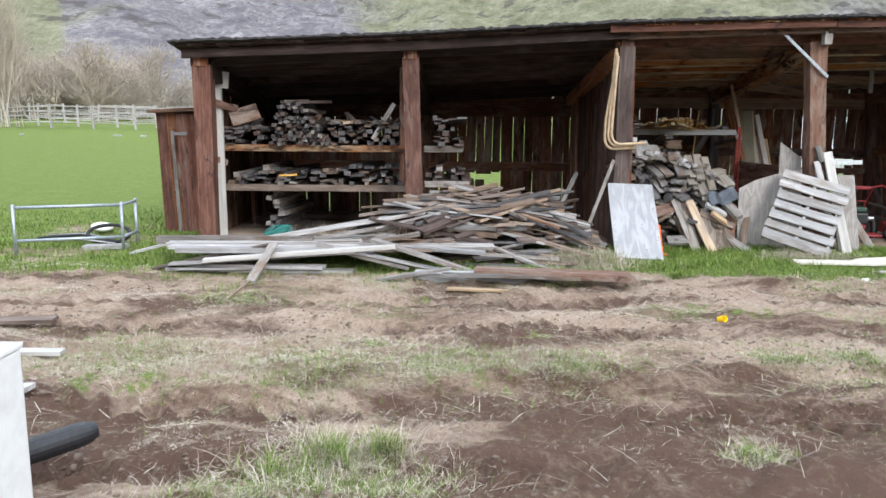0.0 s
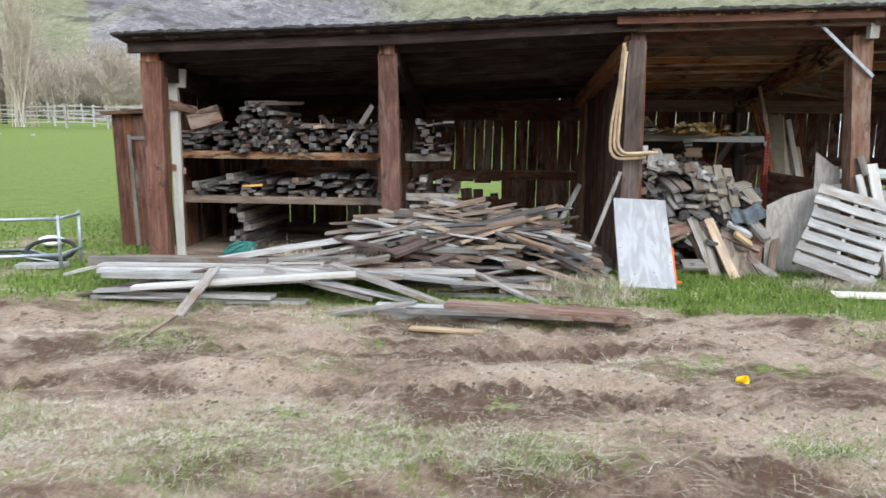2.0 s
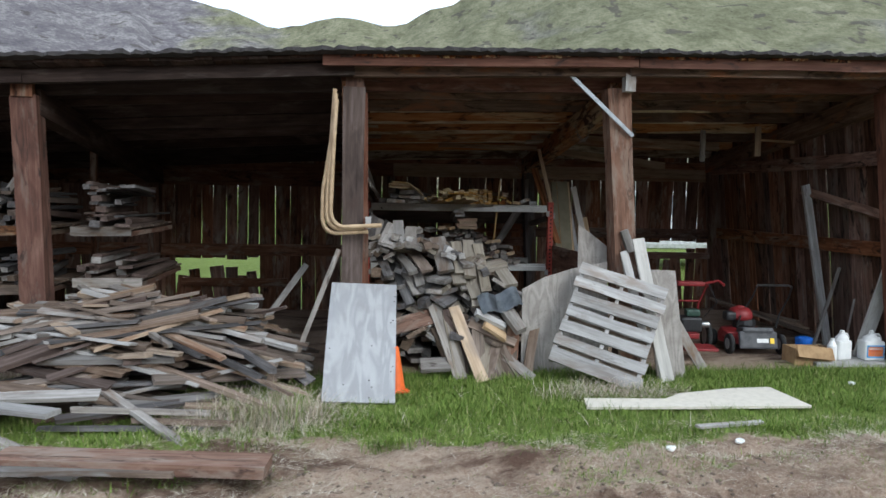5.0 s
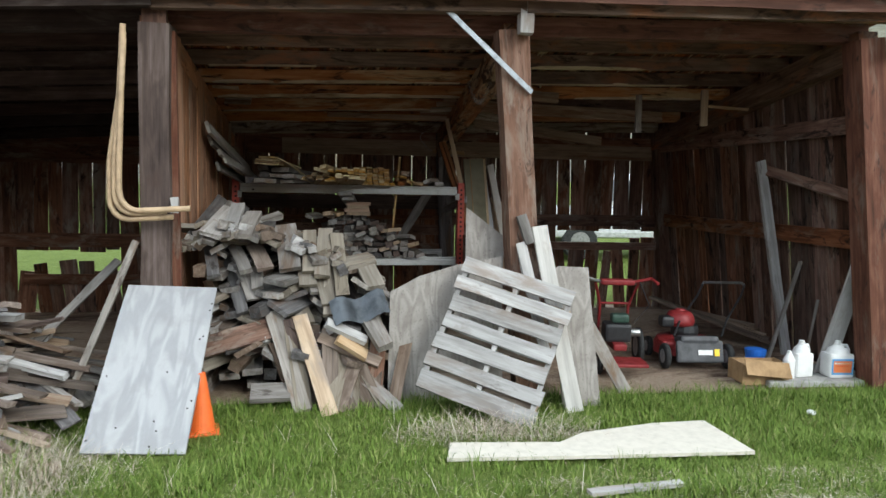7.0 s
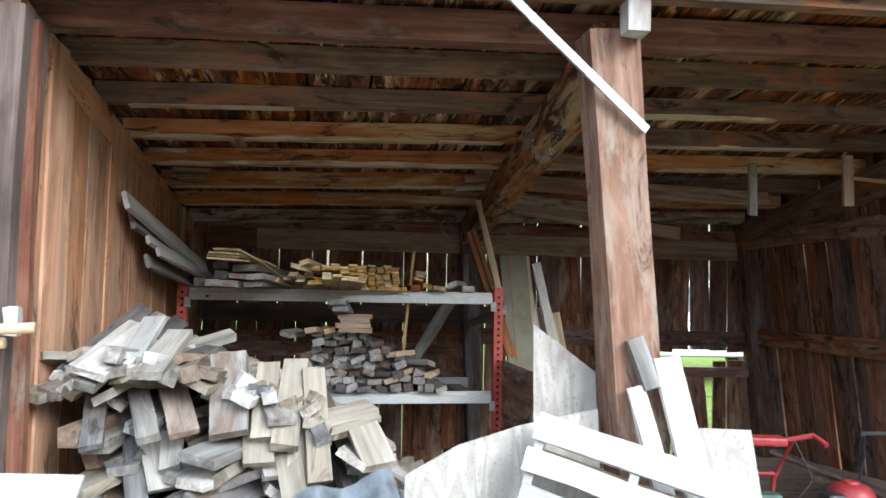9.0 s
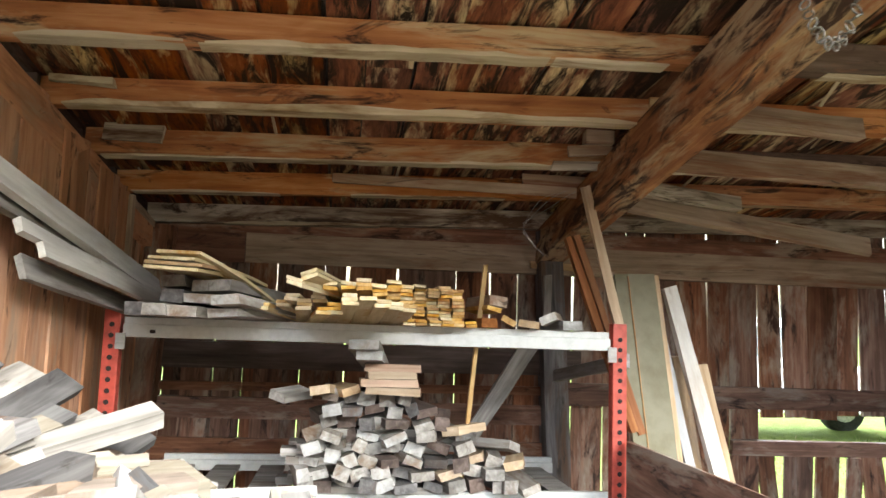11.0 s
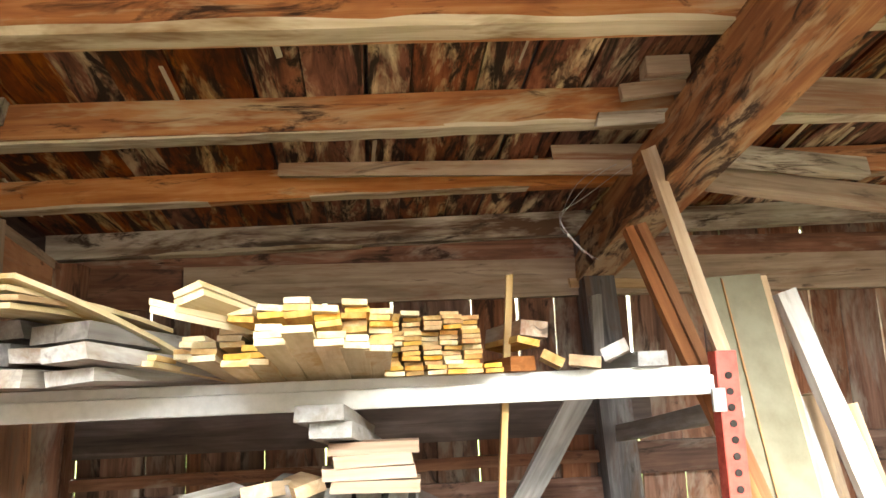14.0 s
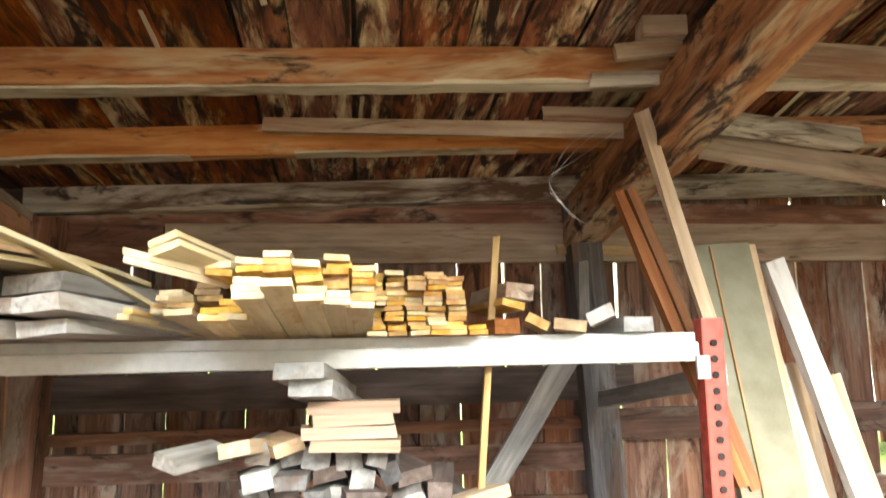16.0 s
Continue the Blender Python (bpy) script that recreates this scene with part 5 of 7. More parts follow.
for a, b, w in (((2.985, 12.5, 1.815), (3.13, 13.2, 1.79), 0.23), ((2.99, 12.5, 1.835), (3.15, 13.15, 1.805), 0.25), ((2.98, 12.52, 1.858), (3.22, 13.1, 1.79), 0.22), ((3.01, 12.52, 1.882), (3.285, 13.07, 1.70), 0.22)):
    leaning("plywood_offcut", a, b, w, 0.014, M_PINE if w < 0.24 else M_TAN, "yellowish plywood offcut on grey beams", "plywood", (0.05, 0, 1), "plywood offcuts on the rack", bow=0.012, rough=0.002, ragged=0.006)
for a, b, w, t, mat in (
    ((2.56, 11.6, 2.1), (2.74, 13.35, 1.76), 0.11, 0.03, M_WHITEB), ((2.6, 12.0, 1.9), (2.78, 13.4, 1.7), 0.055, 0.026, M_WHITEB), ((2.64, 12.1, 1.83), (2.82, 13.4, 1.665), 0.055, 0.026, M_WHITEB),
    ((2.57, 12.1, 1.77), (2.7, 13.45, 1.63), 0.09, 0.026, M_GREY), ((2.55, 11.8, 2.0), (2.68, 13.4, 1.8), 0.1, 0.03, M_GREY)):
    leaning("long_board", a, b, w, t, mat, "long pale grey board sloping along the partition", "board", (0.9, -0.2, 0.35), "long boards by the partition")
# blocks and offcuts on the lower rack shelf
low = Heap(2.6, 5.2, 12.5, 14.3, 0.815, 0.025, lambda x, y: 1.36 if 3.55 < x < 4.1 else 1.1, 0.15)
for k in range(12):
    loose(low, 3.85 + R(-0.12, 0.12), 13.05 + R(0.02, 0.3), R(-3, 3), R(0.7, 0.85), 0.11, 0.035, M_GREY, "grey board stacked on the lower rack shelf", "boards on the lower shelf", "shelf_board")
def block_top(x):
    return 0.84 + 0.45 * max(0.0, min(1.0, (x - 3.5) / 0.1, (4.68 - x) / 0.62))


zrow = 0.86
while zrow < 1.28:
    x = 3.54 + R(0, 0.04)
    while x < 4.62:
        w, t = RNG.choice(((0.09, 0.04), (0.075, 0.065), (0.09, 0.055), (0.06, 0.06), (0.11, 0.04)))
        if zrow < block_top(x) - 0.02:
            o = board("offcut", (x, 12.97 + R(-0.06, 0.08), zrow + R(-0.012, 0.012)), (x + R(-0.12, 0.12), 13.42, zrow), w, t, RNG.choice((M_GREY, M_GREY, M_DIMGREY, M_PALE, M_GREYPOST, M_TANGREY if x > 4.1 else M_GREY)), None, (R(-0.45, 0.45), 0, 1), ragged=0.02)
            tagged(o, "short grey lumber offcut, end-on on the lower shelf", "offcut", "offcuts on the lower shelf")
        x += w + R(0.0, 0.025)
    zrow += 0.058
for x, y, z, yaw in ((3.46, 12.95, 1.27, 60), (3.62, 12.95, 1.305, 80), (3.7, 13.0, 1.3, 110), (4.3, 12.95, 1.12, 50), (4.46, 12.98, 1.05, 130), (4.56, 12.95, 0.97, 75)):
    c_, s_ = math.cos(radians(yaw)) * 0.13, math.sin(radians(yaw)) * 0.13
    leaning("offcut", (x - c_, y - s_ + 0.1, z), (x + c_, y + s_ + 0.1, z + R(-0.04, 0.04)), 0.09, 0.04, RNG.choice((M_GREY, M_TAN, M_PALE)), "loose offcut on the block pile", "offcut", (R(-0.4, 0.4), 0, 1), "offcuts on the lower shelf")
for n_, z_ in enumerate((1.31, 1.345, 1.38, 1.415)):
    leaning("reddish_offcut", (3.79 + R(-0.02, 0.02), 12.94 + R(-0.02, 0.02), z_), (4.07 + R(-0.02, 0.02), 12.94, z_ + R(-0.006, 0.006)), 0.12, 0.033, (M_TANGREY, M_BLUSH, M_TANGREY, M_BLUSH)[n_], "reddish offcut on top of the block pile", "offcut", (0, 0, 1), "offcuts on the lower shelf")
leaning("beam_offcut", (3.787, 12.74, 1.525), (3.87, 13.6, 1.42), 0.14, 0.045, M_PALE, "pale beam offcut lying on the block pile", "beam", (0, 0, 1))
leaning("beam_offcut", (3.815, 12.79, 1.476), (3.9, 13.6, 1.375), 0.12, 0.045, M_PALE, "pale beam offcut lying on the block pile", "beam", (0, 0, 1))
# rod and diagonal brace inside the rack
leaning("bamboo_rod", (4.3, 13.11, 0.83), (4.4, 13.11, 1.95), 0.022, 0.022, M_YELLOW, "thin yellow bamboo rod standing by the beam", "rod", rough=0.001)
leaning("tie_board", (5.09, 14.33, 1.31), (5.155, 13.1, 1.475), 0.075, 0.03, M_PALE, "grey board tying the rack upright to the wall", "board", (1, 0, 0))
leaning("brace", (4.45, 13.95, 0.9), (4.86, 13.75, 1.62), 0.1, 0.03, M_GREY, "grey diagonal brace behind the rack", "brace")

# ---- boards leaning beside the rack ----
leaning("lean_stick", (5.09, 13.05, 1.64), (4.915, 13.08, 2.37), 0.045, 0.03, M_TAN, "thin tan stick leaning on the roof beam", "stick")
for k in range(2):
    leaning("molding", (5.2 + 0.04 * k, 13.12, 1.1), (4.86 + 0.05 * k, 13.22, 2.12), 0.035, 0.05, M_ORANGE, "long brown wooden molding leaning on the beam", "molding", group="brown moldings")
door_panel = thing("wood_panel", 5.2, 13.0, 0.62, "olive tan wooden panel leaning beside the rack", "panel")
board("panel_face", (5.325, 13.02, 0.6), (5.265, 13.3, 1.945), 0.23, 0.03, plain("olive_paint", (0.145, 0.128, 0.075), 0.6, 0, 0.12, 10), door_panel, (0, -1, 0.3), rough=0.001)
board("panel_edge", (5.452, 13.03, 0.6), (5.392, 13.31, 1.93), 0.026, 0.05, M_TAN, door_panel, (0, -1, 0.3), rough=0.001)
board("groove", (5.285, 12.999, 0.6), (5.225, 13.279, 1.935), 0.006, 0.006, M_YELLOW, door_panel, (0, -1, 0.3), rough=0.0005)
leaning("gutter_trim", (5.67, 12.99, 0.65), (5.465, 13.28, 1.87), 0.075, 0.045, M_WHITEB, "white painted trim board leaning beside the rack", "trim board")
leaning("trim_board", (5.56, 13.06, 0.6), (5.4, 13.3, 1.7), 0.05, 0.03, M_PLY, "pale blue-white trim board leaning beside the rack", "trim board")
leaning("short_plank", (5.75, 13.1, 0.6), (5.62, 13.25, 1.45), 0.09, 0.03, M_TAN, "orange-tan plank leaning behind the trim", "plank")
leaning("short_plank", (5.62, 13.2, 0.6), (5.52, 13.3, 1.5), 0.07, 0.03, M_TAN, "orange-tan plank leaning behind the trim", "plank")
# low dark plywood divider between bays 3 and 4
leaning("divider", (5.12, 11.3, 0.54), (5.12, 13.0, 0.54), 1.08, 0.02, M_WALL, "dark reddish plywood divider between the bays", "divider", (1, 0, 0))
# grey loose timbers tucked among the purlins
for a, b, w, t, mat, nrm in (
    ((3.61, 13.44, 2.415), (5.03, 13.40, 2.395), 0.055, 0.03, M_TANGREY, (0, -1, 0)), ((4.68, 13.42, 2.465), (5.08, 13.4, 2.455), 0.06, 0.04, M_TANGREY, (0, -1, 0)),
    ((5.3, 13.42, 2.455), (5.98, 13.44, 2.39), 0.085, 0.05, M_PALEPURLIN, (0, -1, 0.3)), ((5.28, 13.48, 2.375), (6.9, 13.6, 2.2), 0.11, 0.04, M_TANGREY, (0, -1, 0.3)), ((5.3, 12.42, 2.6), (6.0, 12.4, 2.56), 0.1, 0.05, M_TANGREY, (0, -1, 0.3)), ((5.25, 12.9, 2.5), (7.4, 12.92, 2.45), 0.12, 0.04, M_TANGREY, (0, -1, 0.3)),
    ((2.5, 13.02, 2.495), (2.80, 13.02, 2.49), 0.085, 0.05, M_PALEPURLIN, (0, -1, 0)), ((4.84, 12.90, 2.585), (5.0, 12.86, 2.575), 0.07, 0.06, M_TANGREY, (0, -1, 0)), ((4.78, 12.93, 2.515), (4.98, 12.9, 2.53), 0.05, 0.04, M_TANGREY, (0, -1, 0)), ((2.5, 12.44, 2.555), (2.76, 12.44, 2.55), 0.03, 0.04, M_TAWNY, (0, -1, 0)), ((4.72, 13.03, 2.46), (5.06, 13.03, 2.475), 0.05, 0.02, M_PALEPURLIN, (0, -1, 0)),
    ((4.96, 14.33, 2.065), (5.35, 14.33, 2.055), 0.05, 0.04, M_TAN, (0, -1, 0)), ((5.02, 14.2, 1.62), (5.03, 14.2, 2.0), 0.05, 0.03, M_GREY, (0, -1, 0))):
    leaning("loose_timber", a, b, w, t, mat, "loose weathered timber tucked under the roof purlins", "timber", nrm, "timbers under the roof", ragged=0.03)
# splinters and tongues of torn underlay hanging from the roof boards
for n_ in range(34):
    x, y = R(2.5, 8.2), R(10.6, 13.9)
    z = roof_z(x, y) - 0.05
    leaning("splinter", (x, y, z), (x + R(-0.03, 0.03), y + R(0.12, 0.4), z - 0.025 - R(0.02, 0.05)), R(0.006, 0.02), 0.004, M_TAWNY, "pale splinter hanging from a roof board", "splinter", (0, 0, 1), "splinters under the roof", rough=0.002, ragged=0.03)
# wire
wire = bmesh.new()
for s_ in range(3):
    tube([(4.83 + 0.06 * s_ - 0.2 * math.sin(q * 2.6) * (0.9 + 0.3 * s_), 13.35, 2.38 - 0.34 * q + 0.02 * math.sin(q * 9 + s_)) for q in [k / 14 for k in range(15)]], 0.0013, 4, wire)
tagged(new("wire_loop", bm_mesh("wire_loop", wire, M_METAL)), "thin wire hanging from the roof beam", "wire")
# chain on the roof beam
chain = thing("chain", 4.86, 11.0, 2.4, "short steel chain hanging from the roof beam", "chain")
link = bmesh.new()
tube([(0.009 * math.cos(q * math.pi / 6), 0, 0.018 * math.sin(q * math.pi / 6)) for q in range(13)], 0.003, 6, link)
me_link = bm_mesh("link", link, M_WIRE, True)
for k in range(19):
    u = k / 18
    o = new("link", me_link)
    o.parent = chain
    o.matrix_basis = pose(-0.09 + 0.18 * u, 0, 0.16 * (2 * u - 1) ** 2 - 0.07, 90 * (k % 2), 60 * (1 - 2 * u), 0)

# ---- things leaning on post 4 ----
def pallet(tl, tr, bl):
    tl, tr, bl = Vector(tl), Vector(tr), Vector(bl)
    ux, uy = (tr - tl).normalized(), (bl - tl)
    nz = ux.cross(uy).normalized()
    uy = nz.cross(ux).normalized()
    w, h = (tr - tl).length, (bl - tl).length
    m = Matrix((ux, uy, nz)).transposed().to_4x4()
    m.translation = tl
    p = new("pallet")
    p.matrix_basis = m
    tagged(p, "grey weathered wooden pallet leaning on a post", "pallet")
    s = 1 if nz.y > 0 else -1
    for k, x in enumerate((0.02, w / 2, w - 0.02)):
        o = new("stringer", board_mesh("stringer", h, 0.085, 0.036, M_PALE))
        o.parent = p
        o.matrix_basis = pose(x, h / 2, s * 0.055, 90, 0, 90)
    for k in range(7):
        wd = (0.115, 0.1, 0.12, 0.105, 0.115, 0.1, 0.13)[k]
        o = new("deck_board", board_mesh("deck_board", w + R(-0.01, 0.03), wd, 0.018, M_PALE, rough=0.006))
        o.parent = p
        o.matrix_basis = pose(w / 2, 0.05 + k * (h - 0.1) / 6, 0, 0, 0, R(-0.7, 0.7))
    for k in range(3):
        o = new("bottom_board", board_mesh("bottom_board", w, 0.1, 0.018, M_TANGREY, rough=0.006))
        o.parent = p
        o.matrix_basis = pose(w / 2, 0.16 + k * (h - 0.3) / 2, s * 0.112)
    return p


pallet((4.637, 10.17, 1.095), (5.37, 9.86, 0.868), (4.205, 9.82, 0.248))
sheet("plywood_sheet", ((0, 0), (0.02, 0.83), (0.25, 0.95), (0.52, 1.03), (0.88, 1.1), (0.88, 0.02), (0.4, 0.0)), 0.018, pose(4.05, 10.2, 0.0, 83), M_PLYGREY, "weathered flaking plywood sheet leaning on the stack", "plywood")
sheet("plywood_scrap", ((0, 0), (0.0, 0.72), (0.03, 0.7), (0.3, 0.5), (0.3, 0)), 0.014, pose(4.67, 10.44, 0.74, 87), M_PLYGREY, "pointed grey plywood scrap leaning on the post", "plywood")
leaning("white_board", (5.38, 9.82, 0.0), (5.175, 10.165, 1.33), 0.12, 0.025, M_WHITEB, "whitewashed board leaning on the post", "board")
leaning("white_board", (5.2, 9.95, 0.35), (5.03, 10.155, 1.22), 0.08, 0.025, M_PALE, "short pale board leaning on the post", "board")
leaning("grey_stub", (5.1, 10.14, 1.2), (5.03, 10.17, 1.42), 0.07, 0.04, M_GREY, "grey timber stub leaning on the post", "board")
sheet("plywood_sheet", ((0, 0), (-0.06, 1.02), (0.0, 1.05), (0.23, 1.04), (0.29, 0.0)), 0.02, pose(5.34, 9.98, 0.0, 79), M_PLYGREY, "narrow weathered plywood sheet leaning on the post", "plywood")
leaning("grey_plank", (5.96, 10.28, 0.0), (5.7, 10.5, 0.52), 0.1, 0.025, M_GREY, "grey plank leaning beside the mower", "plank")
leaning("brace_rod", (4.437, 10.12, 2.875), (5.095, 10.165, 2.315), 0.036, 0.02, M_GALV, "pale metal strip hanging across the post top", "strip", rough=0.001)
leaning("post_block", (5.02, 10.13, 2.73), (5.02, 10.13, 2.98), 0.1, 0.09, M_PALE, "pale wooden block on the post top", "block")
leaning("post_block", (8.0, 10.08, 2.74), (8.0, 10.08, 3.0), 0.12, 0.1, M_TAN, "tan wooden block at the eave end", "block")

# whitewashed plywood sheet leaning on post 3 with nail heads
ply_m, ply_len = along((2.47, 9.25, 0.01), (2.53, 10.17, 0.88), (0, -0.7, 0.7))
ply = new("plywood_sheet", board_mesh("plywood_sheet", ply_len, 0.6, 0.018, M_PLY, rough=0.004, ragged=0.004))
ply.matrix_basis = ply_m
tagged(ply, "whitewashed plywood panel leaning on the post", "plywood")
me_nail = bm_mesh("nail", lathe([(0.006, 0), (0.006, 0.002), (0.002, 0.003)], 8), M_HOLE)
for k in range(13):
    o = new("nail", me_nail)
    o.parent = ply
    o.matrix_basis = pose(R(-0.6, 0.6), RNG.choice((-0.27, -0.1, 0.12, 0.27)) + R(-0.02, 0.02), 0.0095)

# traffic cone
cone = thing("traffic_cone", 2.8, 9.66, 0.0, "orange plastic traffic cone behind the plywood panel", "cone", rz=12)
part("body", lathe([(0.09, 0.015), (0.085, 0.03), (0.026, 0.39), (0.02, 0.395), (0.016, 0.385)], 24), M_CONE, cone, smooth=False)
part("base", box(0.22, 0.22, 0.02, (0, 0, 0.01), 0.008), M_CONE, cone)

# bent plastic pipes hung on post 3
pipes = []
for k, (xv, zb, xe, dy) in enumerate(((2.15, 1.36, 2.56, 0.0), (2.19, 1.40, 2.52, -0.03), (2.225, 1.42, 2.68, -0.055))):
    pts = [(2.25 + 0.008 * k, 10.08 + dy, 2.66 - 0.05 * k), (2.22 + 0.012 * k, 10.08 + dy, 2.2), (xv, 10.08 + dy, 1.75), (xv - 0.005, 10.08 + dy, zb + 0.14)]
    pts += [(xv + 0.12 * (1 - math.cos(q)), 10.08 + dy, zb + 0.12 * (1 - math.sin(q))) for q in (0.3, 0.6, 0.9, 1.2, 1.5)]
    pts += [(xe, 10.07 + dy, zb + 0.02)]
    o = new("bent_pipe", bm_mesh("bent_pipe", tube(pts, 0.02, 10), M_PVC, True))
    tagged(o, "bent tan plastic pipe hung against the post", "pipe", "bent pipes on the post")
leaning("pipe_hook", (2.56, 10.13, 1.4), (2.56, 10.13, 1.52), 0.05, 0.05, M_PALE, "pale wooden peg holding the pipes", "peg")
leaning("side_plank", (1.84, 9.95, 0.03), (2.29, 10.15, 1.2), 0.045, 0.03, M_GREY, "greenish grey plank leaning on the post", "plank")
leaning("side_plank", (1.52, 10.2, 0.4), (1.95, 11.0, 0.98), 0.06, 0.035, M_GREY, "grey plank sticking out of the heap", "plank")

# ---- bay 4: machines ----
def wheel(parent, x, y, z, r, w, rz=0):
    t = part("wheel", lathe([(r * 0.55, -w / 2), (r * 0.9, -w / 2), (r, -w * 0.3), (r, w * 0.3), (r * 0.9, w / 2), (r * 0.55, w / 2)], 24), M_RUBBER, parent, "black rubber wheel", pose(x, y, z, 0, 90, rz), True)
    part("rim", lathe([(r * 0.15, -w * 0.52), (r * 0.56, -w * 0.5), (r * 0.56, w * 0.5), (r * 0.15, w * 0.52)], 20), M_RIM, t, "grey plastic rim", smooth=False)
    return t


mower = thing("lawn_mower", 6.95, 11.3, 0, "red and black push lawn mower on bare earth", "lawn mower", rz=-6)
deck = lathe([(0.16, 0.26), (0.25, 0.24), (0.28, 0.18), (0.28, 0.1), (0.26, 0.1)], 28)
part("deck", deck, M_MOWRED, mower, "red enamelled deck")
bm = box(0.43, 0.05, 0.2, (0.02, -0.34, 0.17), 0.022, None, (-14, 0, 0))
box(0.36, 0.2, 0.08, (0.02, -0.25, 0.26), 0.035, bm, (-10, 0, 0))
part("rear_flap", bm, M_DECKGREY, mower, "dark grey plastic rear flap")
part("sticker", box(0.13, 0.004, 0.045, (0.06, -0.376, 0.17), 0, None, (-14, 0, 0)), M_WHITEP, mower, "pale warning sticker")
part("sticker_mark", box(0.045, 0.004, 0.06, (0.165, -0.378, 0.17), 0, None, (-14, 0, 0)), M_YELLOWP, mower, "yellow warning mark")
part("engine_block", lathe([(0.12, 0.24), (0.13, 0.3), (0.12, 0.36)], 16), M_BLACK, mower)
eng = lathe([(0.11, 0.35), (0.135, 0.36), (0.14, 0.395), (0.13, 0.44), (0.105, 0.475), (0.075, 0.49), (0.04, 0.495)], 22)
bmesh.ops.translate(eng, vec=(-0.05, 0.0, 0.0), verts=eng.verts[:])
part("engine_shroud", eng, M_MOWRED, mower, "rounded red engine shroud", smooth=True)
part("air_filter", box(0.12, 0.14, 0.1, (-0.2, -0.06, 0.4), 0.03), M_BLACK, mower, "black air filter box")
part("chute", box(0.16, 0.2, 0.08, (-0.2, -0.12, 0.2), 0.03), M_MOWRED, mower, "red deck shoulder")
part("recoil_cap", lathe([(0.05, 0.493), (0.045, 0.505), (0.025, 0.51)], 18), M_MOWRED, mower, "", pose(-0.05, 0, 0))
for x, y, r in ((-0.27, -0.27, 0.115), (0.31, -0.27, 0.115), (-0.25, 0.27, 0.095), (0.27, 0.27, 0.095)):
    wheel(mower, x, y, r, r, 0.05)
for sx in (-0.2, 0.24):
    part("handle_tube", tube([(sx, -0.28, 0.3), (sx + 0.12, -0.1, 0.42), (sx + 0.45, 0.35, 0.58), (sx + 0.6, 0.6, 0.66)], 0.011, 8), M_BLACK, mower, "black handle tube")
part("handle_bar", tube([(0.4, 0.6, 0.66), (0.42, 0.63, 0.68), (0.82, 0.63, 0.68), (0.84, 0.6, 0.66)], 0.014, 8), M_METAL, mower, "bare steel handle bar")

tiller = thing("wheeled_trimmer", 6.22, 11.2, 0, "red walk-behind trimmer with large wheels", "garden machine", rz=-10)
for x in (-0.24, 0.24):
    wheel(tiller, x, 0.1, 0.17, 0.17, 0.05)
wheel(tiller, -0.2, -0.33, 0.1, 0.1, 0.04)
part("engine", box(0.24, 0.22, 0.17, (0, -0.05, 0.33), 0.03), M_BLACK, tiller, "dark engine")
part("fuel_tank", box(0.16, 0.12, 0.08, (0.02, -0.08, 0.46), 0.025), plain("green_tank", (0.03, 0.07, 0.05), 0.5), tiller, "dark green tank")
part("muffler", lathe([(0.035, -0.06), (0.04, 0), (0.035, 0.06)], 14), M_METAL, tiller, "", pose(0.14, -0.1, 0.33, 0, 90, 0))
part("frame", box(0.12, 0.55, 0.06, (0, 0.02, 0.22), 0.015), M_MOWRED, tiller, "red frame")
part("guard", box(0.36, 0.3, 0.03, (0, -0.42, 0.13), 0.012), M_MOWRED, tiller, "red cutting guard")
for x in (-0.13, 0.13):
    part("handle_tube", tube([(x, 0.15, 0.26), (x, 0.08, 0.55), (x * 1.5, -0.02, 0.77)], 0.014, 8), M_MOWRED, tiller, "red handle tube")
part("cross_tube", tube([(-0.15, 0.07, 0.57), (0.15, 0.07, 0.57)], 0.012, 8), M_MOWRED, tiller)
part("console", box(0.3, 0.12, 0.05, (0.0, -0.02, 0.78), 0.015), M_MOWRED, tiller, "red handle console")
for s_ in (-1, 1):
    part("grip", tube([(s_ * 0.15, -0.02, 0.78), (s_ * 0.3, -0.06, 0.82), (s_ * 0.34, -0.14, 0.78)], 0.016, 8), M_MOWRED if s_ > 0 else M_METAL, tiller)
part("cable", tube([(0.2, -0.04, 0.79), (0.28, -0.1, 0.58), (0.15, -0.1, 0.42)], 0.005, 6), M_BLACK, tiller)

# right side of bay 4
leaning("tall_plank", (8.15, 11.5, 0.0), (7.81, 11.58, 1.93), 0.095, 0.04, M_PALE, "tall grey plank leaning in the bay corner", "plank")
leaning("rail_board", (8.06, 10.40, 1.56), (7.87, 11.72, 1.86), 0.1, 0.03, M_TANPOST, "brown board nailed from the post along the wall", "board", (-0.8, -0.3, 0.5))
leaning("short_board", (7.92, 10.62, 0.03), (8.2, 10.55, 1.12), 0.16, 0.025, M_WHITEB, "pale board leaning against the end post", "board")
leaning("broom_stick", (7.75, 11.2, 0.0), (8.15, 11.35, 0.95), 0.03, 0.03, M_GREY, "thin grey stick leaning in the corner", "stick", rough=0.001)
leaning("broom_stick", (8.0, 11.0, 0.0), (8.18, 11.1, 0.62), 0.02, 0.02, M_GREY, "thin grey stick leaning in the corner", "stick", rough=0.001)
for k in range(5):
    leaning("floor_board", (7.2 + 0.1 * k, 12.6 + 0.1 * k, 0.42 - 0.04 * k), (8.15, 11.7 + 0.1 * k, 0.06 + 0.03 * k), 0.11, 0.025, M_BROWNB, "brown board lying across the bay floor", "board", (0, 0, 1), "boards on the bay floor")
leaning("hanging_block", (7.36, 11.9, 2.28), (7.36, 11.9, 2.64), 0.075, 0.03, M_TAN, "tan board hanging from a purlin", "block")
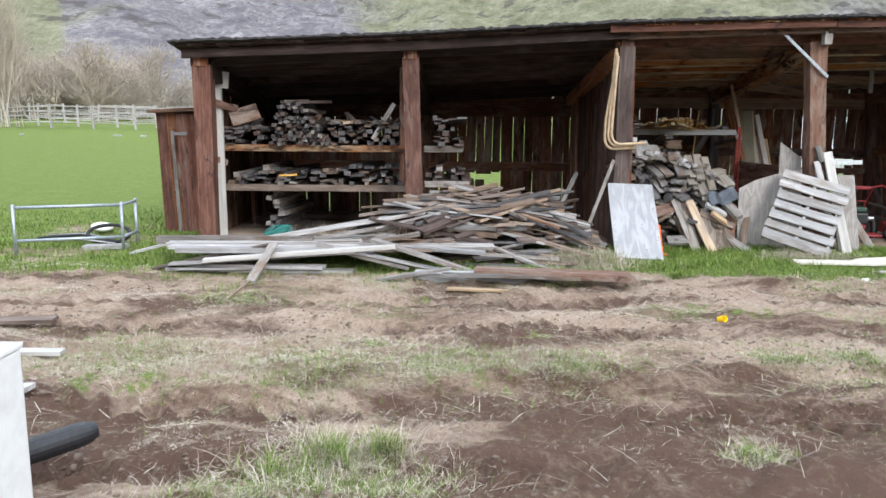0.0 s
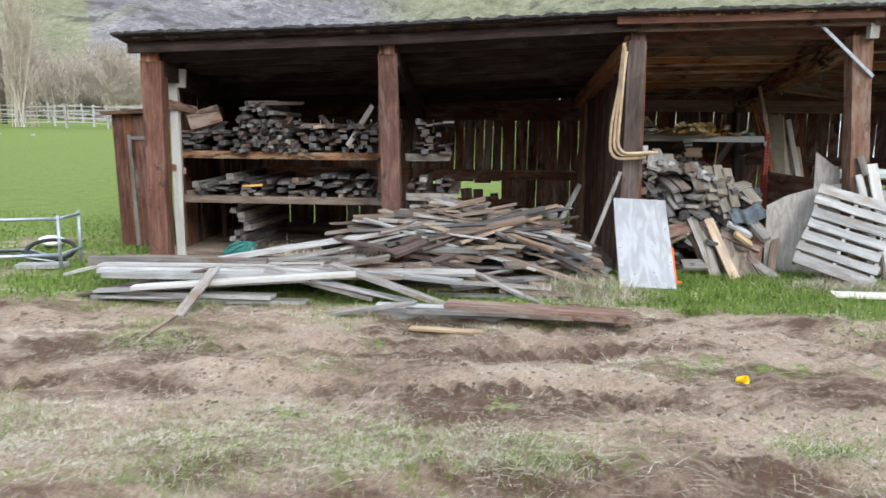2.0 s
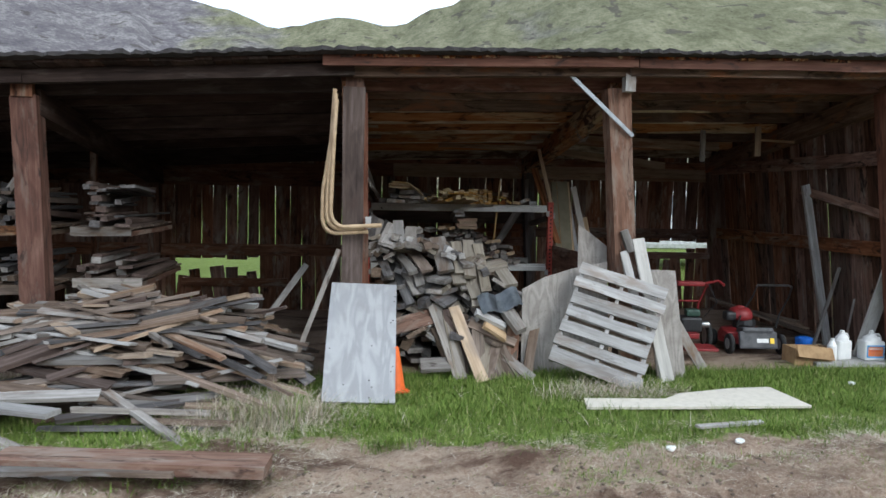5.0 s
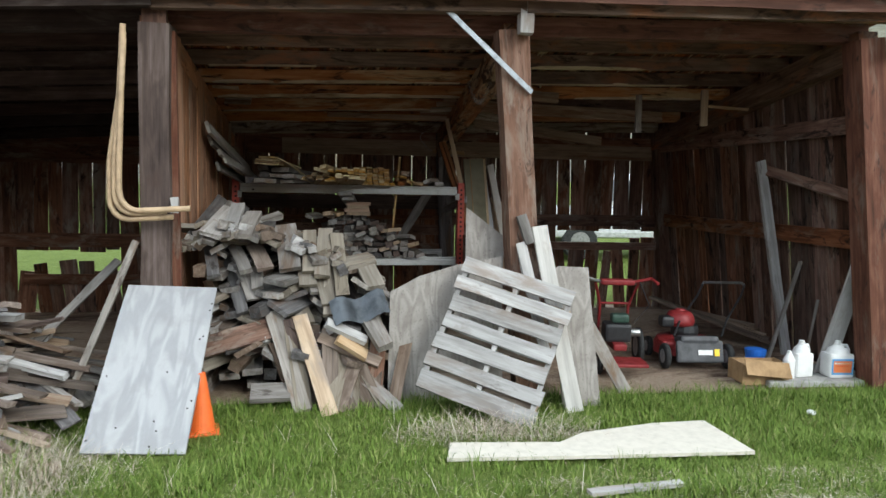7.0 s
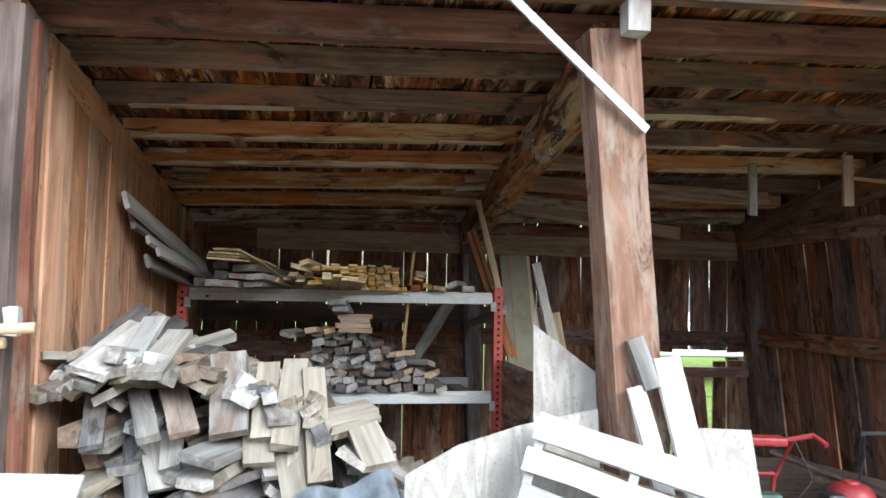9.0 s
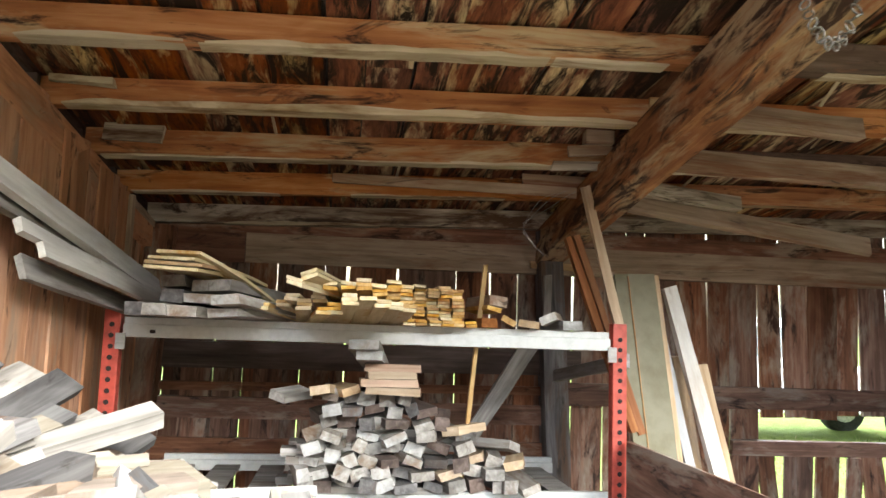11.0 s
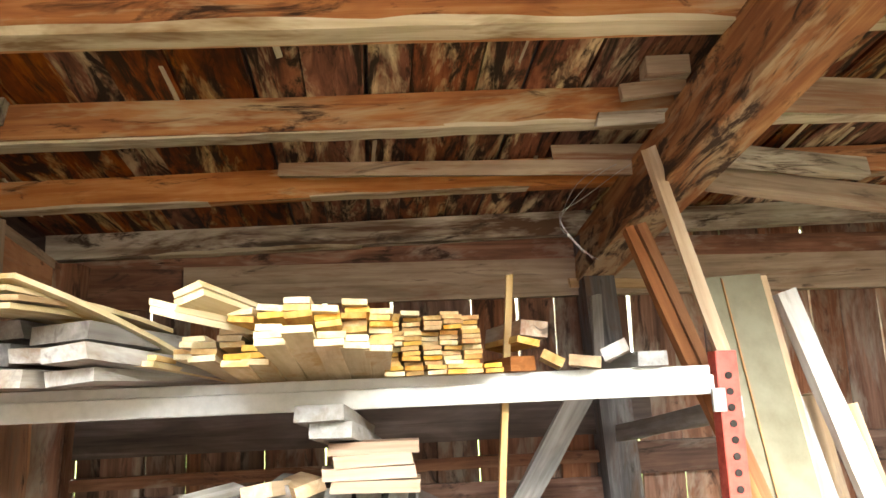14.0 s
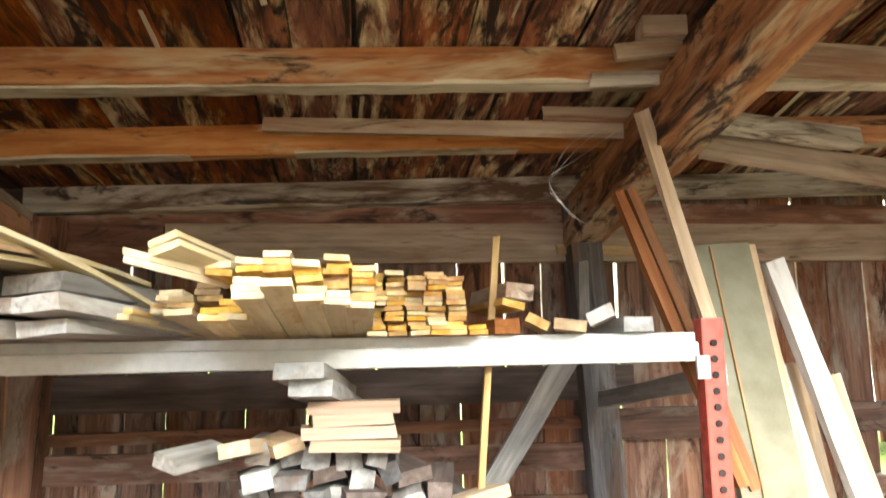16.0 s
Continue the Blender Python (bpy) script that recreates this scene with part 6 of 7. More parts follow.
leaning("hanging_batten", (7.38, 11.88, 2.47), (7.88, 11.95, 2.46), 0.025, 0.02, M_TAN, "thin tan batten nailed to the hanging board", "batten")
leaning("hanging_scrap", (6.75, 12.1, 2.2), (6.75, 12.1, 2.58), 0.06, 0.03, M_GREY, "grey timber stub hanging from a purlin", "block")
slab = box(1.05, 0.62, 0.06, (0, 0, 0.02), 0.015)
slab_ob = new("concrete_slab", bm_mesh("concrete_slab", slab, M_CONC))
slab_ob.matrix_basis = pose(7.78, 10.62, 0.0, 0, 0, -3)
tagged(slab_ob, "low concrete slab at the foot of the post", "slab")


def jug(x, y, rz, label, wide, mat, stripes):
    j = thing("plastic_jug", x, y, 0.05, label, "jug", rz=rz)
    bm = box(wide, wide * 0.75, 0.21, (0, 0, 0.105), 0.028)
    part("body", bm, mat, j)
    part("shoulder", lathe([(wide * 0.44, 0.2), (wide * 0.36, 0.24), (0.03, 0.275), (0.028, 0.29)], 18), mat, j)
    part("handle", tube([(0.02, 0, 0.27), (wide * 0.36, 0, 0.27), (wide * 0.45, 0, 0.23), (wide * 0.46, 0, 0.17)], 0.013, 8), mat, j)
    part("cap", lathe([(0.024, 0.285), (0.024, 0.31), (0.02, 0.312)], 16), M_WHITEP, j)
    for z, h, w, m_ in stripes:
        part("label", box(wide * w, 0.003, h, (0, -wide * 0.375 - 0.002, z)), m_, j)
    return j


jug(7.62, 10.5, 8, "white plastic gallon jug on the slab", 0.17, M_WHITEP, ())
jug(7.94, 10.47, -4, "white plastic jug with a blue and red label", 0.22, M_WHITEP, ((0.1, 0.135, 0.86, M_SKY), (0.1, 0.10, 0.74, M_LABELO), (0.13, 0.014, 0.66, M_WHITEP), (0.105, 0.012, 0.5, M_LABELR)))
crate = thing("cardboard_box", 7.26, 10.55, 0.0, "torn open brown cardboard box on the ground", "box", rz=-6)
for sx, sy, x, y, rx, ry in ((0.4, 0.008, 0, -0.14, -8, 0), (0.4, 0.008, 0, 0.14, 5, 0), (0.008, 0.28, -0.2, 0, 0, 12), (0.008, 0.28, 0.2, 0, 0, -5)):
    part("side", box(sx, sy, 0.17 + 0.04 * (x + y), (x, y, 0.085), 0, None, None), M_CARD, crate, "", pose(0, 0, 0, 0, ry * 0.3, 0))
part("flap", box(0.4, 0.14, 0.006, (0, 0, 0)), M_CARD, crate, "torn flap", pose(0, -0.18, 0.15, 55, 6, 4))
tub = thing("blue_tub", 7.38, 10.8, 0.0, "small blue plastic tub beside the jugs", "tub")
part("body", lathe([(0.075, 0.0), (0.085, 0.16), (0.09, 0.19), (0.09, 0.2)], 20), M_BLUEP, tub)
part("lid", lathe([(0.092, 0.2), (0.092, 0.225), (0.06, 0.235)], 20), M_BLUEP, tub)
clear = thing("plastic_bottle", 7.49, 10.47, 0.05, "small translucent bottle on the slab", "bottle")
part("body", lathe([(0.05, 0), (0.05, 0.15), (0.02, 0.21), (0.018, 0.23)], 16), M_WHITEP, clear)

# white panel lying in the grass
sheet("white_board", ((0, 0), (0.06, 0.26), (0.75, 0.2), (0.95, 0.36), (1.5, 0.5), (1.88, 0.52), (1.9, -0.08), (1.0, -0.05)), 0.022, pose(4.3, 8.93, 0.026, 0.3, 0, 0), M_CREAM, "white painted board lying in the grass", "board")
leaning("lawn_slat", (4.95, 8.35, 0.04), (5.5, 8.4, 0.05), 0.06, 0.02, M_PALE, "pale slat lying in the grass", "slat", (0, 0, 1))
for x, y in ((5.1, 8.0), (4.55, 7.9), (7.1, 9.6)):
    scrap = bmesh.new()
    bmesh.ops.create_icosphere(scrap, subdivisions=2, radius=0.035)
    for v in scrap.verts:
        v.co *= 1 + 0.5 * noise.noise(v.co * 40 + Vector((x, y, 0)))
        v.co.z *= 0.5
    o = new("paper_scrap", bm_mesh("paper_scrap", scrap, M_WHITEP))
    o.matrix_basis = pose(x, y, ground_z(x, y) + 0.02)
    tagged(o, "crumpled white scrap lying in the grass", "litter")
# yellow cup in the mud
cup = thing("yellow_cup", 2.4, 6.25, ground_z(2.4, 6.25) + 0.028, "yellow plastic cup tipped over in the mud", "cup", rz=30)
part("body", lathe([(0.024, -0.03), (0.029, 0.034), (0.031, 0.038), (0.026, 0.034), (0.02, -0.022)], 20), M_YELLOWP, cup, "", pose(0, 0, 0.01, 70, 0, 0))
sack2 = bmesh.new()
bmesh.ops.create_icosphere(sack2, subdivisions=3, radius=0.13)
for v in sack2.verts:
    v.co *= 1 + 0.3 * noise.noise(v.co * 9 + Vector((3, 1, 2)))
    v.co.z *= 0.8
sack2_ob = new("white_sack", bm_mesh("white_sack", sack2, M_WHITEP, True))
sack2_ob.matrix_basis = pose(8.56, 10.35, 0.09)
tagged(sack2_ob, "white plastic sack beside the end post", "sack")
blue_scrap = thing("blue_crate", 3.52, 10.42, 0.22, "crushed blue plastic crate in the stack", "crate", rz=15)
part("body", box(0.22, 0.2, 0.14, (0, 0, 0.07), 0.02), M_BLUEP, blue_scrap)
part("rim", box(0.24, 0.22, 0.025, (0, 0, 0.15), 0.008), M_BLUEP, blue_scrap)
# ---- bays 1 and 2: shelves loaded with lumber ----
def shelf(name, x0, x1, z, mat, label):
    s = thing(name, (x0 + x1) / 2, 11.6, z, label, "shelf")
    board("front_edge", (x0, 10.8, z - 0.045), (x1, 10.8, z - 0.045), 0.09, 0.04, mat, s, (0, -1, 0))
    for k in range(9):
        board("shelf_board", (x0, 10.9 + 0.19 * k, z - 0.012), (x1, 10.9 + 0.19 * k, z - 0.012), 0.17, 0.022, M_BROWNB, s)
    for x in (x0 + 0.06, (x0 + x1) / 2, x1 - 0.06):
        board("bearer", (x, 10.85, z - 0.07), (x, 12.6, z - 0.07), 0.08, 0.05, M_WALL, s)
    return s


shelf("lumber_shelf", -3.2, -0.52, 1.36, M_RAFTER, "deep wooden shelf with an orange-brown front edge")
shelf("lumber_shelf", -3.2, -0.52, 0.79, M_BROWNB, "deep wooden shelf with a grey front edge")
shelf("lumber_shelf", -0.27, 0.28, 1.36, M_GREY, "short grey shelf end behind the post")
shelf("lumber_shelf", -0.27, 0.38, 0.86, M_GREY, "short grey shelf end behind the post")
for x, y in ((-3.18, 12.5), (-0.6, 10.86), (-0.6, 12.5)):
    structure(board("shelf_post", (x, y, 0), (x, y, 2.45), 0.07, 0.07, M_WALL, normal=(0, -1, 0)), "dark shelf upright", "post")


def lumber_row(z, x0, x1, top, seed, count, mats, group, label, spread=4, y0=10.78):
    """Boards stacked end-on along a shelf up to a height profile."""
    h = Heap(x0 - 0.4, x1 + 0.4, 10.2, 13.2, z, 0.025, lambda x, y: z + top(x), 0.08)
    r = random.Random(seed)
    for n_ in range(count):
        x = r.uniform(x0, x1)
        w, t = r.choice(((0.09, 0.03), (0.09, 0.06), (0.14, 0.03), (0.06, 0.05), (0.1, 0.02)))
        if h.height(x, 11.3) - z + t > top(x):
            continue
        L = r.uniform(0.9, 1.5)
        loose(h, x, y0 + r.uniform(-0.06, 0.12) + L / 2, 90 + r.uniform(-spread, spread), L, w, t, r.choice(mats), label, group, "lumber", roll=r.uniform(-0.1, 0.1))
    return h


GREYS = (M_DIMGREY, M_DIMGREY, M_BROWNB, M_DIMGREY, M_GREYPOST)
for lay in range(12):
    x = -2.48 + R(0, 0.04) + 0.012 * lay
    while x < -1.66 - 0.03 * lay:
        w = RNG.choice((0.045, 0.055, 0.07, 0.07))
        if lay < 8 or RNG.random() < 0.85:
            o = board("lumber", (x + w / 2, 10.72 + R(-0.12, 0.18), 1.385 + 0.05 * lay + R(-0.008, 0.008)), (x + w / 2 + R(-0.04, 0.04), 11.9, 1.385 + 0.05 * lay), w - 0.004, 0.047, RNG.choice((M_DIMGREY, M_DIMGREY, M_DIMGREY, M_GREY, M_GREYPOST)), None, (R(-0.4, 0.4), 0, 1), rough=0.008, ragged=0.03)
            tagged(o, "square grey lumber stacked in a block on the shelf", "board", "square lumber on the upper shelf")
        x += w + (0.0 if RNG.random() < 0.85 else 0.03)
for n_ in range(16):
    x = R(-2.95, -0.75)
    z = 1.4 + (0.2 if x > -1.7 else 0.12) + R(0, 0.16)
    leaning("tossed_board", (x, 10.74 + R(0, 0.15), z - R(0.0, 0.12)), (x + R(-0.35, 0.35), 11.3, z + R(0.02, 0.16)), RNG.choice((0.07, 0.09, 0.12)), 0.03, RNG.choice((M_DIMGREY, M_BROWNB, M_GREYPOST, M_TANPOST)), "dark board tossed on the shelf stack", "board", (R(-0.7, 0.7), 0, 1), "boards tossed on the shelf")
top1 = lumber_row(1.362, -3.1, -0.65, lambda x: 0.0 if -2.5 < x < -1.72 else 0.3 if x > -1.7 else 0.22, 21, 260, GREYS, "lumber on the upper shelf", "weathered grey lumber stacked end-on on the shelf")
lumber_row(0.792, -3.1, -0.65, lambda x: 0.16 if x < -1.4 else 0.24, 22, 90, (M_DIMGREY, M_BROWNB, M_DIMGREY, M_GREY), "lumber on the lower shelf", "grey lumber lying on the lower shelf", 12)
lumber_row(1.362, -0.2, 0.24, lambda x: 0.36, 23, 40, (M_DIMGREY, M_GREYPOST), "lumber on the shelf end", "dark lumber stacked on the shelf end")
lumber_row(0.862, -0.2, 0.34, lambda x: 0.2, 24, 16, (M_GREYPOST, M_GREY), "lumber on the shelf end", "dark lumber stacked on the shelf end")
# odd boards thrown on the upper stack
for x, y, yaw, L, mat, lab in ((-1.35, 11.4, 60, 1.2, M_TANGREY, "tan plank thrown on the grey stack"), (-1.2, 11.3, 75, 1.3, M_TAN, "tan plank thrown on the grey stack"), (-1.45, 11.3, 70, 0.9, M_GREY, "grey plank thrown on the stack")):
    loose(top1, x, y, yaw, L, 0.12, 0.04, mat, lab, "planks on the upper stack", "plank", roll=R(-0.4, 0.4))
leaning("lean_batten", (-1.02, 10.84, 1.45), (-0.72, 10.95, 1.95), 0.06, 0.03, M_GREY, "grey batten leaning on the shelf stack", "batten")
leaning("rust_board", (-3.02, 10.76, 1.72), (-2.66, 10.9, 1.84), 0.24, 0.02, M_TANPOST, "rust-coloured board end on the shelf", "board", (0, -0.9, 0.35))
leaning("yellow_offcut", (-2.35, 10.74, 0.93), (-2.1, 10.74, 0.94), 0.025, 0.02, M_YELLOW, "pale yellow strip on the lower shelf", "strip")
# stack of split rails on the floor below
block = Heap(-3.2, -1.4, 10.2, 13.2, 0.0, 0.025, None, 0.05)
for n_ in range(150):
    x = R(-2.56, -2.28)
    if block.height(x, 11.4) > 0.6:
        continue
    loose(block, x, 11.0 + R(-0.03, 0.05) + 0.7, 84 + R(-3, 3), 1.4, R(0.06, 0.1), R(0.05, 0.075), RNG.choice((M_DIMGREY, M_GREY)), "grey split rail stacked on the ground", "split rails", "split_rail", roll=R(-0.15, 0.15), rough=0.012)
# white post, dark plank and boards at the open end
leaning("white_post", (-3.16, 10.72, 0.0), (-3.2, 10.75, 2.4), 0.1, 0.06, M_WHITEB, "peeling white painted post at the shed end", "post", rough=0.01)
leaning("white_post_block", (-3.1, 10.74, 2.14), (-3.08, 10.74, 2.38), 0.12, 0.05, M_WHITEB, "white painted board stub on the post", "board")
leaning("end_plank", (-3.34, 10.5, 1.98), (-2.95, 10.86, 1.86), 0.1, 0.05, M_WALL, "dark plank nailed across the shed end", "plank", (0, -1, 0.2))
leaning("end_plank", (-3.38, 10.45, 1.24), (-3.12, 10.84, 1.1), 0.08, 0.05, M_WALL, "dark plank nailed across the shed end", "plank", (0, -1, 0.2))
# teal net bundle
net = bmesh.new()
for k in range(14):
    ph = R(0, 6)
    tube([(0.2 * math.cos(q * 0.5 + ph) * R(0.8, 1.1), 0.12 * math.sin(q * 0.5 + ph), 0.1 + 0.1 * math.sin(q * 0.7 + ph)) for q in range(13)], 0.008, 5, net)
net_ob = new("garden_net", bm_mesh("garden_net", net, M_TEAL, True))
net_ob.matrix_basis = pose(-2.35, 10.5, 0.03)
tagged(net_ob, "tangled teal garden netting on the ground", "net")

# ---- heap of grey boards in front of bay 2 ----
def heap_top(x, y):
    """Upper bound of the tangle and of the low pile beside it."""
    mound = 0.7 * math.exp(-((x - 0.4) / 1.15) ** 4 - ((y - 10.0) / 0.8) ** 4)
    flat = 0.22 if -3.4 < x < 0.3 and 8.0 < y < 9.7 else 0.1
    return max(mound, flat)


heap = Heap(-4.6, 3.2, 6.9, 12.6, 0.0, 0.025, heap_top, 0.24)
for n_ in range(560):
    x, y = 0.55 + 0.62 * RNG.gauss(0, 1), 9.75 + 0.42 * RNG.gauss(0, 1)
    if not (-0.7 < x < 1.9 and 8.6 < y < 10.9):
        continue
    lim = 0.64 * math.exp(-((x - 0.4) / 1.1) ** 4 - ((y - 9.95) / 0.72) ** 4) + 0.06
    if heap.height(x, y) > lim + 0.06:
        continue
    L = R(0.7, 1.9)
    yaw = RNG.choice((R(-25, 30), R(-15, 20), R(-18, 12), R(-30, 35), R(20, 50), R(130, 165)))
    ex, ey = abs(math.cos(radians(yaw))) * L / 2, abs(math.sin(radians(yaw))) * L / 2
    if x - ex < -1.2 or (x + ex > 2.15 and y + ey > 9.2) or (y + ey > 10.05 and x - ex < -0.2) or (y + ey > 10.05 and x - ex < -0.2):
        continue
    mat = RNG.choice((M_GREY, M_BROWNB, M_BROWNB, M_DIMGREY, M_GREYPOST, M_PALE, M_BROWNB, M_TANGREY))
    loose(heap, x, y, yaw, L, RNG.choice((0.05, 0.07, 0.09, 0.09, 0.12, 0.16)), RNG.choice((0.022, 0.03, 0.04)), mat, {"weathered_grey_board": "weathered grey board in the tangled heap", "bleached_board": "bleached board in the tangled heap"}.get(mat.name, "brown weathered board in the tangled heap"), "boards in the tangled heap", roll=R(-0.3, 0.3), ragged=0.03)
# skirt of boards reaching the plywood sheet
for n_ in range(90):
    x, y = R(1.2, 1.85), R(9.3, 10.5)
    if heap.height(x, y) > 0.42 - 0.35 * max(0.0, 9.8 - y):
        continue
    yaw, L = RNG.choice((R(-30, 30), R(-20, 20), R(30, 70), R(100, 150))), R(0.5, 1.1)
    if x + abs(math.cos(radians(yaw))) * L / 2 > 2.12:
        continue
    loose(heap, x, y, yaw, L, RNG.choice((0.07, 0.09, 0.12)), RNG.choice((0.022, 0.03, 0.04)), RNG.choice((M_GREY, M_BROWNB, M_BROWNB, M_DIMGREY, M_GREYPOST, M_PALE)), "brown weathered board in the tangled heap", "boards in the tangled heap", roll=R(-0.4, 0.4), ragged=0.03)
# warped plank and a few poking out
for x, y, yaw, L, w, mat, lab in ((0.6, 9.4, 12, 1.1, 0.2, M_BROWNB, "wide warped brown plank on the heap"), (0.3, 9.3, -12, 2.0, 0.09, M_PALE, "long bleached batten across the heap"), (-0.45, 9.4, 5, 1.2, 0.13, M_PALE, "bleached plank jutting from the heap"), (1.1, 9.15, 15, 1.5, 0.1, M_PALE, "bleached batten jutting from the heap"), (1.0, 9.0, 12, 1.0, 0.13, M_GREY, "grey plank low on the heap")):
    loose(heap, x, y, yaw, L, w, 0.028, mat, lab, "", "heap_plank", roll=R(-0.25, 0.25), ragged=0.03)
# low flat stack of bleached boards in front of bay 1
for n_ in range(70):
    x, y = R(-2.7, -0.5), R(8.25, 9.5)
    yaw = RNG.choice((R(-6, 6), R(-6, 6), R(-5, 5), R(-16, 8)))
    L = R(1.0, 2.2)
    if heap.height(x, y) > 0.2 or x - L / 2 < -3.5 or x + L / 2 > 0.6:
        continue
    loose(heap, x, y, yaw, L, RNG.choice((0.09, 0.14, 0.14, 0.19)), RNG.choice((0.022, 0.04)), RNG.choice((M_PALE, M_WHITEB, M_PALE, M_GREY, M_GREY, M_BROWNB)), "bleached grey board in the low flat pile", "boards in the low flat pile", ragged=0.03)
for x, y, yaw, L, w, t, mat in ((-1.75, 8.9, -20, 1.55, 0.14, 0.04, M_WHITEB), (-1.2, 9.35, 5, 2.0, 0.17, 0.045, M_PALE), (-1.9, 8.35, 2, 2.2, 0.1, 0.06, M_PALE), (-1.6, 8.2, 2, 2.1, 0.12, 0.04, M_WHITEB), (-2.5, 8.95, 1, 1.9, 0.1, 0.09, M_GREY), (-0.3, 8.65, -24, 1.7, 0.14, 0.035, M_PALE), (-0.2, 8.3, -20, 1.4, 0.12, 0.035, M_GREY), (-1.95, 8.7, -45, 0.5, 0.16, 0.02, M_WHITEB)):
    loose(heap, x, y, yaw, L, w, t, mat, "bleached whitish board on the low flat pile", "boards in the low flat pile", ragged=0.03)
for x, y, yaw, L, w, t, mat in ((0.45, 7.85, -4, 1.5, 0.2, 0.1, M_PALE), (1.12, 7.66, -9, 1.6, 0.24, 0.07, M_TANPOST), (0.7, 7.6, -3, 1.4, 0.12, 0.03, M_GREY), (1.0, 7.6, -10, 0.8, 0.14, 0.03, M_BROWNB), (-0.3, 7.75, -14, 0.8, 0.09, 0.03, M_GREY), (0.35, 7.4, -8, 0.6, 0.1, 0.02, M_TAN)):
    loose(heap, x, y, yaw, L, w, t, mat, "thick plank lying at the edge of the mud", "planks by the mud", "mud_plank", ragged=0.03)

leaning("fallen_plank", (-1.98, 7.5, 0.04), (-1.9, 8.24, 0.32), 0.1, 0.025, M_GREY, "weathered plank sloping down from the flat pile", "plank", (0, -0.2, 1), ragged=0.04)
leaning("thin_stick", (-2.02, 6.8, 0.03), (-1.99, 7.6, 0.06), 0.022, 0.018, M_TANGREY, "thin stick lying in the mud by the pile", "stick", (0, -0.2, 1), rough=0.002, ragged=0.02)
# ---- annex shed beyond the left end ----
annex = thing("annex_shed", -4.05, 12.4, 0, "small reddish brown plank annex with a flat roof", "shed")
for k in range(4):
    board("plank", (-4.22 + 0.15 * k, 11.5, -0.05), (-4.28 + 0.15 * k, 11.5, 1.8), 0.16, 0.025, M_POST if k != 1 else M_WALL, annex, (0, -1, 0))
for k in range(9):
    board("plank", (-4.29, 11.6 + 0.2 * k, -0.05), (-4.35, 11.6 + 0.2 * k, 1.8), 0.19, 0.025, M_POST, annex, (-1, 0, 0))
board("roof_board", (-4.44, 12.4, 1.83), (-3.6, 12.4, 1.87), 2.1, 0.05, M_WALL, annex)
board("door_batten", (-4.06, 11.475, 0.0), (-4.12, 11.475, 1.55), 0.05, 0.03, M_GREY, annex, (0, -1, 0))
board("door_batten", (-4.1, 11.475, 1.5), (-3.9, 11.475, 1.5), 0.05, 0.03, M_GREY, annex, (0, -1, 0))

# ---- yard clutter on the left ----
gate = thing("gate_panel", -4.75, 9.45, 0.0, "galvanised tubular gate panel standing bent in the grass", "gate")
A, B, C = (-5.36, 9.25), (-4.2, 9.7), (-4.22, 10.2)
for p, q in ((A, B), (B, C)):
    for z in (0.18, 0.6):
        bm = tube([(p[0], p[1], z), (q[0], q[1], z)], 0.02, 8)
        o = new("rail", bm_mesh("rail", bm, M_GALV, True))
        place(o, Matrix.Identity(4), gate)
for p in (A, B, C):
    o = new("gate_post", bm_mesh("gate_post", tube([(p[0], p[1], -0.05), (p[0], p[1], 0.64)], 0.022, 8), M_GALV, True))
    place(o, Matrix.Identity(4), gate)
for k in range(5):
    o = new("old_pipe", bm_mesh("old_pipe", tube([(-5.6 + R(-0.1, 0.2), 10.1 + 0.12 * k, 0.06), (-5.0, 10.0 + 0.1 * k, 0.09 + R(0, 0.05)), (-4.4 + R(-0.2, 0.1), 9.95 + 0.08 * k, 0.05)], 0.014, 7), RNG.choice((M_BLACK, M_METAL, M_RUBBER)), True))
    tagged(o, "thin old pipe lying behind the gate panel", "pipe", "pipes in the grass")
tyre = bmesh.new()
tube([(0.27 * math.cos(q * math.pi / 14), 0.27 * math.sin(q * math.pi / 14), 0) for q in range(29)], 0.025, 7, tyre)
tyre_ob = new("bicycle_tyre", bm_mesh("bicycle_tyre", tyre, M_RUBBER, True))
tyre_ob.matrix_basis = pose(-4.65, 10.3, 0.13, 18, 8, 0)
tagged(tyre_ob, "thin black tyre lying in the grass", "tyre")
sack = bmesh.new()
bmesh.ops.create_icosphere(sack, subdivisions=3, radius=0.16)
for v in sack.verts:
    v.co *= 1 + 0.25 * noise.noise(v.co * 7)
    v.co.z *= 0.45
sack_ob = new("white_sack", bm_mesh("white_sack", sack, M_WHITEP, True))
sack_ob.matrix_basis = pose(-5.15, 11.2, 0.1)
tagged(sack_ob, "crumpled white plastic sack in the grass", "sack")
leaning("pale_slab", (-4.75, 9.75, 0.03), (-4.2, 9.8, 0.04), 0.2, 0.05, M_CONC, "pale broken slab in the grass", "slab", (0, 0, 1))
leaning("grass_pole", (-3.95, 9.3, 0.03), (-3.3, 9.75, 0.17), 0.04, 0.03, M_PALE, "pale pole lying against the post foot", "pole", (0, 0, 1))
# black drain pipe and white boards close to the start of the walk
drain = bmesh.new()
pts = [(-2.75 + 1.0 * u, 2.42 + 1.16 * u, 0.09 + 0.03 * u * u) for u in [k / 40 for k in range(41)]]
tube(pts, [0.062 + 0.002 * (k % 2) for k in range(39)] + [0.056, 0.04], 18, drain)
drain_ob = new("drain_pipe", bm_mesh("drain_pipe", drain, M_BLACK))
tagged(drain_ob, "smooth black drain pipe lying in the mud", "pipe")
white_box = thing("white_cabinet", -1.45, 2.3, 0, "white painted box standing in the mud", "box", rz=0)
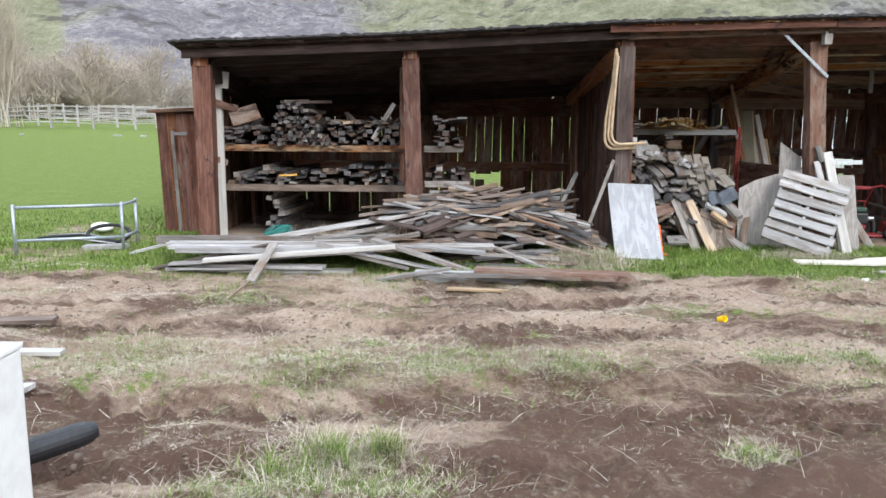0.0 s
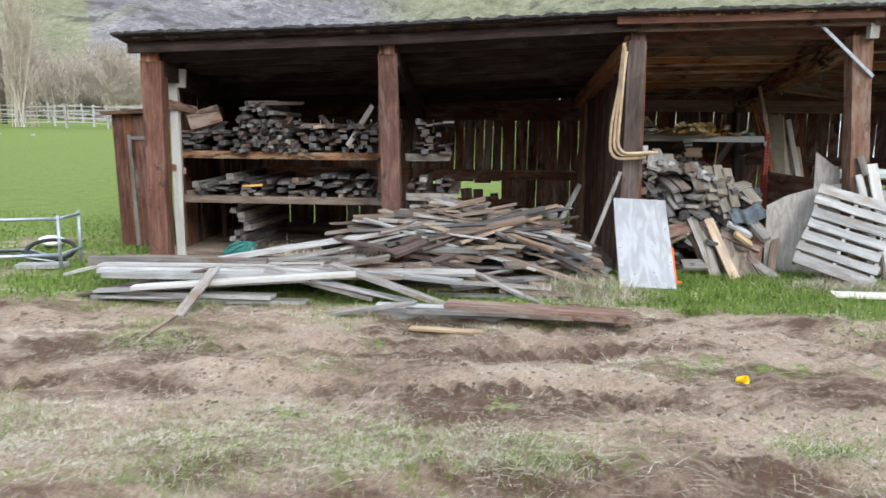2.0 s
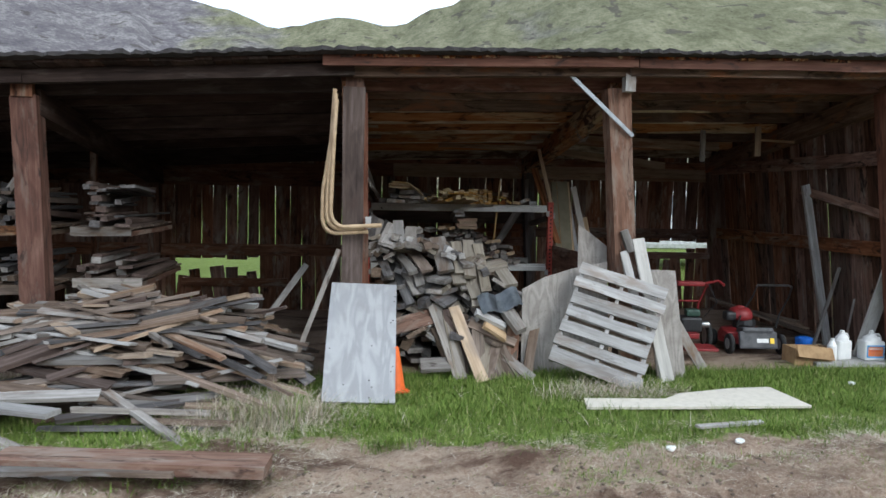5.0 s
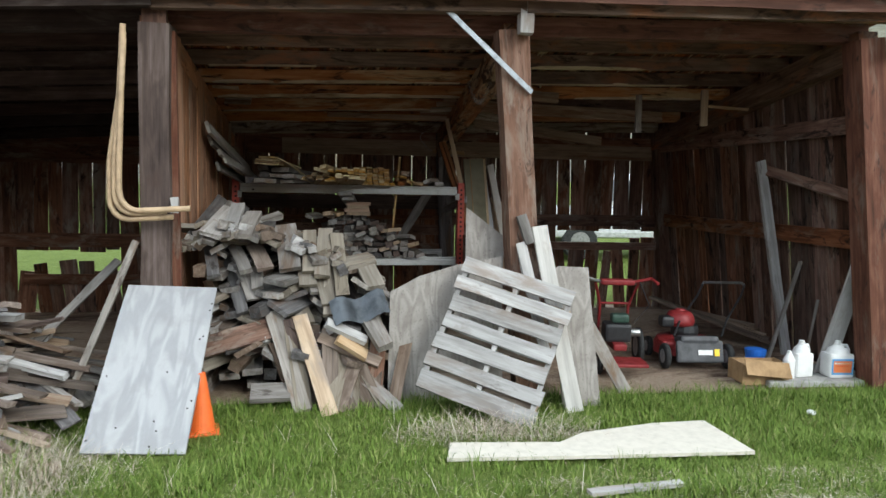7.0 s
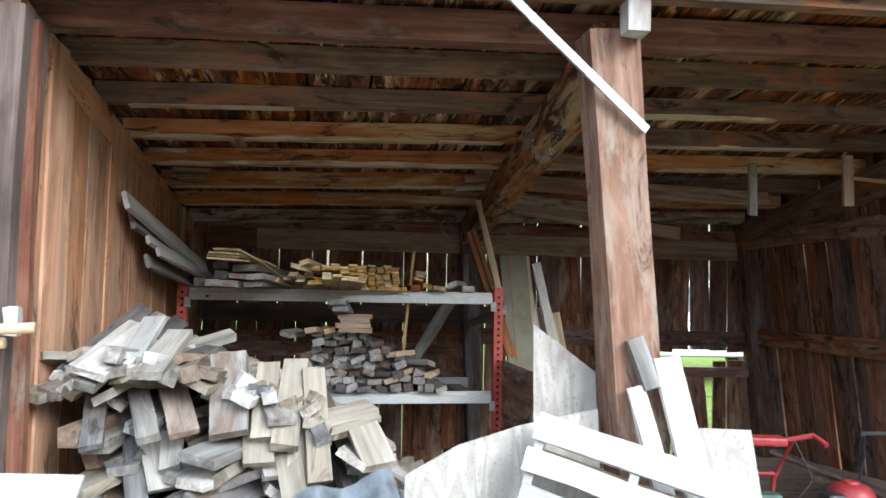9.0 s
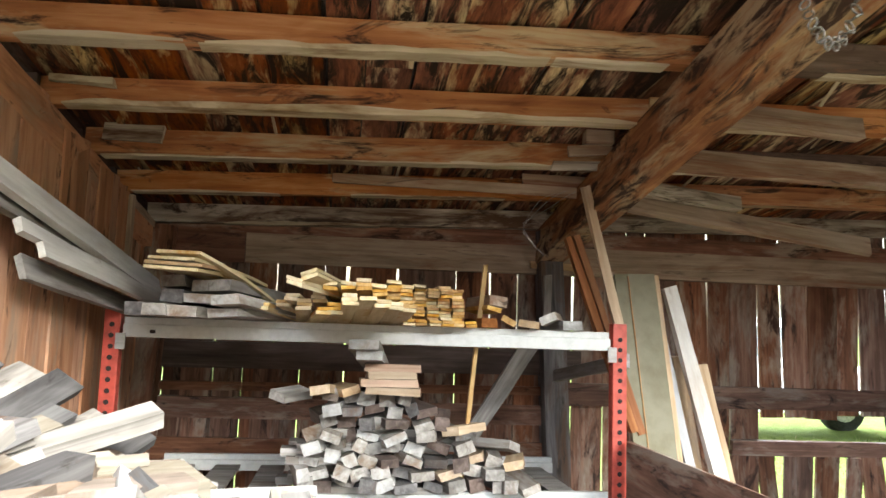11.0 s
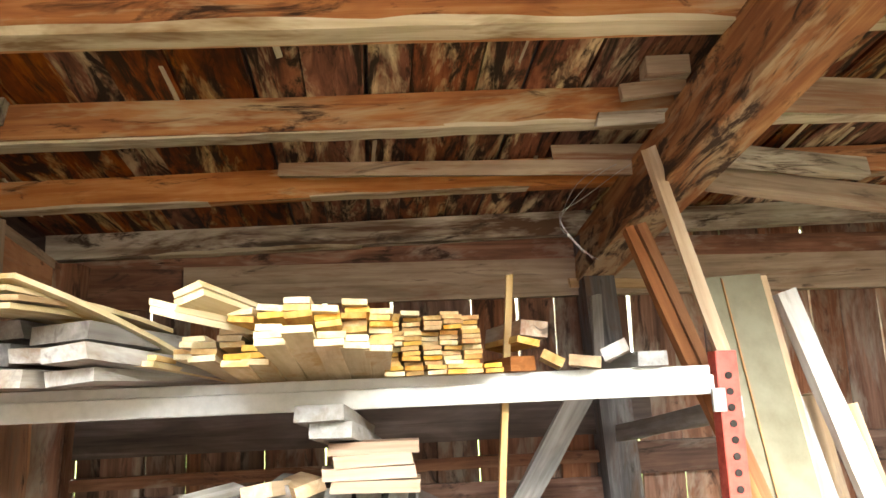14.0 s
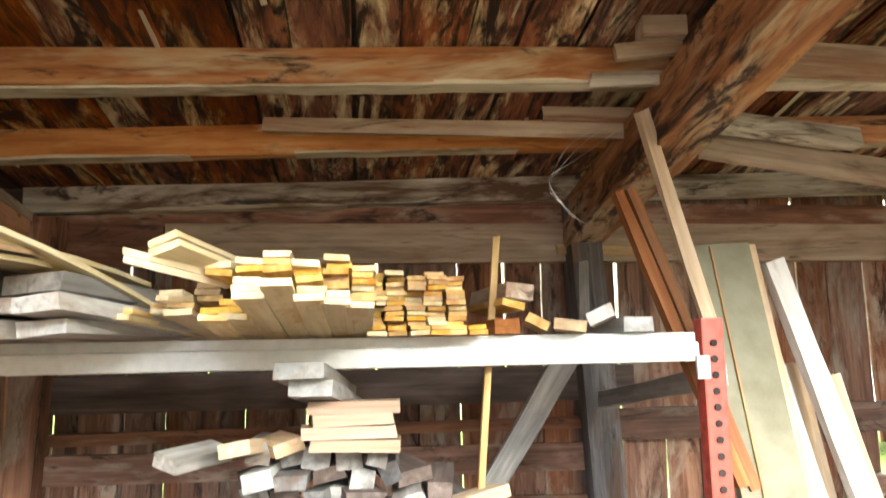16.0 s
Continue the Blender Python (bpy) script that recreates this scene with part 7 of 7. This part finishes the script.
part("body", box(0.6, 0.4, 0.88, (-0.31, 0.0, 0.44), 0.012), M_WHITEP, white_box)
part("top", box(0.61, 0.41, 0.02, (-0.31, 0.0, 0.89), 0.005), M_WHITEP, white_box)
leaning("pale_board", (-3.7, 5.05, 0.05), (-2.68, 5.1, 0.05), 0.1, 0.03, M_WHITEB, "pale board lying in the mud", "board", (0, 0, 1))
leaning("pale_board", (-3.4, 4.35, 0.05), (-2.5, 4.34, 0.06), 0.1, 0.03, M_PALE, "pale splintered board lying in the mud", "board", (0, 0, 1))
leaning("mud_board", (-4.6, 5.75, 0.05), (-3.2, 6.0, 0.05), 0.16, 0.03, M_BROWNB, "brown board lying in the mud", "board", (0, 0, 1))
leaning("stake", (-1.45, 2.62, -0.05), (-1.47, 2.6, 0.16), 0.035, 0.025, M_TAN, "short wooden stake in the mud", "stake")
leaning("stack_plank", (-2.1, 10.78, 1.96), (-1.7, 11.2, 1.98), 0.14, 0.04, M_GREYPOST, "dark plank lying on the lumber block", "plank", (0, 0, 1))
leaning("stack_plank", (-2.3, 10.85, 1.97), (-2.0, 11.1, 1.99), 0.1, 0.04, M_GREY, "grey plank lying on the lumber block", "plank", (0, 0, 1))
# ---- grass and straw, as stuff ----
def blade_material(name, stops):
    m, n, l, b = shader(name)
    g = n.new("ShaderNodeNewGeometry")
    r = ramp(n, stops)
    l.new(g.outputs["Random Per Island"], r.inputs["Fac"])
    l.new(r.outputs["Color"], b.inputs["Base Color"])
    b.inputs["Roughness"].default_value = 0.7
    b.inputs["Specular IOR Level"].default_value = 0.2
    return m


M_BLADE = blade_material("grass_blades", [(0.0, (0.065, 0.11, 0.018)), (0.45, (0.125, 0.195, 0.03)), (0.8, (0.195, 0.27, 0.058)), (0.95, (0.26, 0.30, 0.09)), (1.0, (0.34, 0.30, 0.17))])
M_STRAW = blade_material("dead_straw", [(0.0, (0.28, 0.215, 0.155)), (0.5, (0.50, 0.415, 0.32)), (1.0, (0.72, 0.65, 0.54))])
NP = np.random.default_rng(11)


def blades(name, pts, tall, wide, flat, mat, label):
    """One mesh of bent tapering blades rooted at pts (x, y, z)."""
    pts = np.array(pts)
    n = len(pts)
    yaw = NP.uniform(0, 2 * np.pi, n)
    h = NP.uniform(*tall, n)
    lean = NP.uniform(*flat, n)
    w = NP.uniform(*wide, n)
    dx, dy = np.cos(yaw), np.sin(yaw)
    side = np.stack([-dy, dx, np.zeros(n)], 1) * w[:, None] / 2
    dirn = np.stack([dx * np.sin(lean), dy * np.sin(lean), np.cos(lean)], 1)
    bend = np.stack([dx, dy, -0.5 * np.ones(n)], 1) * (h * NP.uniform(0.05, 0.35, n))[:, None]
    mid = pts + dirn * (h * 0.55)[:, None]
    tip = pts + dirn * h[:, None] + bend
    tip[:, 2] = np.maximum(tip[:, 2], pts[:, 2] + 0.012)
    v = np.stack([pts - side, pts + side, mid + side * 0.75, mid - side * 0.75, tip], 1).reshape(-1, 3)
    o = np.arange(n)[:, None] * 5
    quads = (o + np.array([[0, 1, 2, 3]]))
    tris = (o + np.array([[3, 2, 4]]))
    me = bpy.data.meshes.new(name)
    me.vertices.add(n * 5)
    me.vertices.foreach_set("co", v.ravel())
    me.loops.add(n * 7)
    me.loops.foreach_set("vertex_index", np.concatenate([quads, tris], 1).ravel())
    me.polygons.add(n * 2)
    starts = (np.arange(n)[:, None] * 7 + np.array([[0, 4]])).ravel()
    me.polygons.foreach_set("loop_start", starts)
    me.update(calc_edges=True)
    me.materials.append(mat)
    return tagged(new(name, me), label, "grass", kind="stuff")


def scatter(n, x0, x1, y0, y1, chance):
    out = []
    while len(out) < n:
        x, y = RNG.uniform(x0, x1), RNG.uniform(y0, y1)
        if RNG.random() < chance(x, y):
            out.append((x, y, ground_z(x, y) - 0.005))
        else:
            n -= 1 if RNG.random() < 0.15 else 0
    return out


def off_track(x, y):
    """Little grows or lies in the tyre tracks."""
    return 0.25 if max((1 - abs(y - yc - 0.12 * math.sin(x * 0.35 + k * 7)) / 0.3) for yc, k in TRACKS) > 0.1 else 1.0


def patchy(x, y):
    # bare under the board lying on the lawn
    if 4.32 < x < 6.18 and 8.9 < y < (9.15 if x < 5.1 else 9.4):
        return 0.0
    return 0.35 + 0.9 * max(0, noise.noise((x * 1.7, y * 1.7, 9.0)) + 0.25)


blades("lawn_grass", scatter(90000, 1.2, 9.5, 7.6, 10.5, lambda x, y: turf(x, y) ** 1.5 * patchy(x, y)), (0.025, 0.085), (0.003, 0.007), (0.15, 1.1), M_BLADE, "bright green spring grass in front of the shed")
blades("rough_grass", scatter(26000, -7.5, 1.4, 7.4, 10.2, lambda x, y: turf(x, y) * patchy(x, y)), (0.04, 0.11), (0.004, 0.008), (0.1, 0.9), M_BLADE, "patchy grass beside the board piles")
blades("yard_grass", scatter(95000, -4.0, 7.0, 2.2, 7.9, lambda x, y: min(1, turf(x, y) * 1.3 + 0.05) * patchy(x, y) * off_track(x, y)), (0.012, 0.045), (0.0016, 0.0032), (0.4, 1.3), M_BLADE, "sparse grass growing through the mud")
blades("meadow_grass", scatter(26000, -12, -3.5, 9.8, 15, lambda x, y: turf(x, y) * (1.1 - (y - 9) / 6)), (0.03, 0.09), (0.006, 0.014), (0.2, 1.0), M_BLADE, "short green meadow grass")
blades("end_grass", scatter(9000, 8.4, 16, 10.3, 20, lambda x, y: turf(x, y)), (0.03, 0.09), (0.006, 0.014), (0.2, 1.0), M_BLADE, "short green meadow grass")


blades("lawn_tussocks", scatter(26000, 1.6, 9.0, 8.1, 10.25, lambda x, y: patchy(x, y) * max(0.0, noise.noise((x * 1.3, y * 2.2, 41.0)) + 0.5 * noise.noise((x * 4.0, y * 5.0, 3.0)) - 0.1) * 2.2 + (0.25 if y > 9.85 else 0.0)), (0.06, 0.15), (0.003, 0.006), (0.15, 1.0), M_BLADE, "longer green tussocks in the lawn")
def straw_chance(x, y):
    a = 0.35 * (4.0 < y < 5.6 and x < 0.2) + noise.noise((x * 0.7, y * 1.2, 2.0)) + 0.6 * noise.noise((x * 2.3, y * 2.3, 6.0))
    return max(0.02, min(1, 0.04 + 1.9 * max(0, a - 0.05))) * (0.45 if wet_shade(x, y) > 0.12 else 1.0) * off_track(x, y)


blades("dead_straw", scatter(170000, -4.5, 7.5, 2.0, 8.6, straw_chance), (0.02, 0.085), (0.0012, 0.0026), (1.2, 1.55), M_STRAW, "dead straw trodden into the mud")
blades("straw_mulch", scatter(60000, -5.5, 8.5, 4.4, 8.7, lambda x, y: straw_chance(x + 3.3, y * 1.3) * off_track(x, y)), (0.04, 0.12), (0.002, 0.0045), (1.2, 1.5), M_STRAW, "pale dead grass matted on the ground")
blades("yard_tussocks", scatter(26000, -5.5, 8.5, 4.4, 8.3, lambda x, y: max(0.0, noise.noise((x * 0.9, y * 1.6, 21.0)) - 0.02) * 1.5 * off_track(x, y)), (0.015, 0.05), (0.003, 0.006), (0.3, 1.2), M_BLADE, "low green weeds scattered over the yard")
blades("straw_tufts", scatter(14000, 0.9, 5.6, 8.2, 9.9, lambda x, y: max(0, 1 - math.hypot((x - 1.7) / 0.9, (y - 8.9) / 0.7)) + 0.9 * max(0, 1 - math.hypot((x - 4.7) / 0.8, (y - 9.4) / 0.3)) + 0.003), (0.06, 0.26), (0.0018, 0.004), (0.6, 1.5), M_STRAW, "tangled dead grass by the boards")
blades("long_straw", scatter(1500, -4.0, 5.5, 3.0, 7.4, lambda x, y: 0.15 + max(0.0, 1 - abs(y - 4.6 - 0.12 * x) / 0.5)), (0.14, 0.36), (0.0018, 0.004), (1.35, 1.56), M_STRAW, "long dry straws strewn over the mud")
for m_, n_ in ((M_BLADE, 900), (M_STRAW, 1500)):
    blades("tall_weeds", scatter(n_, 1.25, 2.3, 8.45, 9.3, lambda x, y: max(0.0, 1 - math.hypot((x - 1.75) / 0.5, (y - 8.85) / 0.4))), (0.12, 0.36), (0.003, 0.006), (0.1, 1.0), m_, "tall weeds and dry stalks beside the plywood panel")
blades("weed_stalks", scatter(700, -2.0, -0.5, 9.6, 10.6, lambda x, y: 0.8), (0.15, 0.45), (0.003, 0.006), (0.1, 0.9), M_STRAW, "dry weed stalks among the boards")
TUFTS = ((-0.55, 3.35, 0.45), (-0.2, 3.3, 0.3), (-0.95, 3.1, 0.3), (-1.9, 6.9, 0.4), (2.4, 5.1, 0.25), (0.9, 4.9, 0.3), (3.0, 5.2, 0.2), (-0.9, 4.9, 0.6), (0.1, 5.0, 0.5), (-2.2, 5.2, 0.6), (1.6, 3.6, 0.15))
for x, y, r in TUFTS:
    blades("grass_tuft", [(px, py, ground_z(px, py)) for px, py in ((x + RNG.gauss(0, r * 0.5), y + RNG.gauss(0, r * 0.4)) for _ in range(int(4200 * r)))], (0.015, 0.07), (0.0015, 0.0035), (0.2, 1.2), M_BLADE, "tuft of green grass in the mud")
    blades("straw_tuft", [(px, py, ground_z(px, py)) for px, py in ((x + RNG.gauss(0, r * 0.7), y + RNG.gauss(0, r * 0.5)) for _ in range(int(3600 * r)))], (0.03, 0.12), (0.001, 0.0024), (0.8, 1.5), M_STRAW, "tuft of dead straw in the mud")
for x, y, r, n_ in ((-0.55, 3.62, 0.2, 700), (-0.28, 3.66, 0.08, 320), (-0.75, 3.4, 0.22, 500)):
    blades("grass_clump", [(px, py, ground_z(px, py)) for px, py in ((x + RNG.gauss(0, r * 0.5), y + RNG.gauss(0, r * 0.35)) for _ in range(n_))], (0.06, 0.19), (0.002, 0.005), (0.1, 1.0), M_BLADE, "clump of longer green grass at the edge of the mud")
    blades("dry_clump", [(px, py, ground_z(px, py)) for px, py in ((x + RNG.gauss(0, r * 0.8), y + RNG.gauss(0, r * 0.5)) for _ in range(n_))], (0.07, 0.24), (0.0015, 0.0035), (0.5, 1.45), M_STRAW, "clump of long dry stalks at the edge of the mud")
# clods
cv, cf = [], []
for n_ in range(9000):
    x, y = RNG.uniform(-4.5, 7), RNG.uniform(2, 7.8)
    if noise.noise((x * 0.8, y * 1.4, 7.7)) < -0.05:
        continue
    s = RNG.uniform(0.006, 0.024) * (1 if RNG.random() < 0.9 else 1.8)
    z = ground_z(x, y)
    o = len(cv)
    for vx, vy, vz in ((1, 0, 0), (-1, 0, 0), (0, 1, 0), (0, -1, 0), (0, 0, 0.8), (0, 0, -0.8)):
        j = RNG.uniform(0.6, 1.2)
        cv.append((x + vx * s * j + RNG.uniform(-s, s) * 0.3, y + vy * s * j + RNG.uniform(-s, s) * 0.3, z + vz * s * j * 0.7))
    for a, b, c in ((0, 2, 4), (2, 1, 4), (1, 3, 4), (3, 0, 4), (2, 0, 5), (1, 2, 5), (3, 1, 5), (0, 3, 5)):
        cf.append((o + a, o + b, o + c))
tagged(new("mud_clods", mesh_of("mud_clods", cv, cf, plain("mud_clod", (0.19, 0.14, 0.105), 0.95, 0, 0.4, 6), True)), "loose clods of brown mud", "mud", kind="stuff")
